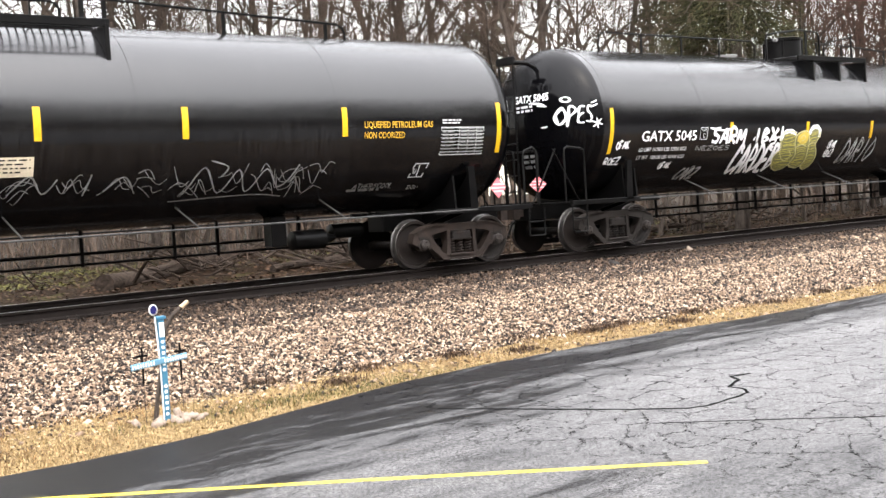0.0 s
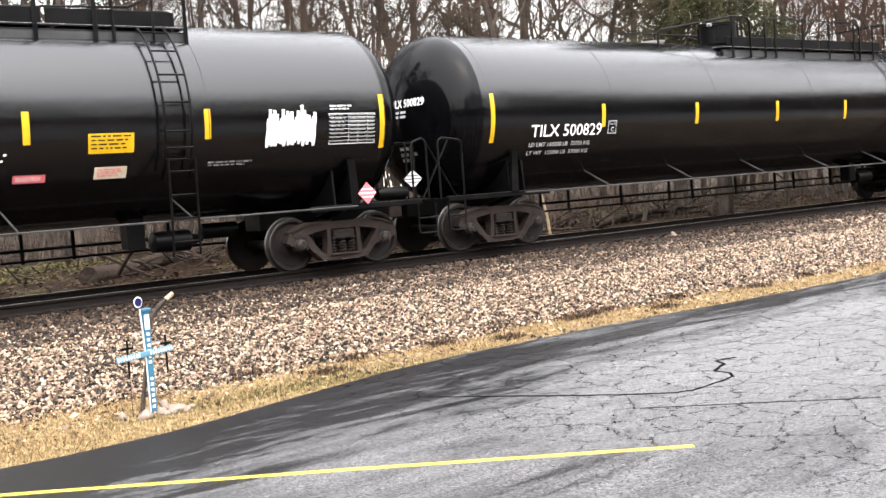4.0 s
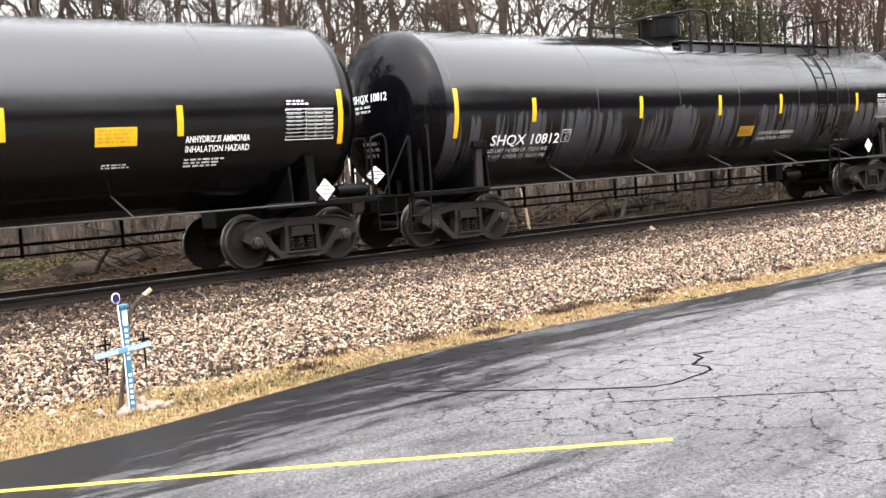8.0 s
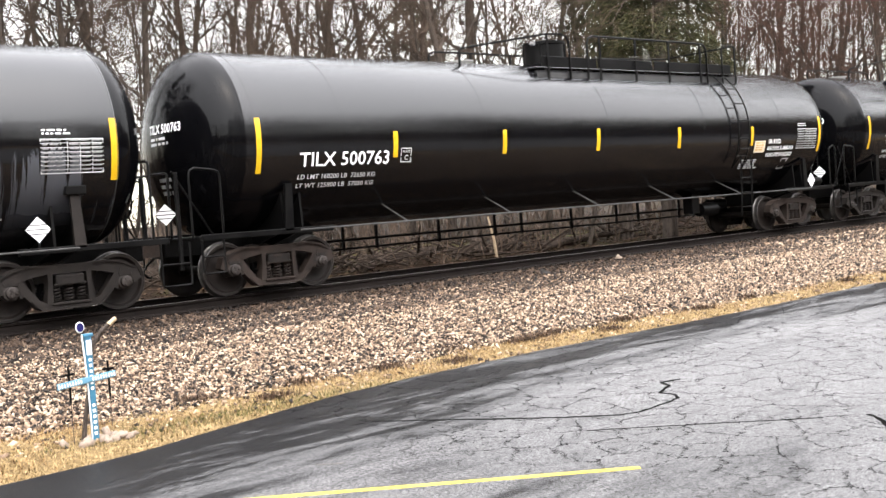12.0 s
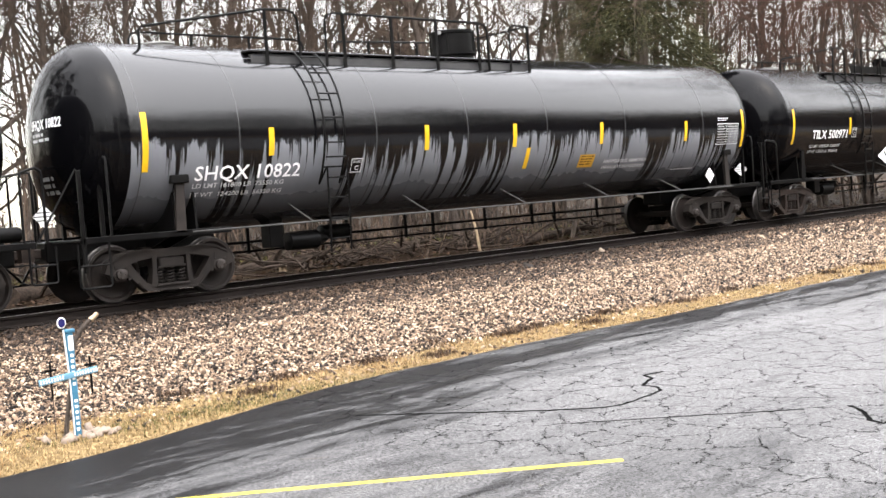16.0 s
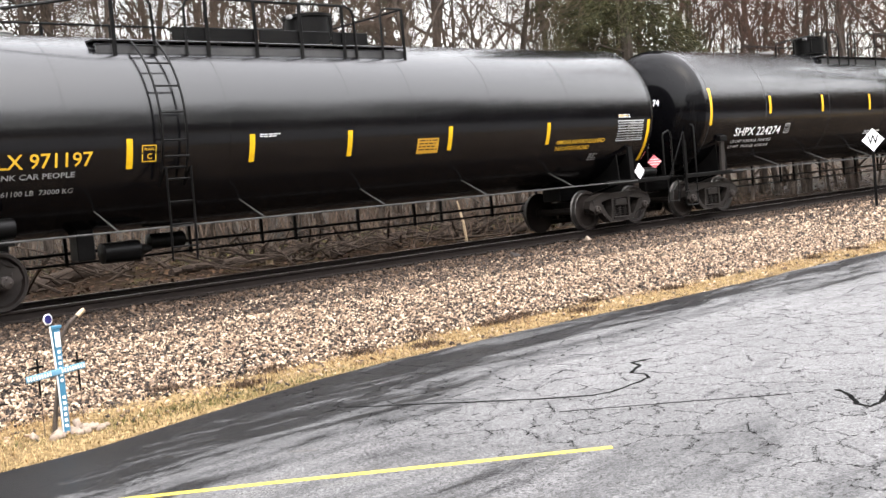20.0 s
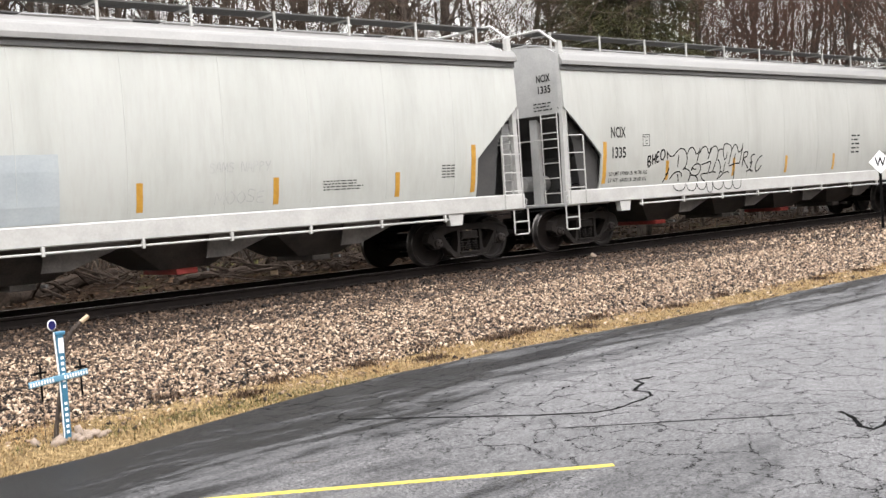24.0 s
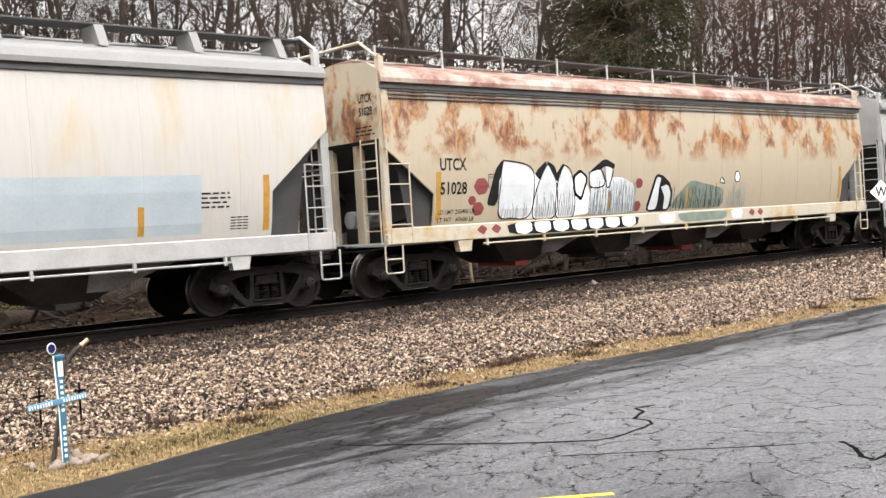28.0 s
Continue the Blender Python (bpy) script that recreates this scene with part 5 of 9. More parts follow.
def placard(parent, u, z, y, material, size=0.24, label="white diamond placard", turn=0.0):
    """Diamond hazard card on a holder plate."""
    s = size / math.sqrt(2) * 1.0
    g = Mesh().slab([(-s, 0), (0, -s), (s, 0), (0, s)], -0.006, 0.006)
    p = part("placard", g, material, parent, "" if material is M_SIGN else "red diamond placard", at=(u, y, z))
    p.rotation_euler = (0, 0, turn)
    b = Mesh()
    for zz, w in ((0.06, 0.16), (0.0, 0.24), (-0.06, 0.16)):
        b.box((-w * size / 0.36, -0.0085, zz * size / 0.24 - 0.008), (w * size / 0.36, -0.0065, zz * size / 0.24 + 0.008), 0.0005)
    part("placard_mark", b, M_INK if material is not M_PINK else M_WHITE, p)


def on_head(end, u, z, out):
    """Point on a rounded end; u runs across it."""
    rho = min(math.hypot(u, z - Z_TANK) / R_TANK, 1.0)
    return (end - 0.18 - (0.80 + out) * math.sqrt(1 - rho * rho) - 0.006, -u, z)


def tank_shell(L, R):
    prof, n = [], 12
    for i in range(n + 1):
        a = math.pi / 2 * i / n
        prof.append((L - 0.18 - 0.80 * math.cos(a), R_TANK * math.sin(a)))
    for i in range(1, 25):
        prof.append((L - 0.18 + (R + 0.18 - L) * i / 25, R_TANK))
    for i in range(n + 1):
        a = math.pi / 2 * (1 - i / n)
        prof.append((R + 0.80 * math.cos(a), R_TANK * math.sin(a)))
    return Mesh().lathe(prof, "x", 72, (0, 0, Z_TANK), [1 if i < n or i >= n + 25 else 0 for i in range(len(prof) - 1)])


def coupler(car, x, s):
    g = Mesh().box((x - s * 0.02, -0.07, 0.80), (x - s * 0.75, 0.07, 0.96), 0.02)
    g.slab([(x - s * 0.06, -0.16), (x + s * 0.10, -0.17), (x + s * 0.14, -0.04), (x + s * 0.02, 0.02), (x + s * 0.10, 0.10), (x + s * 0.04, 0.18), (x - s * 0.14, 0.14)], 0.76, 1.02, "xy")
    part("coupler", g, M_RUST_BROWN, car)
    part("air_hose", Mesh().tube([(x - s * 0.4, 0.25, 0.80), (x - s * 0.15, 0.24, 0.62), (x, 0.18, 0.42), (x + s * 0.05, 0.12, 0.40)], 0.022, 6), M_BLACK, car, smooth=True)


def stirrup(car, x, y, z0=0.36, z1=1.0, w=0.36, material=None):
    """Hanging step: a bent flat bar with a second tread."""
    m = material or M_BLACK
    g = Mesh().tube([(x - w / 2, y, z1), (x - w / 2, y, z0 + 0.03), (x - w / 2 + 0.03, y, z0), (x + w / 2 - 0.03, y, z0), (x + w / 2, y, z0 + 0.03), (x + w / 2, y, z1)], 0.018, 6)
    g.tube([(x - w / 2, y, (z0 + z1) / 2), (x + w / 2, y, (z0 + z1) / 2)], 0.016, 6)
    part("sill_step", g, m, car, smooth=True)


def end_gear(car, x_end, x_seam, s, style):
    """Platform, sill and railings at one end; s is -1 for the left end."""
    plat_in = x_seam - s * 0.55
    part("draft_sill", Mesh().box((x_end - s * 0.25, -0.28, 0.72), (x_seam - s * 1.9, 0.28, 1.06), 0.02), M_BLACK, car)
    for y in (-1.42, 1.42):
        part("platform_beam", Mesh().box((x_end - s * 0.35, y - 0.05, 0.99), (plat_in - s * 1.0, y + 0.05, 1.09), 0.01), M_BLACK, car)
    for k in range(5):
        x = x_end - s * (0.36 + 0.09 * k)
        part("platform_slat", Mesh().box((x - 0.02, -1.4, 1.03), (x + 0.02, 1.4, 1.06), 0.004), M_BLACK, car)
    g = Mesh()
    g.slab([(-1.35, 1.05), (-0.35, 0.80), (0.35, 0.80), (1.35, 1.05), (1.30, 1.85), (0.9, 1.4), (0.0, 1.1), (-0.9, 1.4), (-1.30, 1.85)], x_seam - s * 0.62, x_seam - s * 0.58, "yz")
    g.slab([(-1.35, 1.05), (-0.35, 0.80), (0.35, 0.80), (1.35, 1.05), (1.30, 1.7), (0.9, 1.35), (0.0, 1.1), (-0.9, 1.35), (-1.30, 1.7)], x_seam - s * 1.0, x_seam - s * 0.96, "yz")
    part("saddle", g, M_BLACK, car)
    part("saddle_post", Mesh().slab([(x_seam - s * 0.54, 1.05), (x_seam - s * 0.72, 1.05), (x_seam - s * 0.74, 1.86), (x_seam - s * 0.60, 1.86)], -1.47, -1.41), M_BLACK if style != "drip" else M_RUST_BLACK, car)
    if style == "drip":
        part("jacking_bracket", Mesh().box((x_seam - s * 0.50, -1.52, 1.84), (x_seam - s * 0.82, -1.38, 1.98), 0.015), M_BLACK, car)
    # railing across the end, its corners bent down to the platform
    xr, top = (x_seam + s * 0.55, 2.32) if style == "drip" else (x_seam + s * 1.14, 2.16)
    yn = -1.45 if style == "drip" else -0.6
    g = Mesh().tube([(xr, yn, 1.05), (xr, yn, top - 0.09), (xr, yn + 0.03, top - 0.02), (xr, yn + 0.11, top), (xr, 1.34, top), (xr, 1.42, top - 0.02), (xr, 1.45, top - 0.09), (xr, 1.45, 1.05)], 0.022, 7)
    part("end_railing", g, M_BLACK, car, smooth=True)
    if style == "drip":
        for y in (-1.15, -0.45, 0.35, 1.1):
            part("railing_post", Mesh().box((xr - 0.03, y - 0.04, 1.05), (xr + 0.03, y + 0.04, 2.06), 0.008), M_BLACK, car)
        part("corner_post", Mesh().box((xr + s * 0.42, -1.47, 0.55), (xr + s * 0.48, -1.41, 2.12), 0.008), M_BLACK, car)
    else:
        for y in (0.4,):
            part("railing_post", Mesh().tube([(xr, y, 1.05), (xr, y, top)], 0.02, 6), M_BLACK, car)
        # rail along the side of the platform, with a slanting brace
        xi, xo = x_seam + s * 0.64, x_end - s * 0.18
        for y in (-1.45, 1.45):
            part("side_railing", Mesh().tube([(xi, y, 1.05), (xi, y, top - 0.13), (xi + s * 0.03, y, top - 0.05), (xi + s * 0.11, y, top - 0.02), (xo - s * 0.1, y, top + 0.02), (xo - s * 0.02, y, top - 0.03), (xo, y, top - 0.12), (xo, y, 1.05)], 0.022, 7), M_BLACK, car, smooth=True)
            part("railing_brace", Mesh().tube([(x_seam + s * 0.84, y, 1.08), (x_seam + s * 1.5, y, top - 0.02)], 0.016, 6), M_BLACK, car)
    for y in (-1.5, 1.5):
        stirrup(car, x_seam + s * 0.88, y, 0.46 if style != "drip" else 0.32, 1.0, 0.40 if style != "drip" else 0.5)
    if s > 0:
        hb = part("hand_brake", Mesh().tube([(x_end - 0.5, -0.25 + 0.27 * math.cos(k * math.pi / 8), 1.72 + 0.27 * math.sin(k * math.pi / 8)) for k in range(17)], 0.02, 6, False), M_BLACK, car, smooth=True)
        g = Mesh()
        for k in range(4):
            a = k * math.pi / 4
            g.tube([(x_end - 0.5, -0.25 - 0.26 * math.cos(a), 1.72 - 0.26 * math.sin(a)), (x_end - 0.5, -0.25 + 0.26 * math.cos(a), 1.72 + 0.26 * math.sin(a))], 0.012, 5)
        part("spokes", g.box((x_end - 0.62, -0.4, 1.5), (x_end - 0.52, -0.1, 1.85), 0.02), M_BLACK, hb)
    if s > 0 and style == "plain":
        res = part("air_reservoir", Mesh().lathe([(-0.34, 0.0), (-0.32, 0.10), (-0.28, 0.115), (0.28, 0.115), (0.32, 0.10), (0.34, 0.0)], "x", 16, (x_seam + 0.42, -1.05, 1.22)), M_BLACK, car, "black steel air reservoir on the end platform", smooth=True)
        part("reservoir_bracket", Mesh().box((x_seam + 0.36, -1.10, 1.05), (x_seam + 0.48, -1.0, 1.13), 0.008), M_BLACK, res)
    coupler(car, x_end, s)


def bent_rail(a, b, y, z0, z1, posts, r=0.028, single=False):
    """Top railing with rounded ends and posts."""
    g = Mesh()
    g.tube([(a, y, z0), (a, y, z1 - 0.14), (a + 0.05, y, z1 - 0.04), (a + 0.16, y, z1), (b - 0.16, y, z1), (b - 0.05, y, z1 - 0.04), (b, y, z1 - 0.14), (b, y, z0)], r, 7)
    for k in range(1, posts):
        x = a + (b - a) * k / posts
        g.box((x - 0.03, y - 0.012, z0), (x + 0.03, y + 0.012, z1), 0.004)
    return g


def flat_post(x, y, z0, z1, w=0.07):
    return Mesh().box((x - w / 2, y - 0.012, z0), (x + w / 2, y + 0.012, z1), 0.004)


def top_gear(car, a, b, dome, style):
    """Valve housing with the deck and railings round it; a and b are the deck's ends."""
    z = Z_TANK + R_TANK
    if style == "gusset":
        for y in (-1.32, -0.62):
            part("platform_channel", Mesh().box((a - 0.2, y, z - 0.20), (b, y + 0.05, z - 0.07), 0.008), M_BLACK, car)
        g = Mesh()
        for k in range(int((b - a + 0.1) / 0.12)):
            g.box((a - 0.16 + 0.12 * k, -1.27, z - 0.10), (a - 0.13 + 0.12 * k, -0.62, z - 0.08))
        part("platform_grating", g, M_DECK, car)
        foot = Z_TANK + math.sqrt(R_TANK ** 2 - 1.30 ** 2)
        web = Mesh().slab([(-0.62, z - 0.16), (-1.30, z - 0.16), (-1.30, foot - 0.04), (-1.22, foot), (-0.95, z - 0.34)], -0.03, 0.03, "yz").data("gusset", M_BLACK)
        flange = Mesh().box((-0.04, -1.33, foot - 0.05), (0.03, -1.29, z - 0.14), 0.006).data("gusset_flange", M_BLACK)
        for x in (a + 0.42, (a + b) / 2 + 0.15, b - 0.05):
            part("gusset", web, None, car, at=(x, 0, 0))
            part("gusset_flange", flange, None, car, at=(x, 0, 0))
        top = z + 0.58
        part("railing", bent_rail(a - 6.2, a - 0.75, -0.45, z - 0.12, z + 0.36, 4, 0.022), M_BLACK, car, smooth=True)
        part("railing", Mesh().tube([(a - 0.95, -0.95, z - 0.2), (a - 0.95, -0.95, top - 0.22), (a - 0.9, -0.95, top - 0.13), (a + 0.15, -1.1, top), (a + 0.9, -1.1, top - 0.02), (a + 1.0, -1.1, top - 0.10), (a + 1.02, -1.1, z - 0.12)], 0.026, 7), M_BLACK, car, smooth=True)
        part("railing_post", flat_post(a + 0.42, -1.12, z - 0.14, top, 0.10), M_BLACK, car)
        part("railing", bent_rail(a + 1.35, b - 0.05, 0.75, z - 0.12, z + 0.55, 2, 0.024), M_BLACK, car, smooth=True)
        part("railing", Mesh().tube([(a + 1.2, -1.1, z - 0.12), (a + 1.2, -1.1, top - 0.36), (a + 1.28, -1.1, top - 0.28), (b - 0.35, -1.1, top - 0.10)], 0.022, 7), M_BLACK, car, smooth=True)
        part("railing_post", flat_post(b - 0.35, -1.12, z - 0.12, top, 0.08), M_BLACK, car)
        part("railing", Mesh().tube([(b - 0.9, -0.45, z - 0.1), (b - 0.9, -0.45, z + 0.40), (b + 0.1, -0.45, z + 0.40), (b + 4.5, -0.45, z + 0.20), (b + 4.65, -0.45, z + 0.14), (b + 4.7, -0.45, z + 0.04), (b + 4.7, -0.45, z - 0.12)], 0.024, 7), M_BLACK, car, smooth=True)
        for x in (b + 0.25, b + 2.3, b + 4.3):
            part("railing_post", flat_post(x, -0.45, z - 0.12, z + 0.38 - 0.045 * (x - b)), M_BLACK, car)
    else:
        yo = -1.06
        face = z - 0.40
        # channel along the near edge, the planks of the deck a hand over it
        for y, sgn in ((yo, 1), (-yo, -1)):
            part("deck_channel", Mesh().box((a, y, face - 0.04), (b, y + sgn * 0.03, face + 0.15), 0.006).box((a, y, face + 0.12), (b, y + sgn * 0.09, face + 0.15), 0.006), M_CHANNEL, car)
            for k in range(4):
                q = y + sgn * (0.04 + 0.135 * k)
                part("deck_plank", Mesh().box((a - 0.02, min(q, q + sgn * 0.12), face + 0.20), (b + 0.02, max(q, q + sgn * 0.12), face + 0.235), 0.008), M_DECK, car)
        for k in range(7):
            x = a + 0.25 + (b - a - 0.5) * k / 6
            part("deck_bracket", Mesh().slab([(yo + 0.02, face - 0.10), (yo + 0.02, face + 0.20), (-0.45, face + 0.20), (-0.50, face + 0.12), (yo + 0.25, face + 0.06)], x, x + 0.06, "yz"), M_BLACK, car)
        for x in (a + 0.02, b - 0.14):
            part("cross_deck", Mesh().box((x, -0.56, face + 0.20), (x + 0.12, 0.56, face + 0.235), 0.008), M_DECK, car)
        left = dome < (a + b) / 2
        if style == "plain":
            run = ((a + 1.35, a + 3.0), (a + 3.06, a + 4.6), (a + 4.66, b - 0.9)) if not left else ((a + 0.1, a + 1.9), (a + 1.96, a + 3.9), (a + 3.96, b - 0.2))
            for p, q in run:
                part("toe_board", Mesh().box((p, yo - 0.02, face + 0.23), (q, yo + 0.005, face + 0.46), 0.006), M_BLACK, car)
        top, yr = z + 0.55, yo - 0.025
        lo = face - 0.06
        # near side: a rising loop ahead of the deck, a long rail, and a short loop at the end
        part("railing", Mesh().tube([(a - 1.9, -0.7, z - 0.22), (a - 1.9, -0.7, top - 0.42), (a - 1.84, -0.71, top - 0.35), (a + 0.3, yr, top - 0.02), (a + 0.75, yr, top), (a + 0.92, yr, top - 0.04), (a + 1.0, yr, top - 0.16), (a + 1.02, yr, lo)], 0.026, 7), M_BLACK, car, smooth=True)
        part("railing_post", flat_post(a + 0.3, yr - 0.02, lo, top - 0.01), M_BLACK, car)
        part("railing", Mesh().tube([(a + 1.6, yr, lo), (a + 1.6, yr, top - 0.16), (a + 1.66, yr, top - 0.05), (a + 1.8, yr, top), (b - 1.42, yr, top), (b - 1.28, yr, top - 0.05), (b - 1.22, yr, top - 0.16), (b - 1.2, yr, lo)], 0.026, 7), M_BLACK, car, smooth=True)
        for k in range(4):
            part("railing_post", flat_post(a + 2.0 + (b - a - 3.5) * k / 3, yr - 0.02, lo, top), M_BLACK, car)
        part("railing", Mesh().tube([(b - 0.56, yr, lo), (b - 0.56, yr, top - 0.12), (b - 0.5, yr, top - 0.03), (b - 0.4, yr, top), (b - 0.03, yr, top)], 0.022, 7), M_BLACK, car, smooth=True)
        part("railing_post", flat_post(b - 0.03, yr - 0.02, lo, top), M_BLACK, car)
        # far side
        part("railing", bent_rail(a - 1.2, a + 2.6, -yr, face, top - 0.12, 3, 0.024), M_BLACK, car, smooth=True)
        part("railing", Mesh().tube([(a + 3.4, -yr, face), (a + 3.4, -yr, top - 0.18), (a + 3.5, -yr, top - 0.12), (b - 0.03, -yr, top - 0.02), (b - 0.03, yr, top - 0.01)], 0.022, 7), M_BLACK, car, smooth=True)
        for x in (a + 4.3, b - 1.3, b - 0.03):
            part("railing_post", flat_post(x, -yr, face, top - 0.08), M_BLACK, car)
    d = Mesh().lathe([(z - 0.10, 0.42), (z + 0.04, 0.42), (z + 0.04, 0.50), (z + 0.09, 0.50), (z + 0.09, 0.45), (z + 0.50, 0.45), (z + 0.50, 0.49), (z + 0.55, 0.49), (z + 0.57, 0.40), (z + 0.58, 0.0)], "z", 24, (dome, -0.15, -0.04))
    dm = part("protective_housing", d, M_BLACK, car, "dark round valve housing with a lid", smooth=True)
    part("lid_hinge", Mesh().lathe([(-0.05, 0.0), (-0.05, 0.045), (0.05, 0.045), (0.05, 0.0)], "y", 10, (dome - 0.52, -0.3, z + 0.46)), M_GREYMETAL, dm)
    for k in range(4):
        an = 0.6 + k * math.pi / 2
        part("housing_latch", Mesh().box((dome + 0.45 * math.cos(an) - 0.03, -0.15 + 0.45 * math.sin(an) - 0.03, z + 0.05), (dome + 0.47 * math.cos(an) + 0.03, -0.15 + 0.47 * math.sin(an) + 0.03, z + 0.45), 0.006), M_BLACK, dm)
    # painted-off ring and low cover ahead of the deck
    part("manway_cover", Mesh().lathe([(z - 0.06, 0.24), (z + 0.04, 0.24), (z + 0.05, 0.28), (z + 0.08, 0.28), (z + 0.09, 0.0)], "z", 18, (a - 1.1, 0.15, 0)), M_HOPGREY, car, smooth=True)


def ladder(car, x, w=0.44):
    for u in (x - w / 2, x + w / 2):
        path = []
        for k in range(12):
            an = radians(57 - 90 * k / 11)
            path.append((u, -(R_TANK + 0.13) * math.cos(an), Z_TANK + (R_TANK + 0.13) * math.sin(an)))
        path += [(u, -1.75, 2.0), (u, -1.72, 1.05), (u, -1.68, 0.50)]
        part("ladder_rail", Mesh().tube(path, 0.02, 6), M_BLACK, car, smooth=True)
    zs = []
    for k in range(6):
        an = radians(50 - 14.5 * k)
        zs.append((-(R_TANK + 0.13) * math.cos(an), Z_TANK + (R_TANK + 0.13) * math.sin(an)))
    zs += [(-1.745 + 0.013 * k, 2.16 - 0.36 * k) for k in range(5)]
    rung = Mesh().tube([(-w / 2, 0, 0), (w / 2, 0, 0)], 0.016, 6).data("rung", M_BLACK)
    for y, z in zs:
        part("rung", rung, None, car, at=(x, y, z))


def tank_car(label, L, R, ticks, plat, dome, lad, style="plain", tone=0, paint=None, seams=(), tick_z=2.73, tick_h=0.47, mark_z=2.97, high=False):
    """A tank car; all places along the train at one moment, left seam L to right seam R."""
    global Z_TANK
    Z_TANK = Z_HIGH if high else Z_LOW
    mid = (L + R) / 2
    x0, x1 = L - 1.38 - mid, R + 1.16 - mid
    car = thing("tank_car", label, "tank car", "tank cars of the train", at=(mid, 0, 0))
    CARS.append((car, mid))
    L, R, ticks, dome = L - mid, R - mid, [t - mid for t in ticks], dome - mid
    a, b = plat[0] - mid, plat[1] - mid
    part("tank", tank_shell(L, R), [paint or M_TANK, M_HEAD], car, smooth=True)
    ring = Mesh().lathe([(-0.012, R_TANK - 0.004), (-0.006, R_TANK + 0.006), (0.006, R_TANK + 0.006), (0.012, R_TANK - 0.004)], "x", 64).data("weld_seam", M_SEAM if style == "drip" else M_TANK, True)
    for s in (L, R, *[q - mid for q in seams]):
        part("weld_seam", ring, None, car, at=(s, 0, Z_TANK))
    for x, s in ((x0, -1), (x1, 1)):
        end_gear(car, x, L if s < 0 else R, s, style)
    truck(car, L + 0.6, tone)
    truck(car, R - 0.7, tone)
    for u in ticks:
        decal(car, "yellow_mark", u - 0.05, u + 0.055, over_curve(tick_z - tick_h), over_curve(tick_z), M_YELLOW, label="upright yellow reflective strip")
    for u in (L, R - 0.10):
        decal(car, "yellow_mark", u, u + 0.11, over_curve(mark_z - 0.93), over_curve(mark_z), M_YELLOW, label="tall yellow reflective strip at the seam")
    # side rails and the struts that hold them
    for y in (-1.69, 1.69):
        part("side_rail", Mesh().tube([(L + 0.7, y, 1.05), (R - 0.75, y, 1.05)], 0.016, 6), M_SIDERAIL if y < 0 else M_BLACK, car, smooth=True)
        for k in range(int((R - L - 4.6) / 2.66) + 1):
            u, zt = L + 3.06 + 2.66 * k, 1.40
            part("rail_strut", Mesh().tube([(u - 0.06, math.copysign(shell_y(zt), y), zt), (u, y, 1.05)], 0.014, 5), M_SIDERAIL if y < 0 else M_BLACK, car)
    for z, r in ((0.72, 0.03), (0.54, 0.024)):
        part("brake_pipe", Mesh().tube([(x0 + 2.6, 0.9, z), (x1 - 2.6, 0.9, z)], r, 6), M_BLACK, car)
    hanger = Mesh().box((-0.03, 0.87, 0.5), (0.03, 0.93, 1.45), 0.008).data("pipe_hanger", M_BLACK)
    for k in range(11):
        part("pipe_hanger", hanger, None, car, at=(L + 1.7 + (R - L - 3.4) * (k + 0.23 * math.sin(k * 2.1)) / 10, 0, 0))
    cx = (R - 3.6) if lad is None or lad - mid > 0 else (L + 3.7)
    part("brake_cylinder", Mesh().lathe([(-0.35, 0.0), (-0.33, 0.17), (0.3, 0.18), (0.36, 0.10), (0.55, 0.05), (0.56, 0.0)], "x", 16, (cx, -0.35, 0.70)), M_BLACK, car, smooth=True)
    part("air_tank", Mesh().lathe([(-0.36, 0.0), (-0.33, 0.14), (0.33, 0.14), (0.36, 0.0)], "x", 16, (cx + 1.1, 0.15, 0.80)), M_BLACK, car, smooth=True)
    part("valve_bracket", Mesh().box((cx - 0.8, -0.5, 0.62), (cx - 0.5, -0.2, 1.15), 0.015), M_BLACK, car)
    top_gear(car, a, b, dome, style)
    if lad is not None:
        ladder(car, lad - mid - 0.2)
    return car, L, R, mid


def head_marks(car, L, ink, text, seed, z=2.86):
    """Writing on the left rounded end."""
    def place(u, z, out):
        return on_head(L, u, z, out)
    writing(car, text, -0.25, z, 0.15, ink, place, 0.98, 0.03)
    bars(car, -0.2, z - 0.24, 0.62, 0.17, 2, M_FAINT if ink is M_FAINT else M_OLDWHITE, place, seed)
    bars(car, -0.1, 1.75, 0.5, 0.34, 3, M_FAINT, place, seed + 5)


def common_marks(car, L, R, ink, text, u, width, z=2.15, size=0.25, seed=1, box=None, weights=(), low=(1.93, 1.775), panel=(1.15, 0.20, 2.13, 2.65), head=2.86):
    """Reporting mark with its weight lines, the boxed plate letter, the data panel and the writing on the rounded end."""
    writing(car, text, u, over_curve(z), size, ink, on_tank, width, 0.012, label="large reporting mark")
    for k, line in enumerate(weights):
        writing(car, line, u - 0.01, over_curve(low[k]), 0.085, M_OLDWHITE if ink is not M_YTEXT else M_FAINT, on_tank, width * 0.86, 0.02)
    if box:
        b, pen = over_curve(z) + 0.01, M_OLDWHITE if ink is not M_YTEXT else M_YTEXT
        outline(car, box, box + 0.25, b, b + 0.27, 0.016, pen)
        writing(car, "C", box + 0.085, b + 0.045, 0.09, pen)
        writing(car, "PLATE", box + 0.04, b + 0.185, 0.04, pen, on_tank, 0.17)
    if panel:
        data_panel(car, R - panel[0], R - panel[1], panel[2], panel[3], seed)
    head_marks(car, L, ink, text, seed, head)


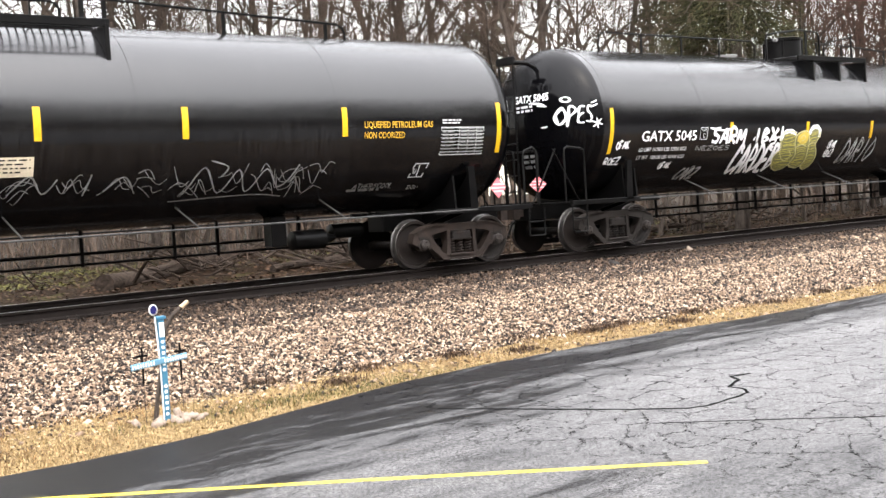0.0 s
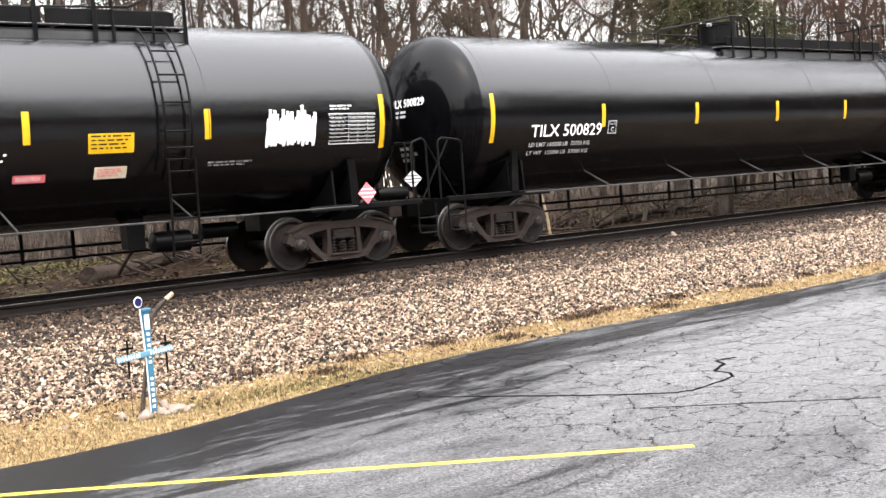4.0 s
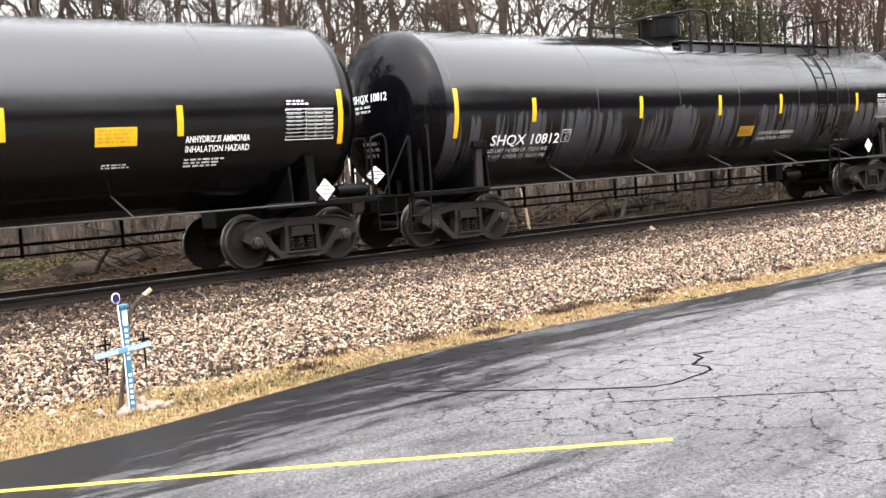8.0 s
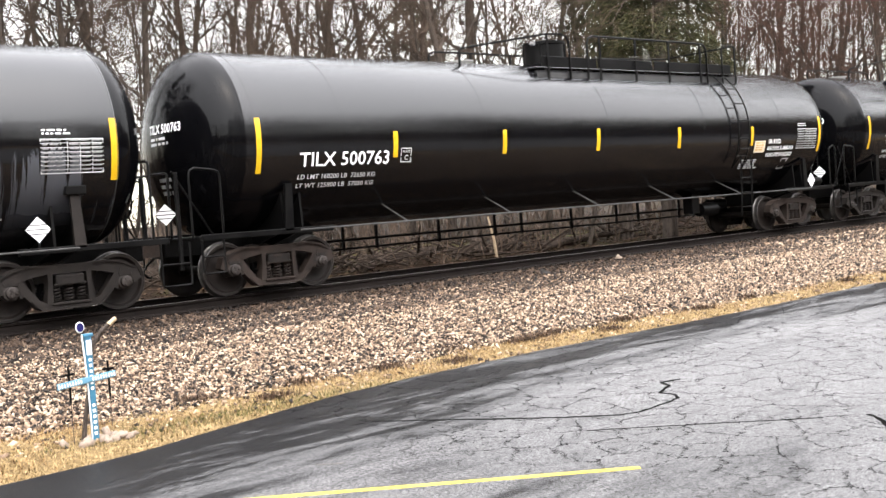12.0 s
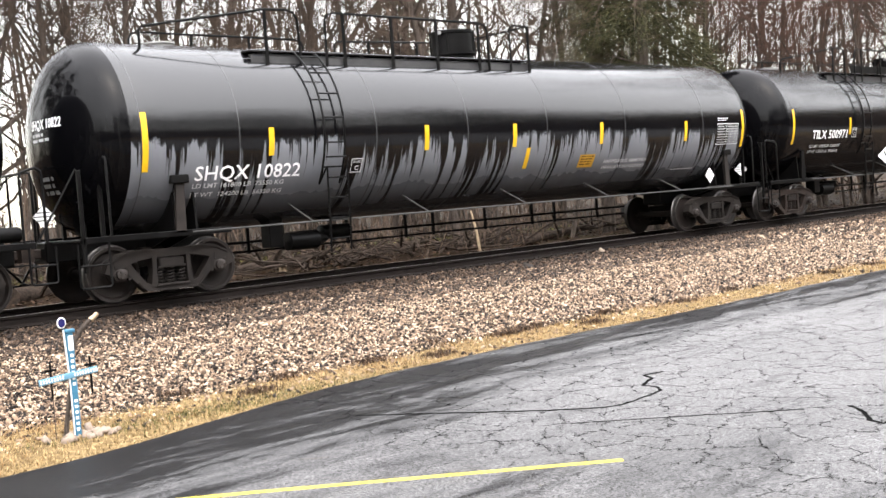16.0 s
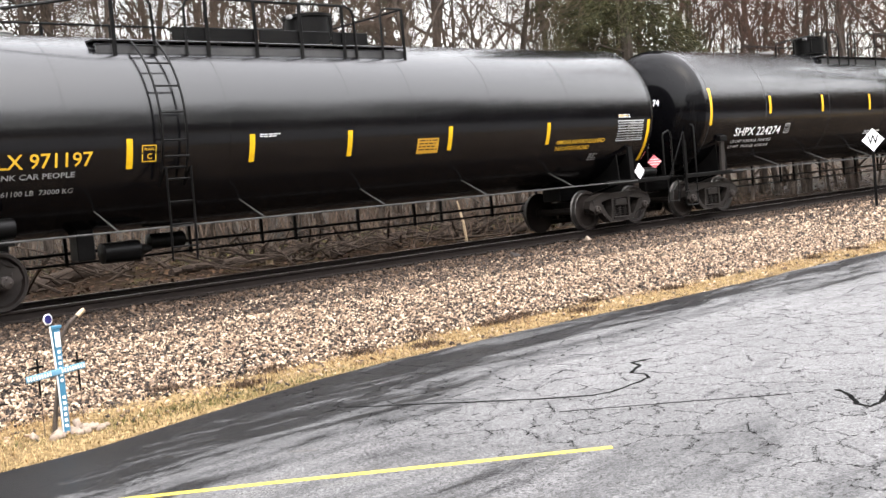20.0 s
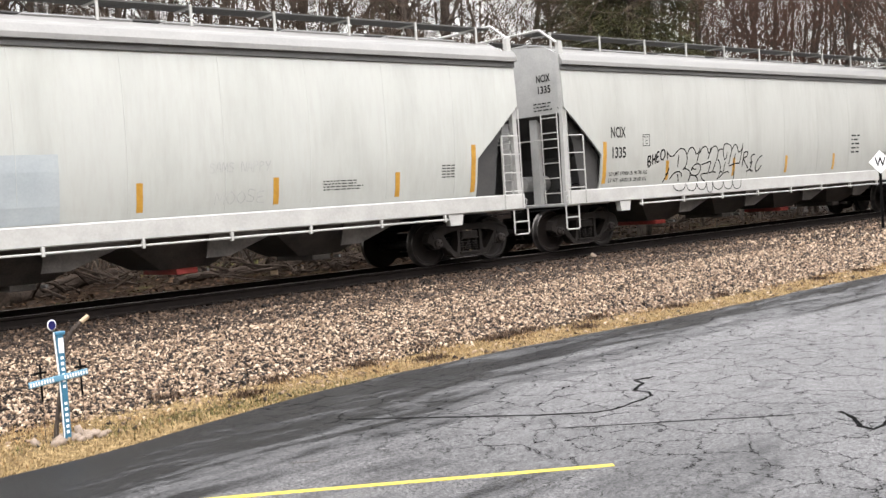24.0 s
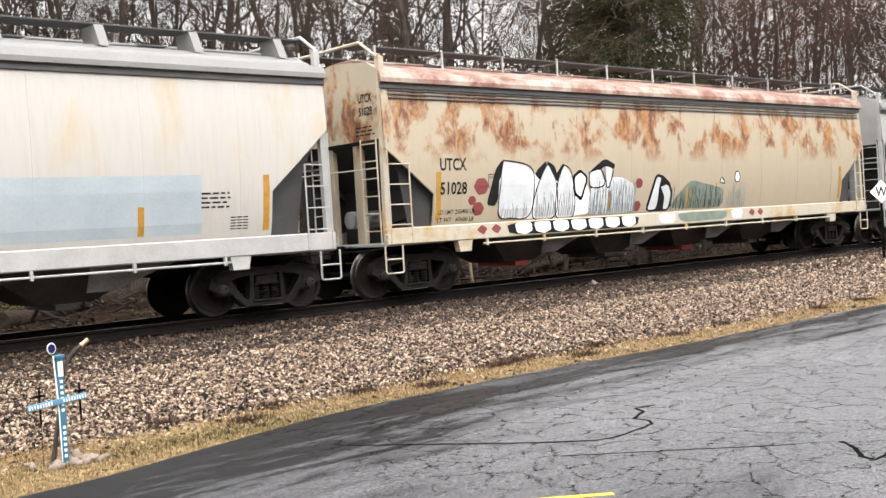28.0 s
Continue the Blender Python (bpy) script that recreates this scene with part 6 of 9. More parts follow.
def data_panel(car, u0, u1, z0, z1, seed, pen=None):
    """Ruled table of small figures with a heading over it."""
    pen = pen or M_OLDWHITE
    a, b = over_curve(z0), over_curve(z1)
    outline(car, u0, u1, a, b, 0.016, pen, name="data_panel")
    rows = 8
    for r in range(1, rows):
        zz = a + (b - a) * r / rows
        g = Mesh()
        g.add([on_tank(u0, zz - 0.004, 0.005), on_tank(u1, zz - 0.004, 0.005), on_tank(u1, zz + 0.004, 0.005), on_tank(u0, zz + 0.004, 0.005)], [(0, 1, 2, 3)])
        part("data_panel_rule", g, pen, car)
    for k in (0.42, 0.62, 0.82):
        uu = u0 + (u1 - u0) * k
        n, g = 6, Mesh()
        for q in range(n):
            p, t = a + (b - a) * q / n, a + (b - a) * (q + 1) / n
            g.add([on_tank(uu - 0.004, p, 0.0052), on_tank(uu + 0.004, p, 0.0052), on_tank(uu + 0.004, t, 0.0052), on_tank(uu - 0.004, t, 0.0052)], [(0, 1, 2, 3)])
        part("data_panel_rule", g, pen, car)
    bars(car, u0 + 0.03, a + 0.01, (u1 - u0) * 0.36, b - a - 0.02, 8, M_FAINT, seed=seed, name="data_panel_print", out=0.006, gap=0.6)
    bars(car, u0 + (u1 - u0) * 0.45, a + 0.01, (u1 - u0) * 0.55, b - a - 0.02, 8, M_FAINT, seed=seed + 1, name="data_panel_print", cols=3, out=0.006, gap=0.6)
    bars(car, u0 + 0.03, b + 0.04, 0.46, 0.10, 2, pen, seed=seed + 2)


def hazard_text(car, lines, zs, u, width, ink, size=0.11):
    """Warning lines, each with the height of its foot."""
    longest = max(len(q) for q in lines)
    for l, z in zip(lines, zs):
        writing(car, l, u, over_curve(z), size, ink, on_tank, width * min(1.0, 0.06 + len(l) / longest), 0.016)


def notice(car, u, z, w, h, material, ink, seed=2):
    decal(car, "notice", u, u + w, over_curve(z), over_curve(z) + h, material, label="small notice sheet")
    bars(car, u + 0.04, over_curve(z) + 0.03, w - 0.08, h - 0.06, 4, ink, seed=seed, out=0.008)


def end_placards(car, L, R, material, style="plain"):
    placard(car, L - 1.30, 1.46, -0.75, material, 0.25, "", -0.75)
    part("placard_holder", Mesh().box((L - 1.30, -0.735, 1.05), (L - 1.27, -0.715, 1.46), 0.005), M_BLACK, car)
    u, y = (R - 0.40, -1.49) if style == "plain" else (R - 1.2, -1.32)
    placard(car, u, 1.26 if style == "plain" else 1.36, y, material, 0.27)
    part("placard_holder", Mesh().box((u - 0.02, y + 0.008, 1.05), (u + 0.02, y + 0.03, 1.4), 0.005), M_BLACK, car)

# ---- the cars, from the first to pass to the last ----
BLACK_CAR = "glossy black tank car with yellow strips and white lettering"
RUN_CAR = "black tank car, lower side dusty grey with black wet runs"

GRAF = {
    "c": [(0.9, 0.85), (0.4, 1.0), (0.05, 0.5), (0.35, 0.0), (0.9, 0.2)], "a": [(0.0, 0.0), (0.5, 1.0), (0.9, 0.0), (0.7, 0.35), (0.2, 0.4)], "r": [(0.1, 0.0), (0.1, 1.0), (0.7, 0.9), (0.7, 0.55), (0.15, 0.5), (0.85, 0.0)],
    "d": [(0.1, 0.0), (0.1, 1.0), (0.75, 0.8), (0.8, 0.3), (0.1, 0.0)], "o": [(0.5, 1.0), (0.05, 0.5), (0.5, 0.0), (0.95, 0.5), (0.5, 1.0)], "e": [(0.85, 1.0), (0.15, 0.95), (0.1, 0.5), (0.65, 0.55), (0.1, 0.45), (0.15, 0.05), (0.9, 0.0)],
    "s": [(0.85, 0.9), (0.3, 1.0), (0.15, 0.7), (0.75, 0.4), (0.65, 0.05), (0.05, 0.1)], "h": [(0.1, 1.0), (0.1, 0.0), (0.1, 0.5), (0.8, 0.5), (0.8, 1.0), (0.8, 0.0)], "l": [(0.15, 1.0), (0.1, 0.05), (0.8, 0.0)], "t": [(0.45, 0.0), (0.45, 0.95), (0.0, 1.0), (0.95, 0.95)],
    "m": [(0.0, 0.0), (0.1, 1.0), (0.45, 0.3), (0.8, 1.0), (0.95, 0.0)], "i": [(0.4, 1.0), (0.45, 0.0)], "u": [(0.05, 1.0), (0.1, 0.2), (0.45, 0.0), (0.8, 0.25), (0.8, 1.0), (0.85, 0.0)], "q": [(0.9, 0.1), (0.5, 0.0), (0.05, 0.5), (0.45, 1.0), (0.85, 0.75), (0.8, 0.2), (0.4, 0.3)], "b": [(0.1, 0.0), (0.1, 1.0), (0.7, 0.85), (0.2, 0.5), (0.8, 0.3), (0.1, 0.0)], "y": [(0.0, 1.0), (0.45, 0.5), (0.9, 1.0), (0.3, 0.0)], "n": [(0.1, 0.0), (0.1, 1.0), (0.8, 0.0), (0.85, 1.0)], "z": [(0.0, 0.95), (0.9, 1.0), (0.05, 0.05), (0.95, 0.0)], "v": [(0.0, 1.0), (0.4, 0.0), (0.9, 1.0)], "x": [(0.0, 1.0), (0.45, 0.5), (0.9, 0.0), (0.5, 0.5), (0.05, 0.0), (0.9, 0.95)], "k": [(0.1, 1.0), (0.1, 0.0), (0.15, 0.5), (0.85, 1.0), (0.3, 0.55), (0.9, 0.0)], "f": [(0.1, 0.0), (0.1, 1.0), (0.85, 1.0), (0.1, 0.95), (0.1, 0.5), (0.65, 0.5)], "p": [(0.1, -0.1), (0.1, 1.0), (0.8, 0.8), (0.15, 0.45)],
}


def tag_strokes(word, u, z, h, w, slant=0.15, seed=1, place_curve=True):
    """Hand-drawn letters as loose lines; '.' leaves a gap."""
    rng = random.Random(seed)
    out = []
    for k, ch in enumerate(word):
        if ch in GRAF:
            base = rng.uniform(-0.06, 0.06) * h
            out.append([(u + (k + x * 0.92) * w + slant * y * h, (over_curve(z) if place_curve else z) + base + y * h * rng.uniform(0.92, 1.08)) for x, y in GRAF[ch]])
    return out


c, L, R, m = tank_car("glossy black tank car with yellow lettering and pale scrawls", -128.6, -111.3, (-125.6, -122.6, -119.9, -117.66, -114.77), (-122.9, -118.62), -120.9, None, "gusset", 1, M_TANK_DIRTY, (-125.2, -121.8, -118.4, -114.9), 2.93, 0.49, 3.03, True)
hazard_text(c, ("LIQUEFIED PETROLEUM GAS", "NON ODORIZED"), (2.58, 2.40), -114.38 - m, 1.47, M_YTEXT, 0.11)
data_panel(c, -112.72 - m, -111.72 - m, 2.08, 2.58, 4)
outline(c, -113.29 - m, -112.98 - m, 1.62, 1.92, 0.02, M_OLDWHITE, slant=0.28)
decal(c, "stencil_bar", -113.11 - m, -113.09 - m, over_curve(1.72), over_curve(1.92), M_OLDWHITE)
bars(c, -113.22 - m, over_curve(1.76), 0.09, 0.12, 3, M_OLDWHITE, seed=31)
bars(c, -113.21 - m, over_curve(1.49), 0.26, 0.12, 3, M_FAINT, seed=14)
brush_strokes(c, tag_strokes("atherscool", -114.40 - m, 1.55, 0.11, 0.085, 0.15, 8), 0.014, M_FAINT, label="thin pale sprayed word")
bars(c, -114.5 - m, over_curve(1.48), 0.85, 0.10, 1, M_FAINT, seed=12)
notice(c, -120.85 - m, 1.95, 0.9, 0.3, M_CREAM, M_INK)
placard(c, R - 0.12, 1.43, -1.56, M_PINK, 0.27, "red diamond placard")
SCRAWL_A = [[(-120.3, 1.7), (-120.0, 1.95), (-119.8, 1.7), (-119.6, 1.9)], [(-119.2, 1.65), (-119.1, 1.95)], [(-118.9, 1.7), (-118.6, 1.9), (-118.4, 1.65)], [(-117.6, 1.6), (-117.3, 2.0), (-117.0, 1.6), (-116.7, 1.95), (-116.5, 1.6), (-116.2, 1.95), (-115.9, 1.65), (-115.6, 2.0)], [(-117.2, 2.1), (-116.9, 2.0), (-117.0, 1.85)], [(-117.8, 1.5), (-116.4, 1.55), (-115.8, 1.5)]]
brush_strokes(c, [[(u - m, over_curve(z)) for u, z in s] for s in SCRAWL_A], 0.025, M_FAINT, label="thin pale scrawled graffiti")
r6 = random.Random(23)
for u0, u1, n in ((-120.5, -118.2, 16), (-117.9, -115.3, 22)):
    lines = []
    for k in range(n):
        u, z = r6.uniform(u0, u1) - m, r6.uniform(1.6, 1.95)
        lines.append([(u + 0.12 * q + r6.uniform(-0.04, 0.04), over_curve(z + r6.uniform(-0.16, 0.16))) for q in range(r6.randint(3, 5))])
    brush_strokes(c, lines, 0.013, M_FAINT, label="thin pale scrawled graffiti")

c, L, R, m = tank_car("black tank car covered with white and gold graffiti", -108.37, -91.87, (-104.45, -101.55, -98.78, -96.26, -94.47), (-101.2, -98.45), -100.35, None, "gusset", 0, M_TANK_DIRTY, (-105.5, -102.3, -98.8, -95.4), 2.62, 0.43, 2.93, True)
common_marks(c, L, R, M_WHITE, "GATX 5045", -107.41 - m, 1.77, 2.24, 0.22, 11, -105.52 - m, ("LD LMT 162900 LBS 73900 KGS", "LT WT  100100 LBS 45400 KGS"), (2.03, 1.87), (1.05, 0.2, 2.06, 2.63), 3.19)
notice(c, -94.33 - m, 2.11, 0.6, 0.33, M_YELLOW, M_ORANGE)
hazard_text(c, ("NON-ODORIZED", "LIQUEFIED PETROLEUM GAS"), (1.96, 1.84), -94.85 - m, 1.56, M_OLDWHITE, 0.09)
writing(c, "FRA AIP", -93.54 - m, over_curve(2.39), 0.10, M_WHITE, on_tank, 0.46)
decal(c, "stencil_bar", -97.85 - m, -97.5 - m, over_curve(2.925), over_curve(2.95), M_OLDWHITE)
decal(c, "stencil_bar", -97.85 - m, -97.5 - m, over_curve(2.87), over_curve(2.895), M_OLDWHITE)
M_SPRAYWHITE = mat("white_spray_paint", (0.55, 0.55, 0.55), (0.75, 0.75, 0.75), (0.6, 0.75), 12, 60, 0.0)
M_SPRAYGREY = mat("thin_grey_spray_paint", (0.16, 0.16, 0.16), (0.34, 0.34, 0.34), (0.6, 0.75), 12, 60, 0.0)
M_SPRAYGOLD = mat("gold_spray_paint", (0.30, 0.27, 0.05), (0.55, 0.48, 0.10), (0.5, 0.7), 14, 60, 0.0)
M_SPRAYAMBER = mat("amber_spray_paint", (0.40, 0.28, 0.03), (0.62, 0.47, 0.09), (0.5, 0.7), 14, 60, 0.0)
M_SPRAYOLIVE = mat("olive_spray_paint", (0.075, 0.075, 0.028), (0.20, 0.19, 0.075), (0.5, 0.7), 14, 60, 0.0)
M_SPRAYCREAM = mat("cream_spray_paint", (0.40, 0.37, 0.16), (0.55, 0.5, 0.26), (0.5, 0.7), 14, 60, 0.0)
M_SPRAYTEAL = mat("teal_spray_paint", (0.03, 0.10, 0.10), (0.08, 0.18, 0.17), (0.6, 0.75), 12, 60, 0.0)
M_SPRAYRED = mat("red_spray_paint", (0.13, 0.02, 0.02), (0.22, 0.05, 0.045), (0.6, 0.75), 12, 60, 0.0)
def sprayed(car, word, u0, u1, z0, z1, wid, material, slant=0.2, seed=1, passes=1, label="white sprayed letters"):
    """A word sprayed between two places along the car and two heights, gone over several times."""
    a, b = over_curve(z0), over_curve(z1)
    for k in range(passes):
        r = random.Random(seed + k)
        lines = [[(u + r.uniform(-1, 1) * 0.03 * (k > 0), z + r.uniform(-1, 1) * 0.03 * (k > 0)) for u, z in line] for line in tag_strokes(word, u0 - m, z0, b - a, (u1 - u0) / len(word), slant, seed + k)]
        brush_strokes(car, lines, wid, material, label=label, out=0.006 + 0.001 * k)


sprayed(c, "sarm.ibxi", -105.11, -102.4, 2.16, 2.47, 0.075, M_SPRAYWHITE, 0.15, 2, 1, "jagged white sprayed letters")
brush_strokes(c, [[(u - m, over_curve(z)) for u, z in q] for q in (((-105.2, 2.5), (-104.7, 2.44), (-104.3, 2.52)), ((-103.6, 2.2), (-103.55, 2.28)), ((-102.9, 2.2), (-102.55, 2.28), (-102.35, 2.2), (-102.5, 1.75), (-102.6, 1.6)))], 0.045, M_SPRAYWHITE, label="jagged white sprayed letters")
sprayed(c, "cardeb", -104.15, -102.5, 1.50, 2.06, 0.06, M_SPRAYWHITE, 0.1, 4, 3, "thick white sprayed letters")
sprayed(c, "dario", -99.9, -98.5, 1.62, 2.15, 0.022, M_SPRAYGREY, 0.25, 6, 3, "thin grey sprayed letters")
sprayed(c, "ofak", -100.56, -100.21, 1.96, 2.13, 0.026, M_SPRAYWHITE, 0.05, 8)
sprayed(c, "rdez", -100.58, -100.22, 1.77, 1.92, 0.026, M_SPRAYWHITE, 0.05, 9)
sprayed(c, "ofak", -108.13, -107.73, 2.09, 2.24, 0.03, M_SPRAYWHITE, 0.05, 8)
sprayed(c, "roez", -108.36, -107.9, 1.79, 1.92, 0.03, M_SPRAYWHITE, 0.05, 9)
sprayed(c, "ofak", -106.6, -106.22, 1.66, 1.78, 0.026, M_SPRAYWHITE, 0.05, 8)
sprayed(c, "carz", -105.85, -105.2, 1.42, 1.64, 0.024, M_SPRAYGREY, 0.3, 10, 3, "pale grey sprayed tag")
sprayed(c, "nezoes", -105.6, -104.4, 2.02, 2.11, 0.014, M_SPRAYGREY, 0.2, 12, 1, "faint grey scrawl")
sprayed(c, "omeas", -97.88, -97.03, 1.97, 2.11, 0.022, M_SPRAYWHITE, 0.2, 13, 2, "small white sprayed word")
sprayed(c, "halt", -97.06, -96.59, 1.65, 1.81, 0.026, M_SPRAYWHITE, 0.15, 14)
sprayed(c, "ib", -97.0, -96.83, 1.45, 1.58, 0.018, M_SPRAYWHITE, 0.2, 15)
sprayed(c, "bladz", -96.13, -95.55, 1.99, 2.22, 0.03, M_SPRAYGOLD, 0.25, 16, 2, "small yellow sprayed word")
sprayed(c, "sbi", -96.24, -95.41, 1.69, 1.93, 0.035, M_SPRAYTEAL, 0.1, 17, 1, "dull teal sprayed letters")


def blob(parent, cx, cz, rx, rz, material, out, place=on_tank, name="graffiti"):
    g = Mesh()
    n, k = 28, 4
    g.v.append(place(cx, cz, out))
    for j in range(1, k + 1):
        for i in range(n):
            a = 2 * math.pi * i / n
            w = (1 + 0.06 * math.sin(3 * a + cx)) * j / k
            g.v.append(place(cx + rx * w * math.cos(a), cz + rz * w * math.sin(a), out))
    g.f = [(0, 1 + i, 1 + (i + 1) % n) for i in range(n)]
    for j in range(k - 1):
        g.f += [(1 + j * n + i, 1 + (j + 1) * n + i, 1 + (j + 1) * n + (i + 1) % n, 1 + j * n + (i + 1) % n) for i in range(n)]
    g.s = [0] * len(g.f)
    return part(name, g, material, parent)


def bubble(parent, ring, fill, rim, wid, out, shine=None, label="gold and olive sprayed bubble letter"):
    """A rounded sprayed letter: filled outline through a few points, edged by a line."""
    p, n = [Vector(q) for q in ring], len(ring)
    edge = []
    for i in range(n):
        a, b, c2, d = p[i - 1], p[i], p[(i + 1) % n], p[(i + 2) % n]
        for k in range(4):
            t = k / 4
            edge.append(0.5 * (2 * b + (c2 - a) * t + (2 * a - 5 * b + 4 * c2 - d) * t * t + (3 * b - a - 3 * c2 + d) * t ** 3))
    mid, g, q = sum(edge, Vector((0, 0))) / len(edge), Mesh(), len(edge)
    g.v.append(on_tank(mid.x, mid.y, out))
    for j in (0.25, 0.5, 0.75, 1.0):
        g.v += [on_tank(mid.x + (e.x - mid.x) * j, mid.y + (e.y - mid.y) * j, out) for e in edge]
    g.f = [(0, 1 + i, 1 + (i + 1) % q) for i in range(q)]
    for j in range(3):
        g.f += [(1 + j * q + i, 1 + (j + 1) * q + i, 1 + (j + 1) * q + (i + 1) % q, 1 + j * q + (i + 1) % q) for i in range(q)]
    g.s = [0] * len(g.f)
    part("graffiti", g, fill, parent, label)
    brush_strokes(parent, [[tuple(e) for e in edge[::2]] + [tuple(edge[0])]], wid, rim, out=out + 0.0015)
    if shine:
        brush_strokes(parent, [[tuple(p[i]) for i in shine]], wid * 3.2, M_SPRAYWHITE, out=out + 0.001)
    rr = random.Random(n)
    lo, hi = min(e.y for e in edge), max(e.y for e in edge)
    lines = []
    for k in range(15):
        y = lo + (hi - lo) * (k + 1) / 17
        row = sorted(e.x for e in edge if abs(e.y - y) < 0.07)
        if len(row) > 1:
            a, b = row[0] + 0.05, row[-1] - 0.05
            lines.append([(a + (b - a) * f + rr.uniform(-0.02, 0.02), y + 0.06 * (f - 0.5) + rr.uniform(-0.03, 0.03)) for f in (rr.uniform(0, 0.2), 0.5, rr.uniform(0.8, 1.0))])
    brush_strokes(parent, lines, 0.018, M_SPRAYGOLD, out=out + 0.0008, label="gold scribble inside the bubble")


def lifted(ring):
    return [(u - m, over_curve(z)) for u, z in ring]


bubble(c, lifted(((-101.45, 2.31), (-101.39, 2.44), (-101.21, 2.50), (-101.05, 2.42), (-101.03, 2.24), (-101.11, 2.08), (-100.96, 1.90), (-100.88, 1.74), (-100.89, 1.57), (-101.02, 1.49), (-101.22, 1.54), (-101.34, 1.72), (-101.33, 1.87), (-101.47, 2.07))), M_SPRAYOLIVE, M_SPRAYCREAM, 0.03, 0.006, (0, 1, 2, 3, 4))
bubble(c, lifted(((-102.45, 1.98), (-102.56, 2.19), (-102.46, 2.36), (-102.23, 2.40), (-101.99, 2.33), (-101.89, 2.08), (-101.76, 1.88), (-101.78, 1.67), (-101.95, 1.54), (-102.20, 1.50), (-102.48, 1.60), (-102.62, 1.83))), M_SPRAYOLIVE, M_SPRAYCREAM, 0.03, 0.009, (1, 2, 3, 4))
bubble(c, lifted(((-101.98, 2.27), (-101.82, 2.37), (-101.56, 2.39), (-101.43, 2.23), (-101.37, 1.99), (-101.28, 1.79), (-101.27, 1.64), (-101.42, 1.54), (-101.69, 1.57), (-101.84, 1.65), (-101.79, 1.84), (-101.95, 2.08))), M_SPRAYOLIVE, M_SPRAYCREAM, 0.03, 0.012)
blob(c, -101.68 - m, over_curve(2.23), 0.22, 0.15, M_SPRAYAMBER, 0.0135)
brush_strokes(c, [lifted(q) for q in (((-102.5, 1.96), (-102.3, 1.78), (-102.1, 1.72), (-101.98, 1.84), (-102.12, 1.96)), ((-101.8, 2.22), (-101.68, 2.30), (-101.58, 2.22), (-101.7, 2.16)), ((-101.9, 2.02), (-101.65, 2.08), (-101.45, 2.02)), ((-101.42, 2.05), (-101.25, 2.12), (-101.12, 2.08)))], 0.024, M_SPRAYCREAM, out=0.0145)


def head_tag(car, L):
    """Sprayed tag that runs over the edge of the rounded end; places along the car and heights."""
    def place(u, z, out):
        k = max(L - 0.18 - u, 0.0) / 0.80
        return (u - out * k, -math.sqrt(max((R_TANK + out) ** 2 * (1 - min(k, 0.98) ** 2) - (z - Z_TANK) ** 2, 0.04)), z)
    brush_strokes(car, tag_strokes("opes", L - 0.87, 2.65, 0.35, 0.112, 0.10, 12, False), 0.03, M_SPRAYWHITE, place, label="white sprayed tag on the rounded end")
    halo = [(L - 0.73 + 0.045 * math.cos(k * math.pi / 6), 3.155 + 0.05 * math.sin(k * math.pi / 6)) for k in range(13)]
    brush_strokes(car, [halo, [(L - 0.42, 3.05), (L - 0.30, 3.10)], [(L - 0.41, 2.98), (L - 0.30, 3.03)], [(L - 0.42, 2.56), (L - 0.25, 2.72)], [(L - 0.45, 2.68), (L - 0.22, 2.60)], [(L - 0.35, 2.75), (L - 0.32, 2.53)], [(L - 0.94, 3.17), (L - 0.90, 3.09)], [(L - 0.925, 3.10), (L - 0.89, 3.05)], [(L - 0.93, 2.62), (L - 0.90, 2.64)]], 0.026, M_SPRAYWHITE, place, label="white sprayed marks round the tag")


head_tag(c, L)
# ladder up the rounded end, with a plate and an arm at its head
for y in (-0.23, 0.21):
    part("end_ladder_rail", Mesh().box((-109.72 - m, y, 1.05), (-109.68 - m, y + 0.03, 4.08), 0.006), M_BLACK, c)
rung = Mesh().tube([(0, -0.22, 0), (0, 0.23, 0)], 0.013, 6).data("end_ladder_rung", M_BLACK)
for k in range(9):
    part("end_ladder_rung", rung, None, c, at=(-109.70 - m, 0, 1.34 + 0.33 * k))
part("ladder_head_plate", Mesh().box((-109.74 - m, -0.26, 3.98), (-109.66 - m, 0.28, 4.14), 0.01), M_BLACK, c)
part("ladder_arm", Mesh().tube([(-109.70 - m, 0.0, 4.05), (-109.25 - m, -0.15, 4.02), (-108.95 - m, -0.2, 3.86)], 0.05, 8), M_BLACK, c)
end_placards(c, L, R, M_PINK)

c, L, R, m = tank_car("glossy black tank car with white lettering and scrawled tags", -89.12, -71.64, (-85.85, -83.16, -80.33, -77.83, -75.03), (-81.2, -75.0), -80.4, -75.38, "plain", 1, None, (-86.4, -81.9, -78.3, -75.0), 2.755, 0.47)
common_marks(c, L, R, M_WHITE, "TILX 309355", -88.01 - m, 2.02, 2.20, 0.235, 21, -85.75 - m, ("LD LMT 163100 LB  74000 KG", "LT WT   99900 LB  45300 KG"), (1.96, 1.81))
notice(c, -76.94 - m, 2.13, 0.70, 0.30, M_YELLOW, M_INK)
notice(c, -76.83 - m, 1.76, 0.50, 0.20, M_CREAM, M_PINK, 5)
notice(c, -78.01 - m, 1.755, 0.46, 0.13, M_PINK, M_WHITE, 6)
bars(c, -75.0 - m, over_curve(1.85), 0.9, 0.10, 2, M_FAINT, seed=17)
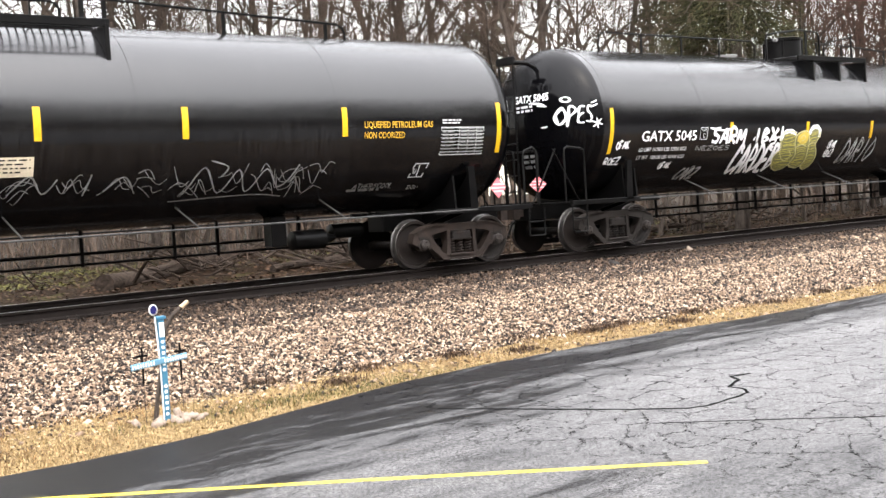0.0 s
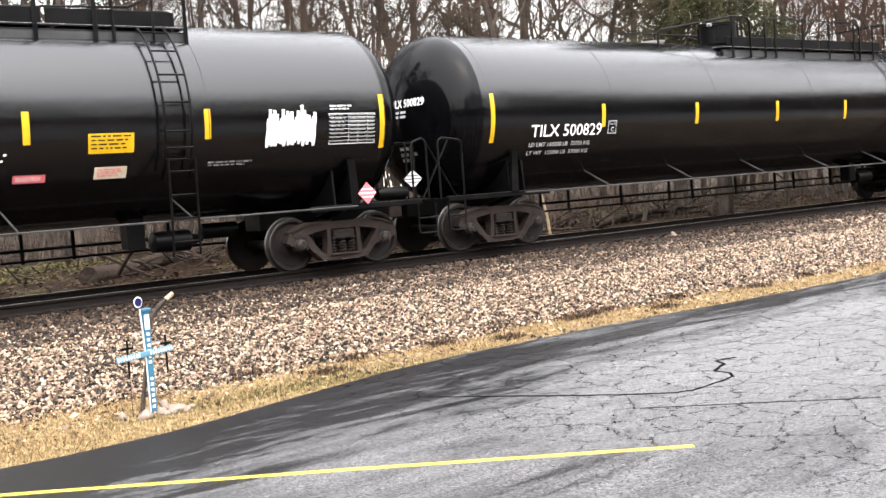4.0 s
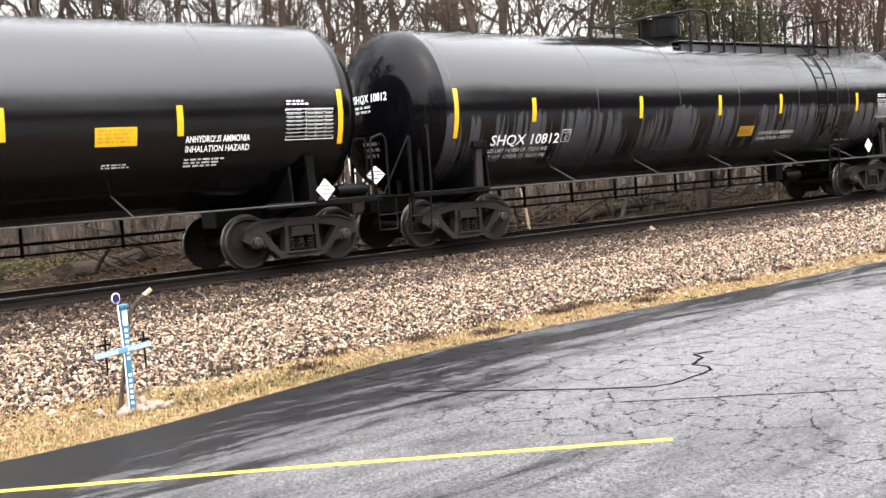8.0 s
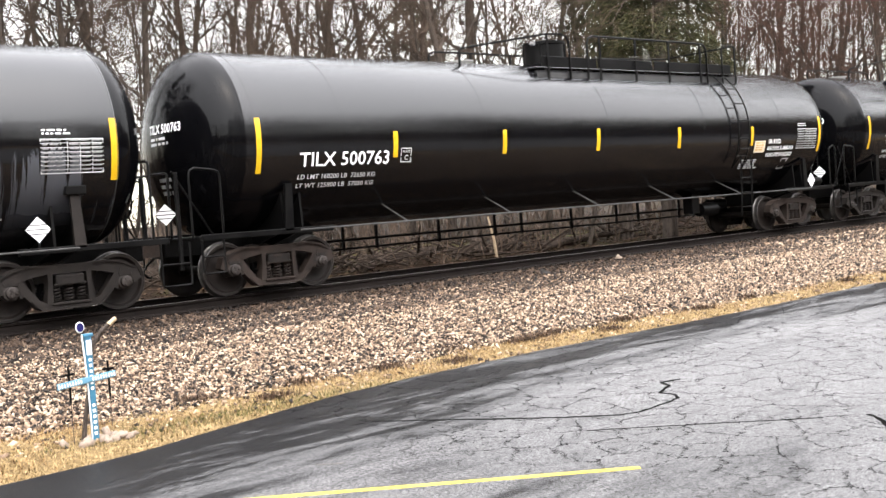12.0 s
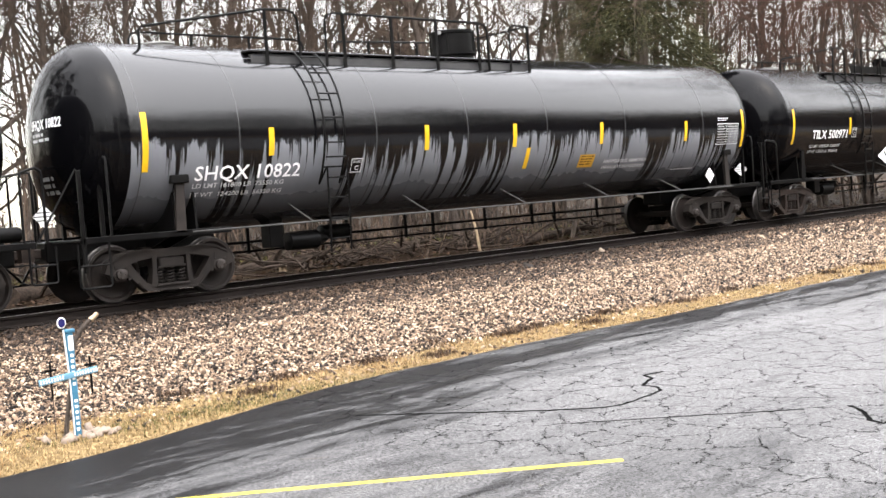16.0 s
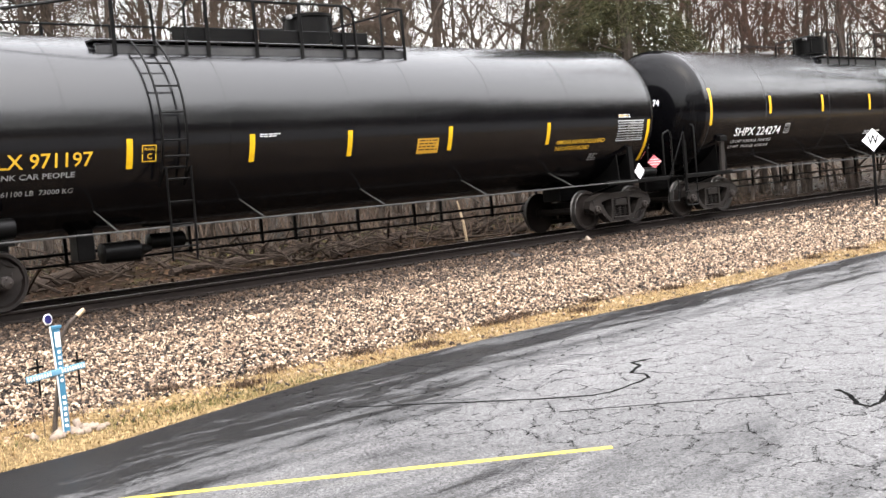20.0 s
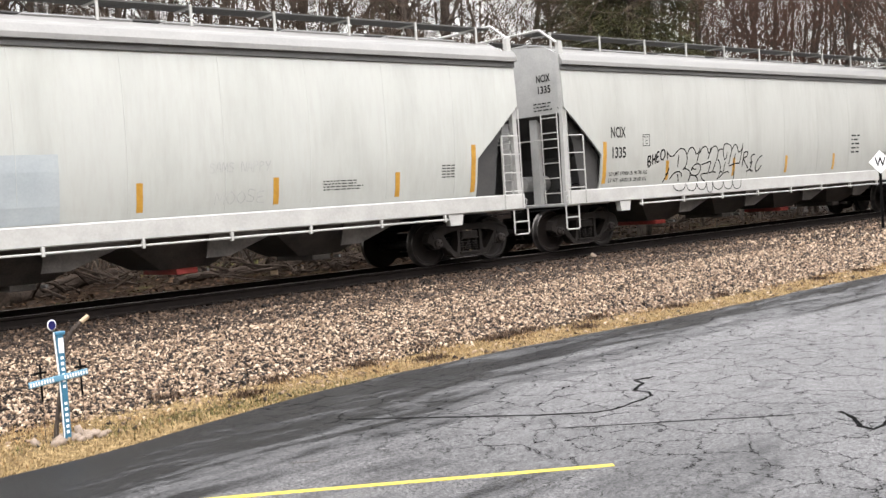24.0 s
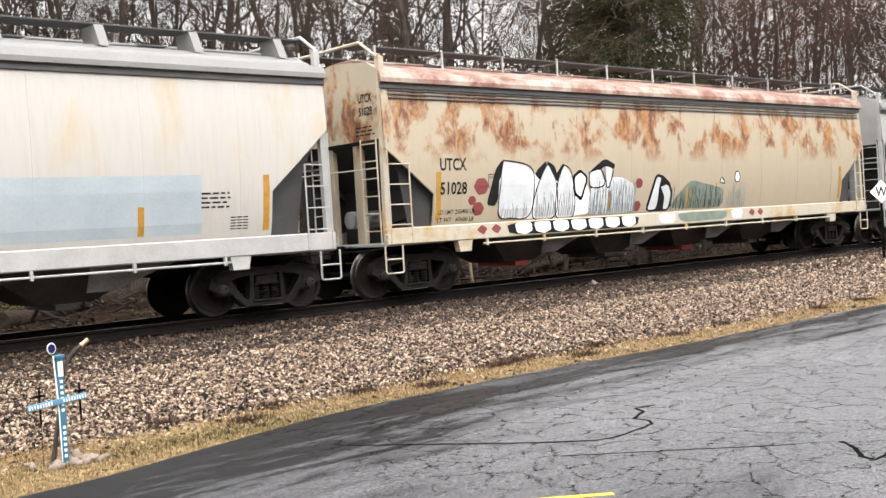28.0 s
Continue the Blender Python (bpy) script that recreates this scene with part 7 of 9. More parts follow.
for k, (du, dz) in enumerate(((0.0, 0.0), (0.035, -0.02), (-0.02, 0.03))):
    brush_strokes(c, tag_strokes("qecks", -82.84 - m + du, 1.81 + dz, 0.33 - 0.05 * k, 0.32, 0.25, 15 + k) + tag_strokes("over.rite", -80.22 - m + du, 1.71 + dz, 0.30 - 0.04 * k, 0.215, 0.25, 26 + k), 0.018, M_SPRAYWHITE if k == 0 else M_SPRAYGREY, label="thin white sprayed words")
brush_strokes(c, [[(u - m, z), (u - m + 0.04, z + 0.02)] for u, z in ((-83.1, 1.78), (-81.0, 2.0), (-80.55, 1.68), (-80.42, 1.66), (-78.2, 2.05), (-78.3, 2.18), (-78.15, 2.14))], 0.03, M_SPRAYWHITE)
r7 = random.Random(31)
brush_strokes(c, [[(-73.98 - m + 0.04 * k, over_curve(2.17 + r7.uniform(-0.05, 0.06))), (-73.96 - m + 0.04 * k, over_curve(2.45)), (-73.94 - m + 0.04 * k, over_curve(2.68 + 0.07 * math.sin(k * 0.9) + r7.uniform(-0.12, 0.05)))] for k in range(23)], 0.062, M_SPRAYWHITE, label="ragged patch of white spray")
end_placards(c, L, R, M_PINK)

c, L, R, m = tank_car(BLACK_CAR, -69.18, -50.95, (-66.1, -63.1, -60.1, -57.2, -54.21), (-61.3, -54.3), -60.3, -54.27, "plain", 1, None, (-65.8, -62.4, -58.6, -55.0), 2.74, 0.47)
common_marks(c, L, R, M_WHITE, "TILX 500829", -68.12 - m, 1.98, 2.12, 0.24, 31, -65.95 - m, ("LD LMT 160200 LB  72700 KG", "LT WT  125800 LB  57000 KG"))
notice(c, -54.16 - m, 2.10, 0.56, 0.30, M_CREAM, M_ORANGE)
hazard_text(c, ("SR-9292", "ANHYDROUS AMMONIA", "INHALATION HAZARD"), (2.37, 2.18, 1.985), -53.58 - m, 1.18, M_WHITE, 0.105)
outline(c, -53.07 - m, -52.76 - m, over_curve(1.62), over_curve(1.90), 0.02, M_OLDWHITE, slant=0.26)
bars(c, -54.52 - m, over_curve(1.74), 0.9, 0.25, 5, M_OLDWHITE, seed=8)
end_placards(c, L, R, M_SIGN)

c, L, R, m = tank_car(BLACK_CAR, -48.43, -30.76, (-45.71, -42.31, -39.31, -36.53, -33.81), (-45.6, -38.45), -39.05, -44.43, "plain", 0, None, (-46.8, -43.5, -40.2, -36.9, -33.2), 2.735, 0.475)
common_marks(c, L, R, M_WHITE, "TILX 501214", -47.52 - m, 1.74, 2.17, 0.225, 41, -45.57 - m, ("LD LMT 158300 LB  71800 KG", "LT WT 127700 LB  57900 KG"), (1.91, 1.76))
notice(c, -35.18 - m, 2.14, 0.66, 0.29, M_YELLOW, M_ORANGE)
hazard_text(c, ("ANHYDROUS AMMONIA", "INHALATION HAZARD"), (2.155, 2.005), -33.72 - m, 1.14, M_WHITE, 0.105)
bars(c, -33.72 - m, over_curve(1.76), 0.8, 0.17, 3, M_OLDWHITE, seed=10)
bars(c, -35.06 - m, over_curve(1.80), 0.45, 0.09, 2, M_OLDWHITE, seed=9)
end_placards(c, L, R, M_SIGN)

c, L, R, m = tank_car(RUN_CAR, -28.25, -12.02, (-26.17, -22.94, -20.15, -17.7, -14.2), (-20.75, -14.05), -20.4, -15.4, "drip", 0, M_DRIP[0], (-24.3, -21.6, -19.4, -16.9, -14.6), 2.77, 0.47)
common_marks(c, L, R, M_WHITE, "SHQX 10812", -27.26 - m, 1.88, 1.87, 0.215, 51, -25.64 - m + 0.32, ("LD LMT 161800 LB  73210 KG", "LT WT  124200 LB  56210 KG"), (1.735, 1.62), (1.15, 0.25, 2.11, 2.60))
notice(c, -19.25 - m, 1.80, 0.56, 0.26, M_ORANGE, M_INK)
hazard_text(c, ("ANHYDROUS AMMONIA", "INHALATION HAZARD"), (1.815, 1.69), -18.42 - m, 1.5, M_OLDWHITE, 0.09)
bars(c, -14.76 - m, over_curve(1.55), 1.0, 0.05, 1, M_OLDWHITE, seed=3)
end_placards(c, L, R, M_SIGN, "drip")

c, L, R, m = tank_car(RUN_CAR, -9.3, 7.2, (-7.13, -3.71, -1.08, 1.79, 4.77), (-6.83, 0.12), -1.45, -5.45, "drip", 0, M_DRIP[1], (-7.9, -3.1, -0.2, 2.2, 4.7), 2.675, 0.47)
common_marks(c, L, R, M_WHITE, "SHQX 10758", -8.38 - m, 1.98, 1.80, 0.235, 61, -5.18 - m, ("LD LMT 161800 LB  73390 KG", "LT WT  124200 LB  56330 KG"), (1.70, 1.58), (1.18, 0.22, 2.16, 2.67))
notice(c, 1.91 - m, 1.74, 0.5, 0.23, M_ORANGE, M_INK)
hazard_text(c, ("ANHYDROUS AMMONIA", "INHALATION HAZARD"), (1.745, 1.64), 2.61 - m, 1.55, M_OLDWHITE, 0.085)
bars(c, 4.75 - m, over_curve(1.52), 1.0, 0.05, 1, M_OLDWHITE, seed=4)
end_placards(c, L, R, M_SIGN, "drip")

c, L, R, m = tank_car(BLACK_CAR, 9.63, 27.34, (12.6, 15.4, 18.24, 21.11, 24.1), (17.05, 24.3), 18.25, 23.75, "plain", 1, None, (11.4, 14.9, 18.6, 22.1, 25.4), 2.715, 0.475)
common_marks(c, L, R, M_WHITE, "TILX 500763", 10.5 - m, 1.96, 2.135, 0.245, 71, 12.73 - m, ("LD LMT 160200 LB  72650 KG", "LT WT 125800 LB  57050 KG"), (1.92, 1.775))
notice(c, 24.25 - m, 2.06, 0.46, 0.30, M_CREAM, M_ORANGE)
hazard_text(c, ("SR-9292", "ANHYDROUS AMMONIA", "INHALATION HAZARD"), (2.28, 2.11, 1.95), 24.84 - m, 1.2, M_WHITE, 0.105)
bars(c, 23.8 - m, over_curve(1.66), 0.9, 0.28, 5, M_OLDWHITE, seed=8)
outline(c, 25.6 - m, 25.88 - m, over_curve(1.63), over_curve(1.89), 0.02, M_OLDWHITE, slant=0.26)
end_placards(c, L, R, M_SIGN)

c, L, R, m = tank_car("glossy black tank car with red and green scrawls", 29.97, 47.5, (33.0, 36.36, 39.64, 41.79, 44.44), (32.6, 40.0), 38.5, 33.95, "plain", 0, None, (32.2, 35.8, 39.2, 41.4, 44.9), 2.715, 0.48)
common_marks(c, L, R, M_WHITE, "TILX 500860", 30.95 - m, 1.92, 2.18, 0.25, 81, 33.15 - m, ("LD LMT 160200 LB  72700 KG", "LT WT  125800 LB  57000 KG"))
notice(c, 43.18 - m, 2.12, 0.53, 0.31, M_ORANGE, M_CREAM)
hazard_text(c, ("SR-9292", "ANHYDROUS AMMONIA", "INHALATION HAZARD"), (2.36, 2.175, 1.985), 45.13 - m, 1.14, M_WHITE, 0.11)
bars(c, 44.5 - m, over_curve(1.66), 0.85, 0.32, 5, M_OLDWHITE, seed=8)
outline(c, 46.07 - m, 46.35 - m, over_curve(1.59), over_curve(1.87), 0.02, M_OLDWHITE, slant=0.26)
brush_strokes(c, tag_strokes("aties", 35.7 - m, 1.62, 0.28, 0.22, 0.0, 18) + [[(35.95 - m, 1.9), (36.05 - m, 2.2)]], 0.03, M_SPRAYRED, label="dull red scrawled tag")
brush_strokes(c, tag_strokes("ats.or", 41.95 - m, 1.62, 0.18, 0.15, 0.2, 19), 0.02, M_SPRAYTEAL, label="small green scrawl")
end_placards(c, L, R, M_SIGN)

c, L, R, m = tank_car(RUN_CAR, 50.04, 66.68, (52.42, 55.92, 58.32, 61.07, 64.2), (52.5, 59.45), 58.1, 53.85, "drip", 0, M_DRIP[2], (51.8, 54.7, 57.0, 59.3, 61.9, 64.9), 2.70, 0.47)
common_marks(c, L, R, M_WHITE, "SHQX 10822", 50.98 - m, 2.07, 1.87, 0.25, 91, 54.15 - m, ("LD LMT 161800 LB  73550 KG", "LT WT  124200 LB  56350 KG"), (1.75, 1.61), (1.18, 0.24, 2.11, 2.63))
notice(c, 60.45 - m, 1.74, 0.5, 0.31, M_ORANGE, M_INK)
hazard_text(c, ("ANHYDROUS AMMONIA", "INHALATION HAZARD"), (1.805, 1.68), 61.3 - m, 1.55, M_OLDWHITE, 0.09)
bars(c, 64.0 - m, over_curve(1.55), 1.0, 0.05, 1, M_OLDWHITE, seed=5)
decal(c, "yellow_mark", 58.7 - m, 58.81 - m, over_curve(1.78), over_curve(2.2), M_YELLOW)
end_placards(c, L, R, M_SIGN, "drip")

c, L, R, m = tank_car(BLACK_CAR, 69.04, 86.82, (72.16, 75.58, 78.73, 81.32, 83.99), (72.0, 79.1), 77.7, 73.12, "plain", 1, None, (71.9, 75.3, 78.7, 80.3, 84.0), 2.725, 0.475)
common_marks(c, L, R, M_WHITE, "TILX 500971", 70.09 - m, 1.92, 2.16, 0.235, 101, 72.29 - m, ("LD LMT 160200 LB  72600 KG", "LT WT  125800 LB  57100 KG"), (1.92, 1.78))
notice(c, 82.35 - m, 2.10, 0.52, 0.30, M_CREAM, M_ORANGE)
hazard_text(c, ("ANHYDROUS AMMONIA", "INHALATION HAZARD"), (2.19, 1.995), 84.3 - m, 1.14, M_WHITE, 0.11)
bars(c, 83.67 - m, over_curve(1.74), 0.8, 0.28, 5, M_OLDWHITE, seed=8)
outline(c, 85.33 - m, 85.62 - m, over_curve(1.62), over_curve(1.90), 0.02, M_OLDWHITE, slant=0.26)
end_placards(c, L, R, M_SIGN)

c, L, R, m = tank_car("satin black tank car with orange-yellow lettering", 89.55, 106.26, (92.98, 95.22, 97.31, 99.81, 102.7), (92.85, 99.25), 97.65, 93.9, "plain", 0, None, (92.0, 94.8, 97.4, 98.9, 101.0, 103.4), 2.47, 0.46, 2.46)
common_marks(c, L, R, M_YTEXT, "UTLX 971197", 90.48 - m, 1.9, 2.095, 0.22, 111, 93.19 - m, ("THE TANK CAR PEOPLE", "LD LMT 161100 LB  73000 KG"), (1.94, 1.71), None)
data_panel(c, 105.06 - m, 106.02 - m, 2.0, 2.46, 7)
bars(c, 105.08 - m, over_curve(2.52), 0.45, 0.06, 1, M_YTEXT, seed=14)
notice(c, 98.96 - m, 1.98, 0.55, 0.30, M_ORANGE, M_INK)
hazard_text(c, ("AMMONIA,ANHYDROUS,LIQUEFIED", "INHALATION HAZARD"), (2.0, 1.87), 103.0 - m, 1.66, M_YTEXT, 0.09)
bars(c, 104.25 - m, over_curve(1.60), 0.3, 0.2, 4, M_FAINT, seed=6)
bars(c, 95.37 - m, over_curve(2.40), 0.46, 0.07, 2, M_OLDWHITE, seed=5)
part("air_reservoir", Mesh().lathe([(-0.42, 0.0), (-0.40, 0.15), (0.40, 0.15), (0.42, 0.0)], "x", 16, (90.75 - m, -1.3, 1.25)), M_BLACK, c, smooth=True)
end_placards(c, L, R, M_SIGN)

c, L, R, m = tank_car("glossy black tank car with white lettering and boxed stencils", 108.76, 125.7, (111.6, 114.4, 117.24, 119.85, 122.72), (115.55, 123.0), 116.55, 121.9, "drip", 0, None, (111.4, 114.8, 118.2, 121.6), 2.965, 0.47, 3.18, True)
common_marks(c, L, R, M_WHITE, "SHPX 224274", 110.01 - m, 2.24, 1.95, 0.225, 121, 112.47 - m, ("LD LMT 163600 LB  74340 KG", "LT WT   99400 LB  45100 KG"), (1.78, 1.65), (1.15, 0.2, 2.27, 2.82))
bars(c, 117.23 - m, over_curve(1.76), 1.16, 0.15, 2, M_OLDWHITE, seed=5)
bars(c, 119.2 - m, over_curve(2.22), 1.4, 0.16, 2, M_FAINT, seed=15)
outline(c, 123.32 - m, 123.52 - m, over_curve(1.61), over_curve(1.90), 0.02, M_OLDWHITE, slant=0.2)
end_placards(c, L, R, M_PINK, "drip")

# ---- covered hopper cars ----
M_CREAMSILL = stained("stained_cream_sill", (0.40, 0.36, 0.28), (0.36, 0.24, 0.11), 0.5, 0.66, (1.2, 1.2, 1.2))
# dark grey with the shade below the roof overhang put into it
M_EAVE = mat("eave_shade_grey", (0.045, 0.044, 0.042), (0.09, 0.087, 0.083), (0.6, 0.75), 2.2, 25, 0.05)
Z_SILL0, Z_SILL1, Z_EAVE, Z_ROOF = 1.0, 1.34, 4.06, 4.62


SIDE_Z, SIDE_Y = (1.30, 1.60, 2.10, 2.60, 3.10, 3.60, 4.10), (1.43, 1.51, 1.58, 1.607, 1.612, 1.595, 1.555)


def side_y(z):
    """Half width of the bulging side at a height."""
    return float(np.interp(z, SIDE_Z, SIDE_Y))


def on_side(u, z, out):
    return (u, -side_y(z) - out, z)


def side_wall(h, y, low, high):
    """Bulging side sheet; its ends slant in between the heights low and high."""
    g, zs = Mesh(), (1.30, 1.45, 1.6, 1.85, low, 2.35, 2.6, high, 3.35, 3.6, 3.85, Z_EAVE)
    n = 25
    for z in zs:
        k = float(np.interp(z, (low, high), (1.28, 0.08)))
        for q in range(n):
            u = (h - k) * (2 * q / (n - 1) - 1)
            for t in (0.0, 0.04):
                g.v.append((u, y * (side_y(z) - t), z))
    for i in range(len(zs) - 1):
        for q in range(n - 1):
            for t in (0, 1):
                a, b = 2 * (i * n + q) + t, 2 * ((i + 1) * n + q) + t
                g.f.append((a, a + 2, b + 2, b))
        for q in (0, n - 1):
            a, b = 2 * (i * n + q), 2 * ((i + 1) * n + q)
            g.f.append((a, a + 1, b + 1, b))
    g.s = [0] * len(g.f)
    return g


def hopper_car(label, x0, x1, side, roof, sill, ends, marks, trough, tone, ink_u, plate=None):
    """Covered hopper between its two ends x0 and x1 (places along the train at one moment)."""
    mid = (x0 + x1) / 2
    car = thing("hopper_car", label, "hopper car", "hopper cars of the train", at=(mid, 0, 0))
    CARS.append((car, mid))
    h = (x1 - x0) / 2
    low, high = (1.95, 2.85) if trough == "rusty" else (2.10, 3.16)
    for y in (-1.0, 1.0):
        part("side_wall", side_wall(h, y, low, high), side, car, smooth=True)
        # dark strip drawn where the fascia's overhang shades the side
        part("eave_strip", Mesh().box((-h + 0.06, y * 1.56, Z_EAVE - 0.10), (h - 0.06, y * 1.60, Z_EAVE + 0.02), 0.008), M_EAVE, car, "strip under the eave, coloured dark as the overhang's shade")
        part("fascia", Mesh().slab([(y * 1.56, Z_EAVE + 0.01), (y * 1.66, Z_EAVE + 0.015), (y * 1.655, Z_EAVE + 0.10), (y * 1.57, Z_EAVE + 0.24)], -h + 0.05, h - 0.05, "yz"), roof, car)
        # the recess's shade is painted into the dark colour of these panels
        for e in (-1, 1):
            part("bay_panel", Mesh().slab([(e * (h - 0.12), high + 0.02), (e * (h - 1.36), low + 0.02), (e * (h - 1.36), 1.34), (e * (h - (0.70 if y < 0 else 0.25)), 1.34 if y < 0 else 1.06), (e * (h - (0.52 if y < 0 else 0.25)), 2.4)], y * 1.38, y * 1.41), M_DARKGREY, car, "panel closing the end bay, coloured dark as its shade")
        part("side_sill", Mesh().box((-h + 0.02, y * 1.50, Z_SILL0 + 0.02), (h - 0.02, y * 1.62, Z_SILL1), 0.02), sill, car, "white painted side sill")
        part("sill_pipe", Mesh().tube([(-h + 2.5, y * 1.6, 0.93), (h - 2.2, y * 1.6, 0.93)], 0.02, 6), sill, car)
        for k in range(9):
            x = -h + 2.6 + (2 * h - 4.9) * k / 8
            part("pipe_clip", Mesh().box((x - 0.025, y * 1.57, 0.88), (x + 0.025, y * 1.63, 1.03), 0.006), sill, car)
    rg = Mesh().slab([(-1.585, Z_EAVE), (-1.56, Z_EAVE + 0.16), (-1.42, Z_EAVE + 0.30), (-0.9, Z_ROOF - 0.08), (0, Z_ROOF), (0.9, Z_ROOF - 0.08), (1.42, Z_EAVE + 0.30), (1.56, Z_EAVE + 0.16), (1.585, Z_EAVE)], -h + 0.26, h - 0.26, "yz")
    part("roof", rg, roof, car)
    for k in range(7):
        x = -h + 1.4 + (2 * h - 2.8) * k / 6
        part("roof_hatch", Mesh().box((x - 0.95, -0.3, Z_ROOF - 0.03), (x + 0.95, 0.3, Z_ROOF + 0.09), 0.02), roof, car)
    # running boards on brackets
    for y in (-1, 1):
        g = Mesh()
        for q in range(5):
            yy = y * (0.52 + 0.10 * q)
            g.box((-h + 0.1, yy - 0.035, Z_ROOF + 0.22), (h - 0.1, yy + 0.035, Z_ROOF + 0.255), 0.006)
        part("running_board", g, M_WALKWAY, car, "dark grey perforated steel roof walkway")
    br = Mesh()
    if trough == "flare":
        br.slab([(-0.95, Z_ROOF + 0.24), (-0.50, Z_ROOF + 0.24), (-0.55, Z_ROOF - 0.02), (-1.15, Z_ROOF - 0.14)], -0.16, 0.0, "yz")
    else:
        br.box((-0.025, -0.98, Z_ROOF - 0.10), (0.025, -0.95, Z_ROOF + 0.26), 0.005)
        br.box((-0.025, -0.98, Z_ROOF + 0.20), (0.025, -0.45, Z_ROOF + 0.225), 0.005)
    brd = br.data("walkway_bracket", M_ROOFWHITE if trough == "flare" else sill if trough != "rusty" else M_HOPWHITE)
    for k in range(11):
        part("walkway_bracket", brd, None, car, at=(-h + 0.5 + (2 * h - 1.0) * k / 10, 0, 0))
    for s in (-1, 1):
        e = s * h
        inn = e - s * 0.22
        part("end_sheet", Mesh().slab([(-1.5, 3.05), (1.5, 3.05), (1.56, Z_EAVE), (1.5, Z_EAVE + 0.22), (1.0, Z_ROOF - 0.08), (0, Z_ROOF + 0.02), (-1.0, Z_ROOF - 0.08), (-1.5, Z_EAVE + 0.22), (-1.56, Z_EAVE)], inn, inn - s * 0.05, "yz"), ends, car)
        # slope sheet darkened in colour to stand for the shade under it
        slope = Mesh().slab([(inn, 3.05), (inn - s * 0.06, 3.05), (inn - s * 2.1, 1.34), (inn - s * 2.0, 1.34)], -1.37, 1.37)
        part("slope_sheet", slope, M_DARKGREY, car, "sloping end sheet, coloured dark as in shade")
        for y in (-0.45, 0.45):
            part("end_column", Mesh().box((e - s * 0.30, y - 0.12, 1.05), (e - s * 0.42, y + 0.12, 3.2), 0.015), ends, car)
        for y in (-1.5, 1.5):
            part("corner_post", Mesh().slab([(e - s * 0.04, 1.05), (e - s * 0.16, 1.05), (e - s * 0.22, Z_EAVE + 0.5), (e - s * 0.10, Z_EAVE + 0.55)], y - 0.05, y + 0.05), sill, car)
        # bulkhead in the same painted-in bay shade
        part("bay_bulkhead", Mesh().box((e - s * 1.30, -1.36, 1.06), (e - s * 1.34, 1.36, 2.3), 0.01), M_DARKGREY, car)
        part("end_platform", Mesh().box((e - s * 0.02, -1.55, 1.0), (e - s * 1.5, 1.55, 1.06), 0.012), M_HOPGREY, car)
        for x in (e - s * 0.10, e - s * 0.62):
            part("ladder_rail", Mesh().tube([(x, -1.63, 1.05), (x, -1.63, 2.55 if x == e - s * 0.62 else 3.1)], 0.016, 6), sill, car)
        for k in range(4):
            part("rung", Mesh().tube([(e - s * 0.10, -1.63, 1.4 + 0.38 * k), (e - s * 0.62, -1.63, 1.4 + 0.38 * k)], 0.012, 6), sill, car)
        g = Mesh()
        for y in (-1.45, -0.98):
            g.tube([(e, y, 1.05), (e, y, 3.05)], 0.016, 6)
        for k in range(6):
            g.tube([(e, -1.45, 1.3 + 0.33 * k), (e, -0.98, 1.3 + 0.33 * k)], 0.012, 6)
        part("end_ladder", g, sill, car)
        part("roof_grab", Mesh().tube([(e - s * 0.1, -1.5, Z_EAVE + 0.5), (e - s * 0.1, -1.0, Z_ROOF + 0.28), (e - s * 0.1, 1.0, Z_ROOF + 0.28), (e - s * 0.1, 1.5, Z_EAVE + 0.5)], 0.03, 6), sill, car)
        stirrup(car, e - s * 0.16, -1.60, 0.50, 1.02, 0.42, sill)
        part("grab_iron", Mesh().tube([(e - s * 0.12, -1.6, 1.10), (e + s * 0.02, -1.6, 1.12), (e + s * 0.03, -1.6, 1.22), (e - s * 0.06, -1.6, 1.24)], 0.012, 6), sill, car, smooth=True)
        part("end_handrail", Mesh().tube([(e - s * 0.02, -1.42, 2.48), (e - s * 0.02, 1.42, 2.50)], 0.014, 6), sill, car)
        part("uncoupling_lever", Mesh().tube([(e - s * 0.05, -1.5, 0.98), (e + s * 0.12, -1.3, 0.94), (e + s * 0.14, -0.2, 0.92)], 0.014, 6), M_BLACK, car, smooth=True)
        part("jacking_pad", Mesh().slab([(e - s * 1.85, 0.80), (e - s * 2.15, 0.80), (e - s * 2.2, 1.03), (e - s * 1.8, 1.03)], -1.60, -1.46), sill, car)
        part("center_sill", Mesh().box((e + s * 0.2, -0.25, 0.75), (e - s * 3.0, 0.25, 1.05), 0.02), M_BLACK, car)
        part("air_reservoir" if s < 0 else "brake_gear", Mesh().lathe([(-0.45, 0.0), (-0.42, 0.18), (0.42, 0.18), (0.45, 0.0)], "x", 14, (e - s * 0.95, 0.2, 1.55)), M_HOPGREY, car, smooth=True)
        part("brake_pipe", Mesh().tube([(e - s * 0.2, -0.9, 1.3), (e - s * 0.9, -1.1, 1.5), (e - s * 1.4, -1.1, 1.25)], 0.02, 6), M_BLACK, car, smooth=True)
        coupler(car, e + s * 0.62, s)
        truck(car, e - s * (1.15 if s < 0 else 1.2), tone)
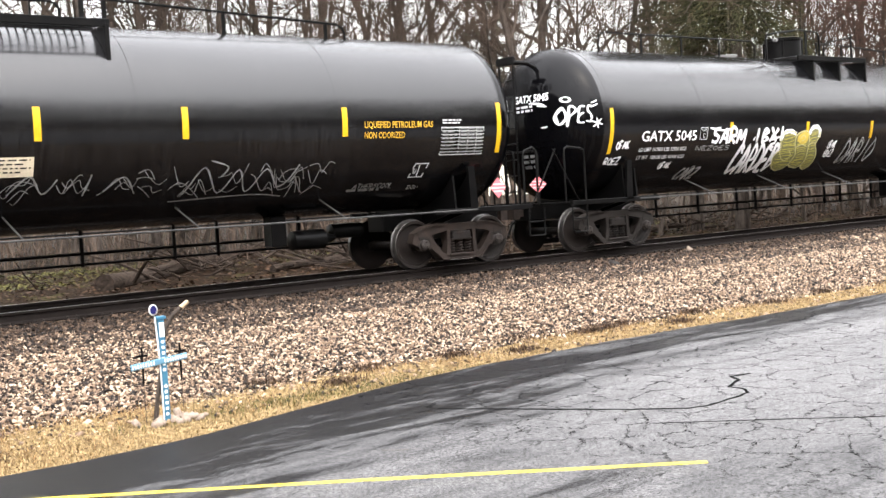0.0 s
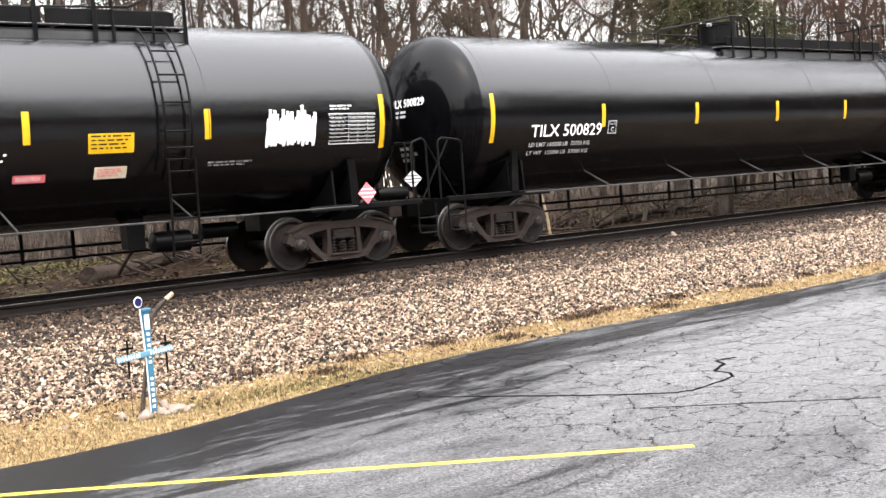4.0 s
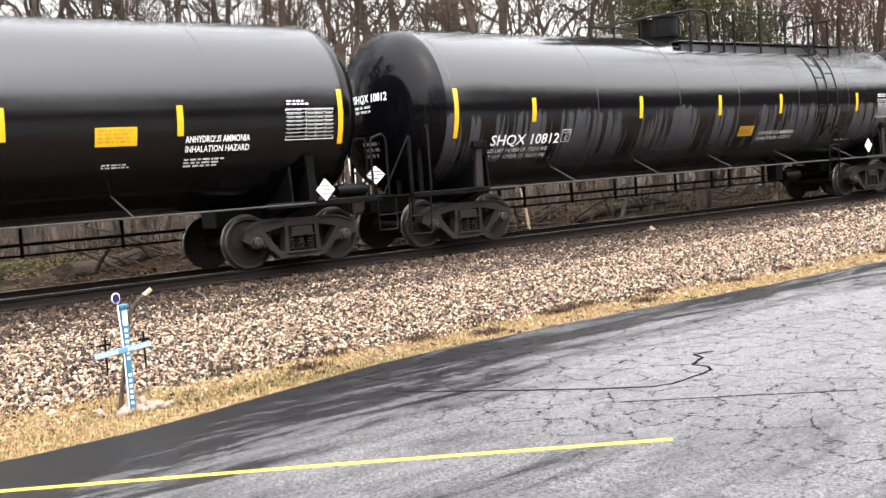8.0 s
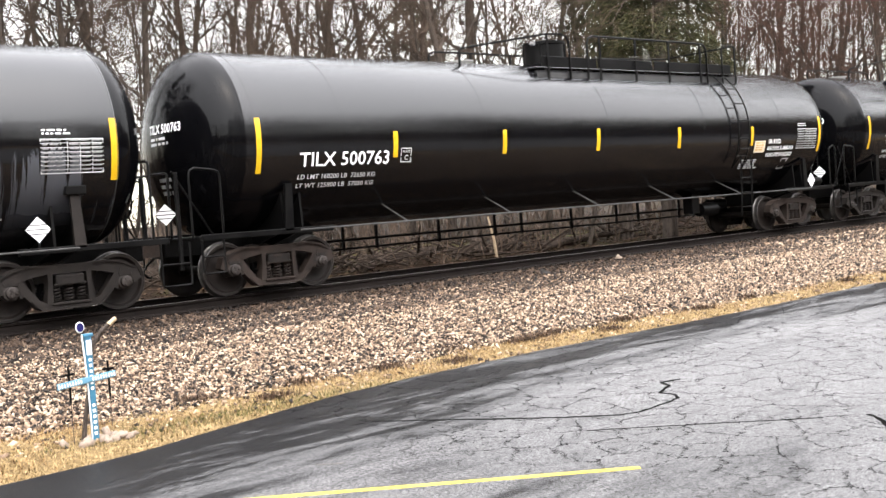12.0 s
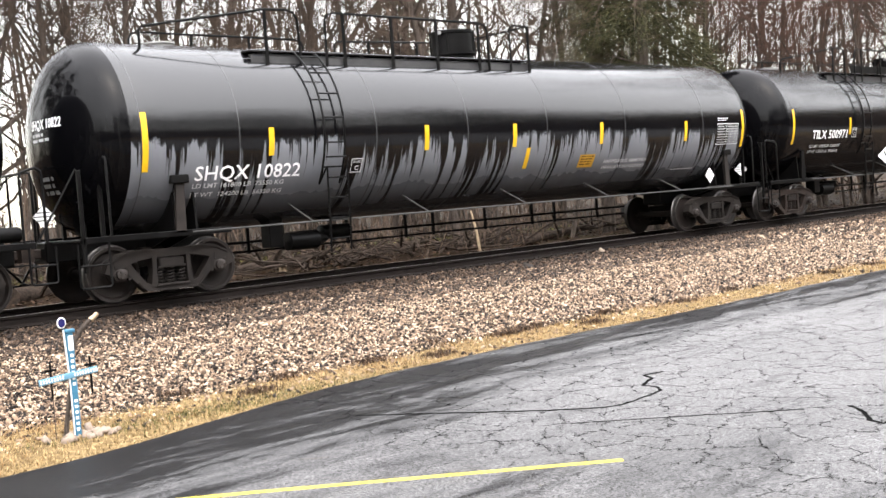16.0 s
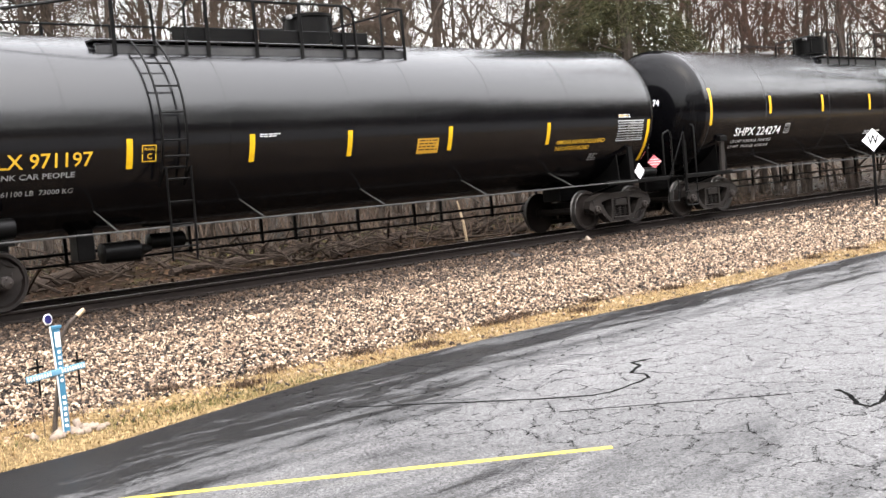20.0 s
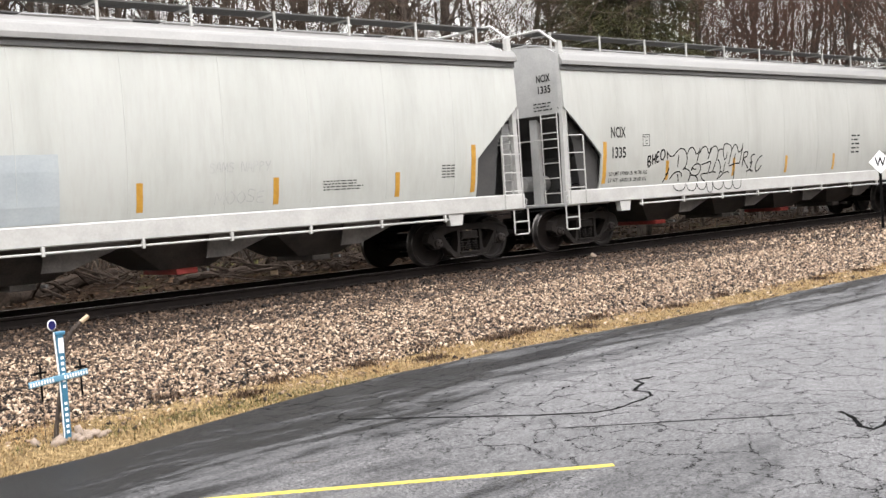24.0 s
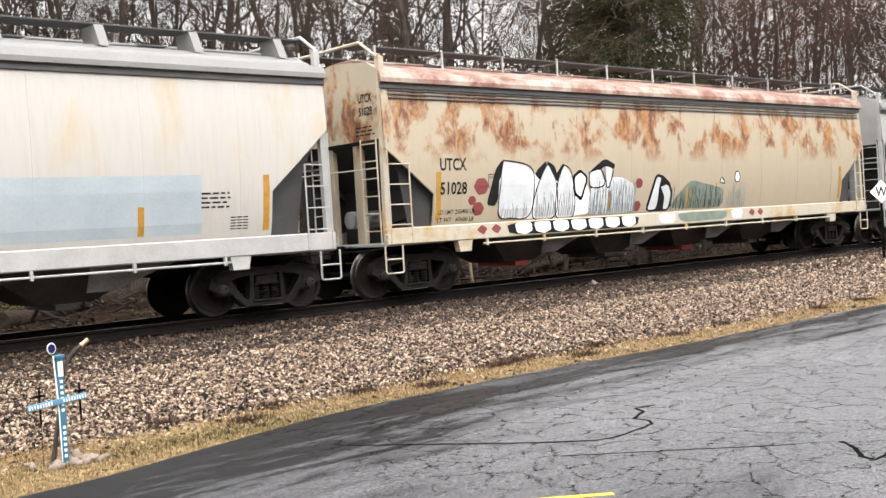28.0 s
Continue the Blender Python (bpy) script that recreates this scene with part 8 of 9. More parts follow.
    # discharge chutes
    for k in range(4):
        x = -h + 4.6 + (2 * h - 9.2) * k / 3
        g = Mesh()
        top, bot = [(x - 1.75, -1.3), (x + 1.75, -1.3), (x + 1.75, 1.3), (x - 1.75, 1.3)], [(x - 0.45, -0.55), (x + 0.45, -0.55), (x + 0.45, 0.55), (x - 0.45, 0.55)]
        g.add([(a, b, 1.2) for a, b in top] + [(a, b, 0.46) for a, b in bot], [(0, 1, 2, 3), (7, 6, 5, 4)] + [(i, (i + 1) % 4, 4 + (i + 1) % 4, 4 + i) for i in range(4)])
        ch = part("discharge_chute", g, M_CHUTE, car, "grimy sloping discharge chute")
        part("outlet_gate", Mesh().box((x - 0.20, -0.60, 0.36), (x + 0.22, 0.60, 0.46), 0.012), M_REDGATE if (k + tone) % 2 == 0 else M_CHUTE, ch)
        part("gate_crank", Mesh().tube([(x + 0.3, -0.62, 0.41), (x + 0.3, -0.80, 0.41)], 0.03, 8), M_GREYMETAL, ch)
        part("chute_plate", Mesh().slab([(x + 0.2, 1.02), (x + 1.7, 1.02), (x + 0.55, 0.62), (x + 0.1, 0.62)], -1.12, -1.09), M_CHUTE, ch)
    sm = Mesh()
    for k in range(12):
        for u, o in ((-0.008, 0.0005), (0.0, 0.005), (0.008, 0.0005)):
            sm.v.append(on_side(u, 1.42 + (Z_EAVE - 1.52) * k / 11, o))
    sm.f = [(3 * k + q, 3 * k + q + 1, 3 * k + q + 4, 3 * k + q + 3) for k in range(11) for q in (0, 1)]
    sm.s = [0] * len(sm.f)
    seam = sm.data("panel_seam", side)
    for k in range(9):
        part("panel_seam", seam, None, car, at=(-h + 1.9 + (2 * h - 3.8) * k / 8, 0, 0))
    for u in marks:
        decal(car, "yellow_mark", u - mid, u - mid + 0.11, 1.44, 1.90, M_OCHRE, 0.004, "faded yellow reflective strip", on_side, 0.0)
    for u in (-h + 1.34, h - 1.46):
        decal(car, "yellow_mark", u, u + 0.12, 1.44, 2.38, M_OCHRE, 0.004, "tall faded yellow strip", on_side)
    return car, mid, h


def side_marks(car, mid, h, code, number, u, seed, z1=2.47, z2=2.01, size=0.24, width=0.54, weights=(), low=(1.61, 1.46), box=None):
    """Reporting mark, weight lines and boxed plate letter on the side; small ones on the end sheet."""
    writing(car, code, u - mid, z1, size, M_INK, on_side, width, 0.03, label="black stencilled mark")
    writing(car, number, u - mid, z2, size, M_INK, on_side, width, 0.03, label="black stencilled number")
    for k, line in enumerate(weights):
        writing(car, line, u - mid - 0.05, low[k], 0.085, M_INK, on_side, 1.4 if len(line) > 20 else 1.0, 0.015)
    if not weights:
        bars(car, u - mid - 0.05, 1.45, 1.5, 0.26, 2, M_INK, on_side, seed)
    bu, bz = box if box else (u + 1.2, z2 + 0.25)
    outline(car, bu - mid, bu - mid + 0.26, bz, bz + 0.27, 0.014, M_INK, on_side)
    writing(car, "C", bu - mid + 0.09, bz + 0.05, 0.09, M_INK, on_side)
    writing(car, "PLATE", bu - mid + 0.04, bz + 0.185, 0.04, M_INK, on_side, 0.17)

    def end_place(a, z, out):
        return (-h + 0.21 - out, -a, z)
    writing(car, code, 0.72, 3.78, 0.16, M_INK, end_place, 0.42, 0.03)
    writing(car, number, 0.72, 3.53, 0.16, M_INK, end_place, 0.42, 0.03)
    bars(car, 0.6, 3.1, 0.6, 0.22, 3, M_INK, end_place, seed + 3)


car, mid, h = hopper_car("pale grey covered hopper car with a blue-grey painted-over panel", 127.35, 145.0, M_SIDE_N, M_ROOFWHITE, M_HOPWHITE, M_HOPEND, (131.2, 133.7, 136.31, 138.85, 141.57), "post", 0, 0)
side_marks(car, mid, h, "NCIX", "095", 129.1, 201, box=(130.35, 2.27))
decal(car, "painted_panel", 129.9 - mid, 135.08 - mid, 1.36, 2.38, M_GREYPATCH, 0.003, "blue-grey painted-over panel", on_side)
bars(car, 139.9 - mid, 1.6, 0.95, 0.2, 4, M_INK, on_side, 4)
bars(car, 142.75 - mid, 1.72, 0.36, 0.28, 5, M_INK, on_side, 5, cols=3)
brush_strokes(car, tag_strokes("sams.nappy", 137.6 - mid, 2.02, 0.16, 0.12, 0.1, 31, False) + tag_strokes("moose", 137.7 - mid, 1.5, 0.2, 0.2, 0.1, 32, False), 0.012, M_HOPGREY, on_side, label="faint grey scrawl")

car, mid, h = hopper_car("light grey covered hopper car with black outline graffiti", 146.3, 164.32, M_SIDE_O, M_ROOFWHITE, M_HOPWHITE, M_HOPEND, (150.0, 152.84, 155.38, 157.95, 160.7), "post", 0, 0)
side_marks(car, mid, h, "NCIX", "1335", 147.91, 211, box=(149.08, 2.26), weights=("LD LMT 199900 LB  90 700 KG", "LT WT   63100 LB  28 600 KG"))
bars(car, 159.0 - mid, 1.82, 0.55, 0.6, 5, M_INK, on_side, 6)
bars(car, 162.0 - mid, 1.55, 0.3, 0.3, 5, M_INK, on_side, 7, cols=3)
bars(car, 161.0 - mid, 1.72, 0.55, 0.16, 3, M_INK, on_side, 8)
CROWNS = [[(150.01, 2.12), (150.04, 1.92)], [(150.03, 2.09), (150.12, 2.01), (150.26, 2.0), (150.39, 2.09), (150.54, 2.17), (150.71, 2.15), (150.8, 2.04), (150.84, 1.9), (150.8, 1.75), (150.68, 1.66)], [(150.84, 2.04), (150.92, 2.16), (151.06, 2.19), (151.16, 2.09), (151.2, 2.03), (151.31, 2.07), (151.36, 2.17)], [(151.36, 2.17), (151.3, 1.97), (151.25, 1.81)], [(151.36, 2.04), (151.44, 2.16), (151.59, 2.21), (151.68, 2.14), (151.72, 2.05), (151.83, 2.08), (151.83, 2.19)], [(151.83, 2.19), (151.77, 1.99), (151.71, 1.89)]]
CROWNS_ON = [[(151.77, 1.99), (151.86, 2.15), (152.03, 2.21), (152.13, 2.12), (152.12, 1.94), (152.01, 1.7), (151.95, 1.59)], [(152.14, 2.07), (152.25, 2.13), (152.38, 2.12), (152.41, 2.23), (152.55, 2.26), (152.7, 2.21), (152.75, 2.08), (152.69, 1.89), (152.65, 1.73)], [(152.36, 2.1), (152.44, 1.88), (152.52, 1.9), (152.56, 2.04)], [(152.75, 2.1), (152.89, 2.23), (153.0, 2.18), (153.07, 2.04), (153.21, 2.1), (153.27, 2.26)], [(153.27, 2.26), (153.21, 1.99), (153.13, 1.72)]]
INSIDES = [[(150.49, 2.02), (150.46, 1.73)], [(150.12, 1.72), (150.06, 1.59), (149.96, 1.44), (149.92, 1.38)], [(149.99, 1.57), (150.11, 1.59)], [(150.18, 1.45), (150.32, 1.58), (150.5, 1.62), (150.62, 1.58), (150.66, 1.49)], [(150.47, 1.57), (150.53, 1.47), (150.55, 1.37)], [(150.72, 1.69), (150.87, 1.66), (150.99, 1.59), (151.0, 1.47), (150.97, 1.36)], [(151.02, 1.62), (151.13, 1.74), (151.29, 1.79), (151.41, 1.74), (151.41, 1.62), (151.29, 1.51), (151.08, 1.52), (151.0, 1.59)], [(151.04, 1.7), (151.15, 1.66), (151.25, 1.66)]]
INSIDES_ON = [[(151.02, 1.51), (151.18, 1.51), (151.31, 1.45), (151.38, 1.36)], [(151.44, 1.76), (151.62, 1.79), (151.85, 1.83), (151.8, 1.68), (151.75, 1.55), (151.6, 1.54), (151.47, 1.51), (151.56, 1.4), (151.68, 1.35)], [(151.8, 1.54), (151.95, 1.57), (152.1, 1.55)], [(152.16, 1.88), (152.26, 1.75), (152.29, 1.59), (152.25, 1.43), (152.2, 1.37)], [(152.27, 1.58), (152.41, 1.55), (152.46, 1.69), (152.51, 1.79)], [(152.29, 1.4), (152.43, 1.51), (152.61, 1.55), (152.69, 1.53)], [(152.66, 1.69), (152.96, 1.75), (153.16, 1.75)], [(152.93, 2.01), (152.88, 1.78), (152.92, 1.56), (152.96, 1.36)]]
FIRST_WORD = [[(149.28, 2.0), (149.28, 1.85), (149.32, 1.75)], [(149.28, 2.0), (149.37, 2.02), (149.35, 1.92), (149.3, 1.89), (149.39, 1.88), (149.37, 1.8), (149.3, 1.76)], [(149.45, 2.06), (149.47, 1.81)], [(149.55, 2.07), (149.56, 1.84)], [(149.46, 1.92), (149.56, 1.96)], [(149.71, 2.11), (149.62, 2.09), (149.62, 1.88), (149.72, 1.9)], [(149.62, 1.99), (149.7, 2.01)], [(149.84, 2.16), (149.77, 2.09), (149.78, 1.95), (149.86, 1.93), (149.93, 2.02), (149.91, 2.14), (149.84, 2.16)]]
LAST_WORD = [[(153.33, 2.04), (153.27, 1.66)], [(153.32, 2.02), (153.48, 2.04), (153.49, 1.93), (153.33, 1.85), (153.56, 1.61)], [(153.66, 1.9), (153.77, 1.96), (153.86, 1.95)], [(153.66, 1.9), (153.7, 1.76), (153.65, 1.59), (153.5, 1.53)], [(153.62, 1.75), (153.77, 1.77)], [(153.65, 1.57), (153.77, 1.53), (153.8, 1.56)], [(154.21, 1.93), (154.04, 1.86), (153.91, 1.67), (153.95, 1.53), (154.07, 1.55), (154.19, 1.67)]]


def sill_or_side(u, z, out):
    return (u, (-side_y(z) if z > Z_SILL1 else -1.62) - out, z)


def along(lines):
    return [[(u - mid, z) for u, z in q] for q in lines]


brush_strokes(car, along(CROWNS + CROWNS_ON + INSIDES + INSIDES_ON), 0.030, M_INK, on_side, label="black outlined bubble graffiti")
brush_strokes(car, along(FIRST_WORD), 0.040, M_INK, on_side, label="black scrawled letters")
brush_strokes(car, along(LAST_WORD), 0.034, M_INK, on_side, label="black scrawled letters")
# scalloped lower edge of the letters, sprayed over the sill
for u0, u1, low in ((150.11, 150.62, 1.15), (150.65, 151.08, 1.13), (151.08, 151.49, 1.14), (151.49, 151.76, 1.06), (151.76, 152.23, 1.12), (152.23, 152.64, 1.11), (152.64, 153.04, 1.10)):
    w = u1 - u0
    brush_strokes(car, along([[(u0, 1.30), (u0 + 0.14 * w, low + 0.05), (u0 + 0.5 * w, low), (u0 + 0.86 * w, low + 0.05), (u1, 1.32)]]), 0.022, M_INK, sill_or_side, label="black scalloped outline on the sill")

car, mid, h = hopper_car("cream covered hopper car with yellow stains and pale blue patches", 165.5, 183.3, M_SIDE_P, M_ROOFWHITE, M_HOPWHITE, M_HOPEND, (169.3, 171.9, 174.5, 177.1, 179.53), "flare", 0, 0)
side_marks(car, mid, h, "NCLX", "4085", 167.05, 221, 2.335, 1.975, 0.245, 0.82, box=(168.58, 2.12), low=(1.73, 1.56), weights=("LD LMT 220600    100060 KG", "LT WT    65400      29660 KG"))
decal(car, "painted_patch", 169.12 - mid, 173.85 - mid, 1.36, 2.385, M_BLUEPATCH, 0.003, "pale blue painted-over patch", on_side)
decal(car, "painted_patch", 177.12 - mid, 180.66 - mid, 1.43, 2.39, M_BLUEPATCH, 0.003, "pale blue painted-over patch", on_side)
writing(car, "DO NOT CLEAN WITH STEAM OR BOILING WATER", 173.82 - mid, 2.44, 0.05, M_INK, on_side, 1.65, 0.0)
bars(car, 174.14 - mid, 2.11, 0.78, 0.24, 3, M_INK, on_side, 5)
bars(car, 180.65 - mid, 1.8, 0.6, 0.3, 4, M_INK, on_side, 6)
bars(car, 181.2 - mid, 1.45, 0.36, 0.24, 5, M_INK, on_side, 7, cols=3)
brush_strokes(car, [[(174.95 - mid, 1.55), (175.45 - mid, 1.95)], [(174.95 - mid, 1.95), (175.45 - mid, 1.55)], [(175.2 - mid, 1.5), (175.2 - mid, 2.0)], [(174.9 - mid, 1.75), (175.5 - mid, 1.75)]], 0.01, M_INK, on_side, name="star_mark")

car, mid, h = hopper_car("rust-streaked cream covered hopper car with big white graffiti", 184.45, 202.9, M_SIDE_Q, M_ROOF_Q, M_CREAMSILL, M_SIDE_Q, (188.2, 191.0, 194.0), "rusty", 0, 0)
side_marks(car, mid, h, "UTCX", "51028", 185.88, 231, 2.41, 1.94, 0.235, 0.72, box=(187.2, 2.05), low=(1.55, 1.40), weights=("LD LMT 220400 LB", "LT WT   65600 LB"))
M_SPRAYPALE = mat("pale_aqua_spray_paint", (0.40, 0.43, 0.44), (0.58, 0.59, 0.59), (0.6, 0.75), 3, 30, 0.0)
M_SPRAYSTREAK = mat("thin_teal_grey_spray", (0.10, 0.13, 0.14), (0.26, 0.31, 0.32), (0.6, 0.75), 5, 50, 0.0)
M_SPRAYGREEN = mat("grey_green_spray_paint", (0.09, 0.115, 0.095), (0.19, 0.225, 0.185), (0.6, 0.75), 5, 50, 0.0)


def patch(parent, corners, material, out, label=""):
    """Flat sprayed shape on the car side or its sill, with rounded corners."""
    fine, n = [], len(corners)
    for k in range(n):
        a, b, c2 = Vector(corners[k - 1]), Vector(corners[k]), Vector(corners[(k + 1) % n])
        for t in (0.0, 0.5, 1.0):
            p, q = b.lerp(a, 0.22), b.lerp(c2, 0.22)
            fine.append(p.lerp(b, t).lerp(b.lerp(q, t), t))
    bm = bmesh.new()
    bm.faces.new([bm.verts.new((p.x, p.y, 0)) for p in fine])
    for z in (1.34, 1.45, 1.6, 1.85, 2.1, 2.35, 2.6):
        bmesh.ops.bisect_plane(bm, geom=bm.verts[:] + bm.edges[:] + bm.faces[:], plane_co=(0, z, 0), plane_no=(0, 1, 0))
    bm.verts.index_update()
    flat, faces = [v.co.copy() for v in bm.verts], [tuple(v.index for v in f.verts) for f in bm.faces]
    bm.free()
    g = Mesh()
    g.add([(p.x - mid, (-side_y(p.y) if p.y > Z_SILL1 - 0.01 else -1.62) - out, p.y) for p in flat], faces)
    return part("graffiti", g, material, parent, label)


EAVE_RIBS = (3.79, 3.86, 3.93)
SHADOW = (((187.63, 2.63), (187.40, 2.41), (187.15, 1.70), (187.42, 1.66), (187.60, 2.1)), ((188.96, 2.60), (188.6, 2.36), (188.46, 1.75), (188.66, 1.9), (188.9, 2.4)), ((188.94, 2.59), (189.2, 2.48), (189.4, 2.05), (189.2, 2.1)), ((189.5, 2.56), (189.2, 2.25), (189.2, 1.85), (189.45, 2.3)), ((190.03, 2.40), (190.30, 2.22), (190.1, 1.68), (189.82, 1.85), (189.77, 2.25)), ((190.23, 2.27), (190.87, 2.63), (191.24, 2.50), (191.2, 2.38), (190.9, 2.46), (190.7, 2.36)), ((192.37, 1.37), (192.73, 2.24), (193.02, 2.23), (193.3, 2.05), (193.44, 1.8), (193.36, 1.37)))
FILL = (((187.63, 2.60), (188.42, 2.47), (188.55, 2.05), (188.44, 1.44), (187.92, 1.40), (187.52, 1.48), (187.55, 2.16)), ((188.97, 2.53), (189.22, 2.17), (189.26, 1.41), (188.57, 1.39), (188.63, 2.0)), ((189.5, 2.49), (189.74, 2.3), (189.86, 1.40), (189.3, 1.39), (189.28, 2.1)), ((190.03, 2.33), (190.24, 2.2), (190.07, 1.77), (189.87, 1.9), (189.83, 2.2)), ((190.34, 2.32), (190.73, 2.39), (190.84, 2.03), (190.36, 2.0)), ((190.87, 2.46), (191.16, 2.40), (191.02, 2.0), (190.91, 2.05)), ((192.47, 1.42), (192.78, 2.18), (192.95, 2.17), (192.90, 1.93), (192.82, 1.42)), ((192.92, 1.95), (193.22, 2.0), (193.36, 1.8), (193.28, 1.42), (193.1, 1.42), (193.08, 1.72)), ((195.39, 2.02), (195.48, 2.14), (195.62, 1.99)))
for k in range(3):
    z = EAVE_RIBS[k]
    part("eave_strip", Mesh().box((-h + 0.25, -side_y(z) - 0.035, z - 0.013), (h - 0.25, -side_y(z) + 0.02, z + 0.013), 0.005), M_EAVE, car, "dark ribbed line under the eave")
for k, shape in enumerate(SHADOW):
    patch(car, shape, M_INK, 0.003 + 0.0004 * k, "black sprayed letter shadow")
patch(car, ((193.35, 1.42), (193.6, 1.72), (194.18, 2.10), (195.0, 1.95), (195.6, 1.86), (195.6, 1.38)), M_SPRAYGREEN, 0.003, "grey-green sprayed fill")
patch(car, ((190.3, 1.38), (190.4, 2.0), (190.9, 2.2), (191.5, 2.2), (191.95, 2.02), (192.0, 1.38)), M_SPRAYPALE, 0.0028, "pale grey sprayed fill")
patch(car, ((187.5, 1.37), (187.5, 2.2), (187.75, 2.5), (188.4, 2.45), (188.75, 2.15), (189.0, 2.4), (189.3, 2.1), (189.55, 2.4), (189.85, 2.1), (190.3, 2.05), (190.5, 1.37)), M_SPRAYWHITE, 0.0045, "broad white sprayed fill")
for k, shape in enumerate(FILL):
    patch(car, shape, M_SPRAYPALE, 0.006 + 0.0004 * k, "tall pale sprayed letter")
    brush_strokes(car, [[(u - mid, z) for u, z in (*shape, shape[0])]], 0.026, M_INK, on_side, label="black sprayed outline", out=0.0115)
for k, (u, w) in enumerate(((187.0, 0.22), (186.92, 0.18), (192.12, 0.15), (192.08, 0.16), (186.75, 0.12))):
    z = (2.08, 1.63, 2.05, 1.52, 1.8)[k]
    patch(car, ((u - w, z), (u - 0.5 * w, z + 0.7 * w), (u + 0.4 * w, z + 0.75 * w), (u + w, z + 0.1 * w), (u + 0.6 * w, z - 0.7 * w), (u - 0.4 * w, z - 0.8 * w)), M_SPRAYRED, 0.003, "dull red sprayed blob")
r4 = random.Random(14)
for a, b, n, top, material in ((187.6, 188.4, 10, 1.75, M_SPRAYSTREAK), (188.6, 189.9, 22, 2.05, M_SPRAYSTREAK), (190.35, 192.0, 46, 2.2, M_SPRAYSTREAK), (193.4, 195.5, 24, 2.0, M_INK), (195.7, 196.6, 16, 2.02, M_SPRAYSTREAK)):
    lines = []
    for k in range(n):
        u = a + (b - a) * (k + r4.random()) / n - mid
        z1 = 1.40 + (top - 1.40) * r4.uniform(0.35, 1.0)
        lines.append([(u, 1.38), (u + r4.uniform(-0.03, 0.03), (z1 + 1.38) / 2), (u + r4.uniform(-0.05, 0.05), z1)])
    brush_strokes(car, lines, 0.018, material, on_side, label="thin sprayed drip line", out=0.011)
blob(car, 196.19 - mid, 2.14, 0.13, 0.15, M_INK, 0.003, on_side)
blob(car, 196.19 - mid, 2.14, 0.10, 0.12, M_SPRAYWHITE, 0.005, on_side)
patch(car, ((187.6, 1.31), (192.0, 1.31), (191.9, 1.05), (187.7, 1.05)), M_INK, 0.003, "black sprayed band on the sill")
for k in range(7):
    u = 187.85 + 0.58 * k
    patch(car, ((u, 1.30), (u + 0.50, 1.30), (u + 0.52, 1.12), (u + 0.30, 1.05), (u + 0.05, 1.10)), M_SPRAYWHITE, 0.006, "white sprayed blob on the sill")
patch(car, ((192.7, 1.30), (193.4, 1.30), (193.3, 1.06), (192.8, 1.08)), M_SPRAYWHITE, 0.006, "white sprayed blob on the sill")
patch(car, ((193.45, 1.30), (195.6, 1.30), (195.5, 1.08), (193.6, 1.08)), M_SPRAYGREEN, 0.006, "grey-green sprayed band on the sill")
patch(car, ((195.75, 1.30), (196.3, 1.30), (196.2, 1.06), (195.8, 1.08)), M_SPRAYWHITE, 0.006, "white sprayed blob on the sill")
for u in (186.9, 187.3, 196.7, 197.1):
    patch(car, ((u - 0.15, 1.2), (u, 1.31), (u + 0.16, 1.22), (u + 0.04, 1.1)), M_SPRAYRED, 0.003, "dull red sprayed blob")

car, mid, h = hopper_car("grey covered hopper car following the rusty one", 204.1, 222.0, M_SIDE_O, M_ROOFWHITE, M_HOPWHITE, M_HOPEND, (208.0, 211.0), "post", 1, 0)

# ---- the memorial cross, the whistle post and small things ----
cross = thing("memorial_cross", "blue wooden roadside cross with white writing", "cross", at=(3.52, -8.83, LOT_Z - 0.03))
up = part("upright", Mesh().box((-0.027, -0.02, -0.05), (0.027, 0.02, 0.86), 0.006), M_BLUE, cross)
part("cap", Mesh().box((-0.042, -0.026, 0.845), (0.042, 0.026, 0.872), 0.005), M_BLUE, cross)
part("name_plate", Mesh().box((-0.021, -0.0235, 0.70), (0.021, -0.0195, 0.82), 0.002), M_SIGN, up, "small white plate")
arm = part("arm", Mesh().box((-0.245, -0.034, 0.478), (0.245, -0.021, 0.528), 0.004), M_PALEBLUE, cross, "pale blue arm with white writing")
arm.rotation_euler = (0, radians(-5), 0)
mark = Mesh().box((-0.012, -0.0235, 0), (0.012, -0.0205, 0.024), 0.001).data("plain_mark", M_WHITE)
for k in range(14):
    if k not in (6, 7):
        part("plain_mark", mark, None, up, at=(0, 0, 0.05 + 0.046 * k))
mark = Mesh().box((-0.0055, -0.0375, 0.012), (0.0055, -0.0345, 0.040), 0.001).data("plain_mark", M_WHITE)
for k in range(9):
    for side in (-1, 1):
        part("plain_mark", mark, None, arm, at=(side * (0.05 + 0.0225 * k), 0, 0.477))
for s in (-1, 1):
    cr = thing("small_cross", "small black metal cross beside the blue one", "cross", "small crosses", at=(3.52 + s * 0.165, -8.80, LOT_Z))
    part("post", Mesh().box((-0.008, -0.006, 0.30), (0.008, 0.006, 0.60), 0.002), M_BLACK, cr)
    part("bar", Mesh().box((-0.05, -0.0065, 0.52), (0.05, 0.0065, 0.54), 0.002), M_BLACK, cr)
    part("stake", Mesh().tube([(0, 0, -0.05), (0, 0, 0.32)], 0.0025, 5), M_RUST_BROWN, cr)
sl = thing("garden_stake", "white-rimmed dark blue oval on a thin stake", "garden ornament", at=(3.46, -8.84, LOT_Z - 0.02))
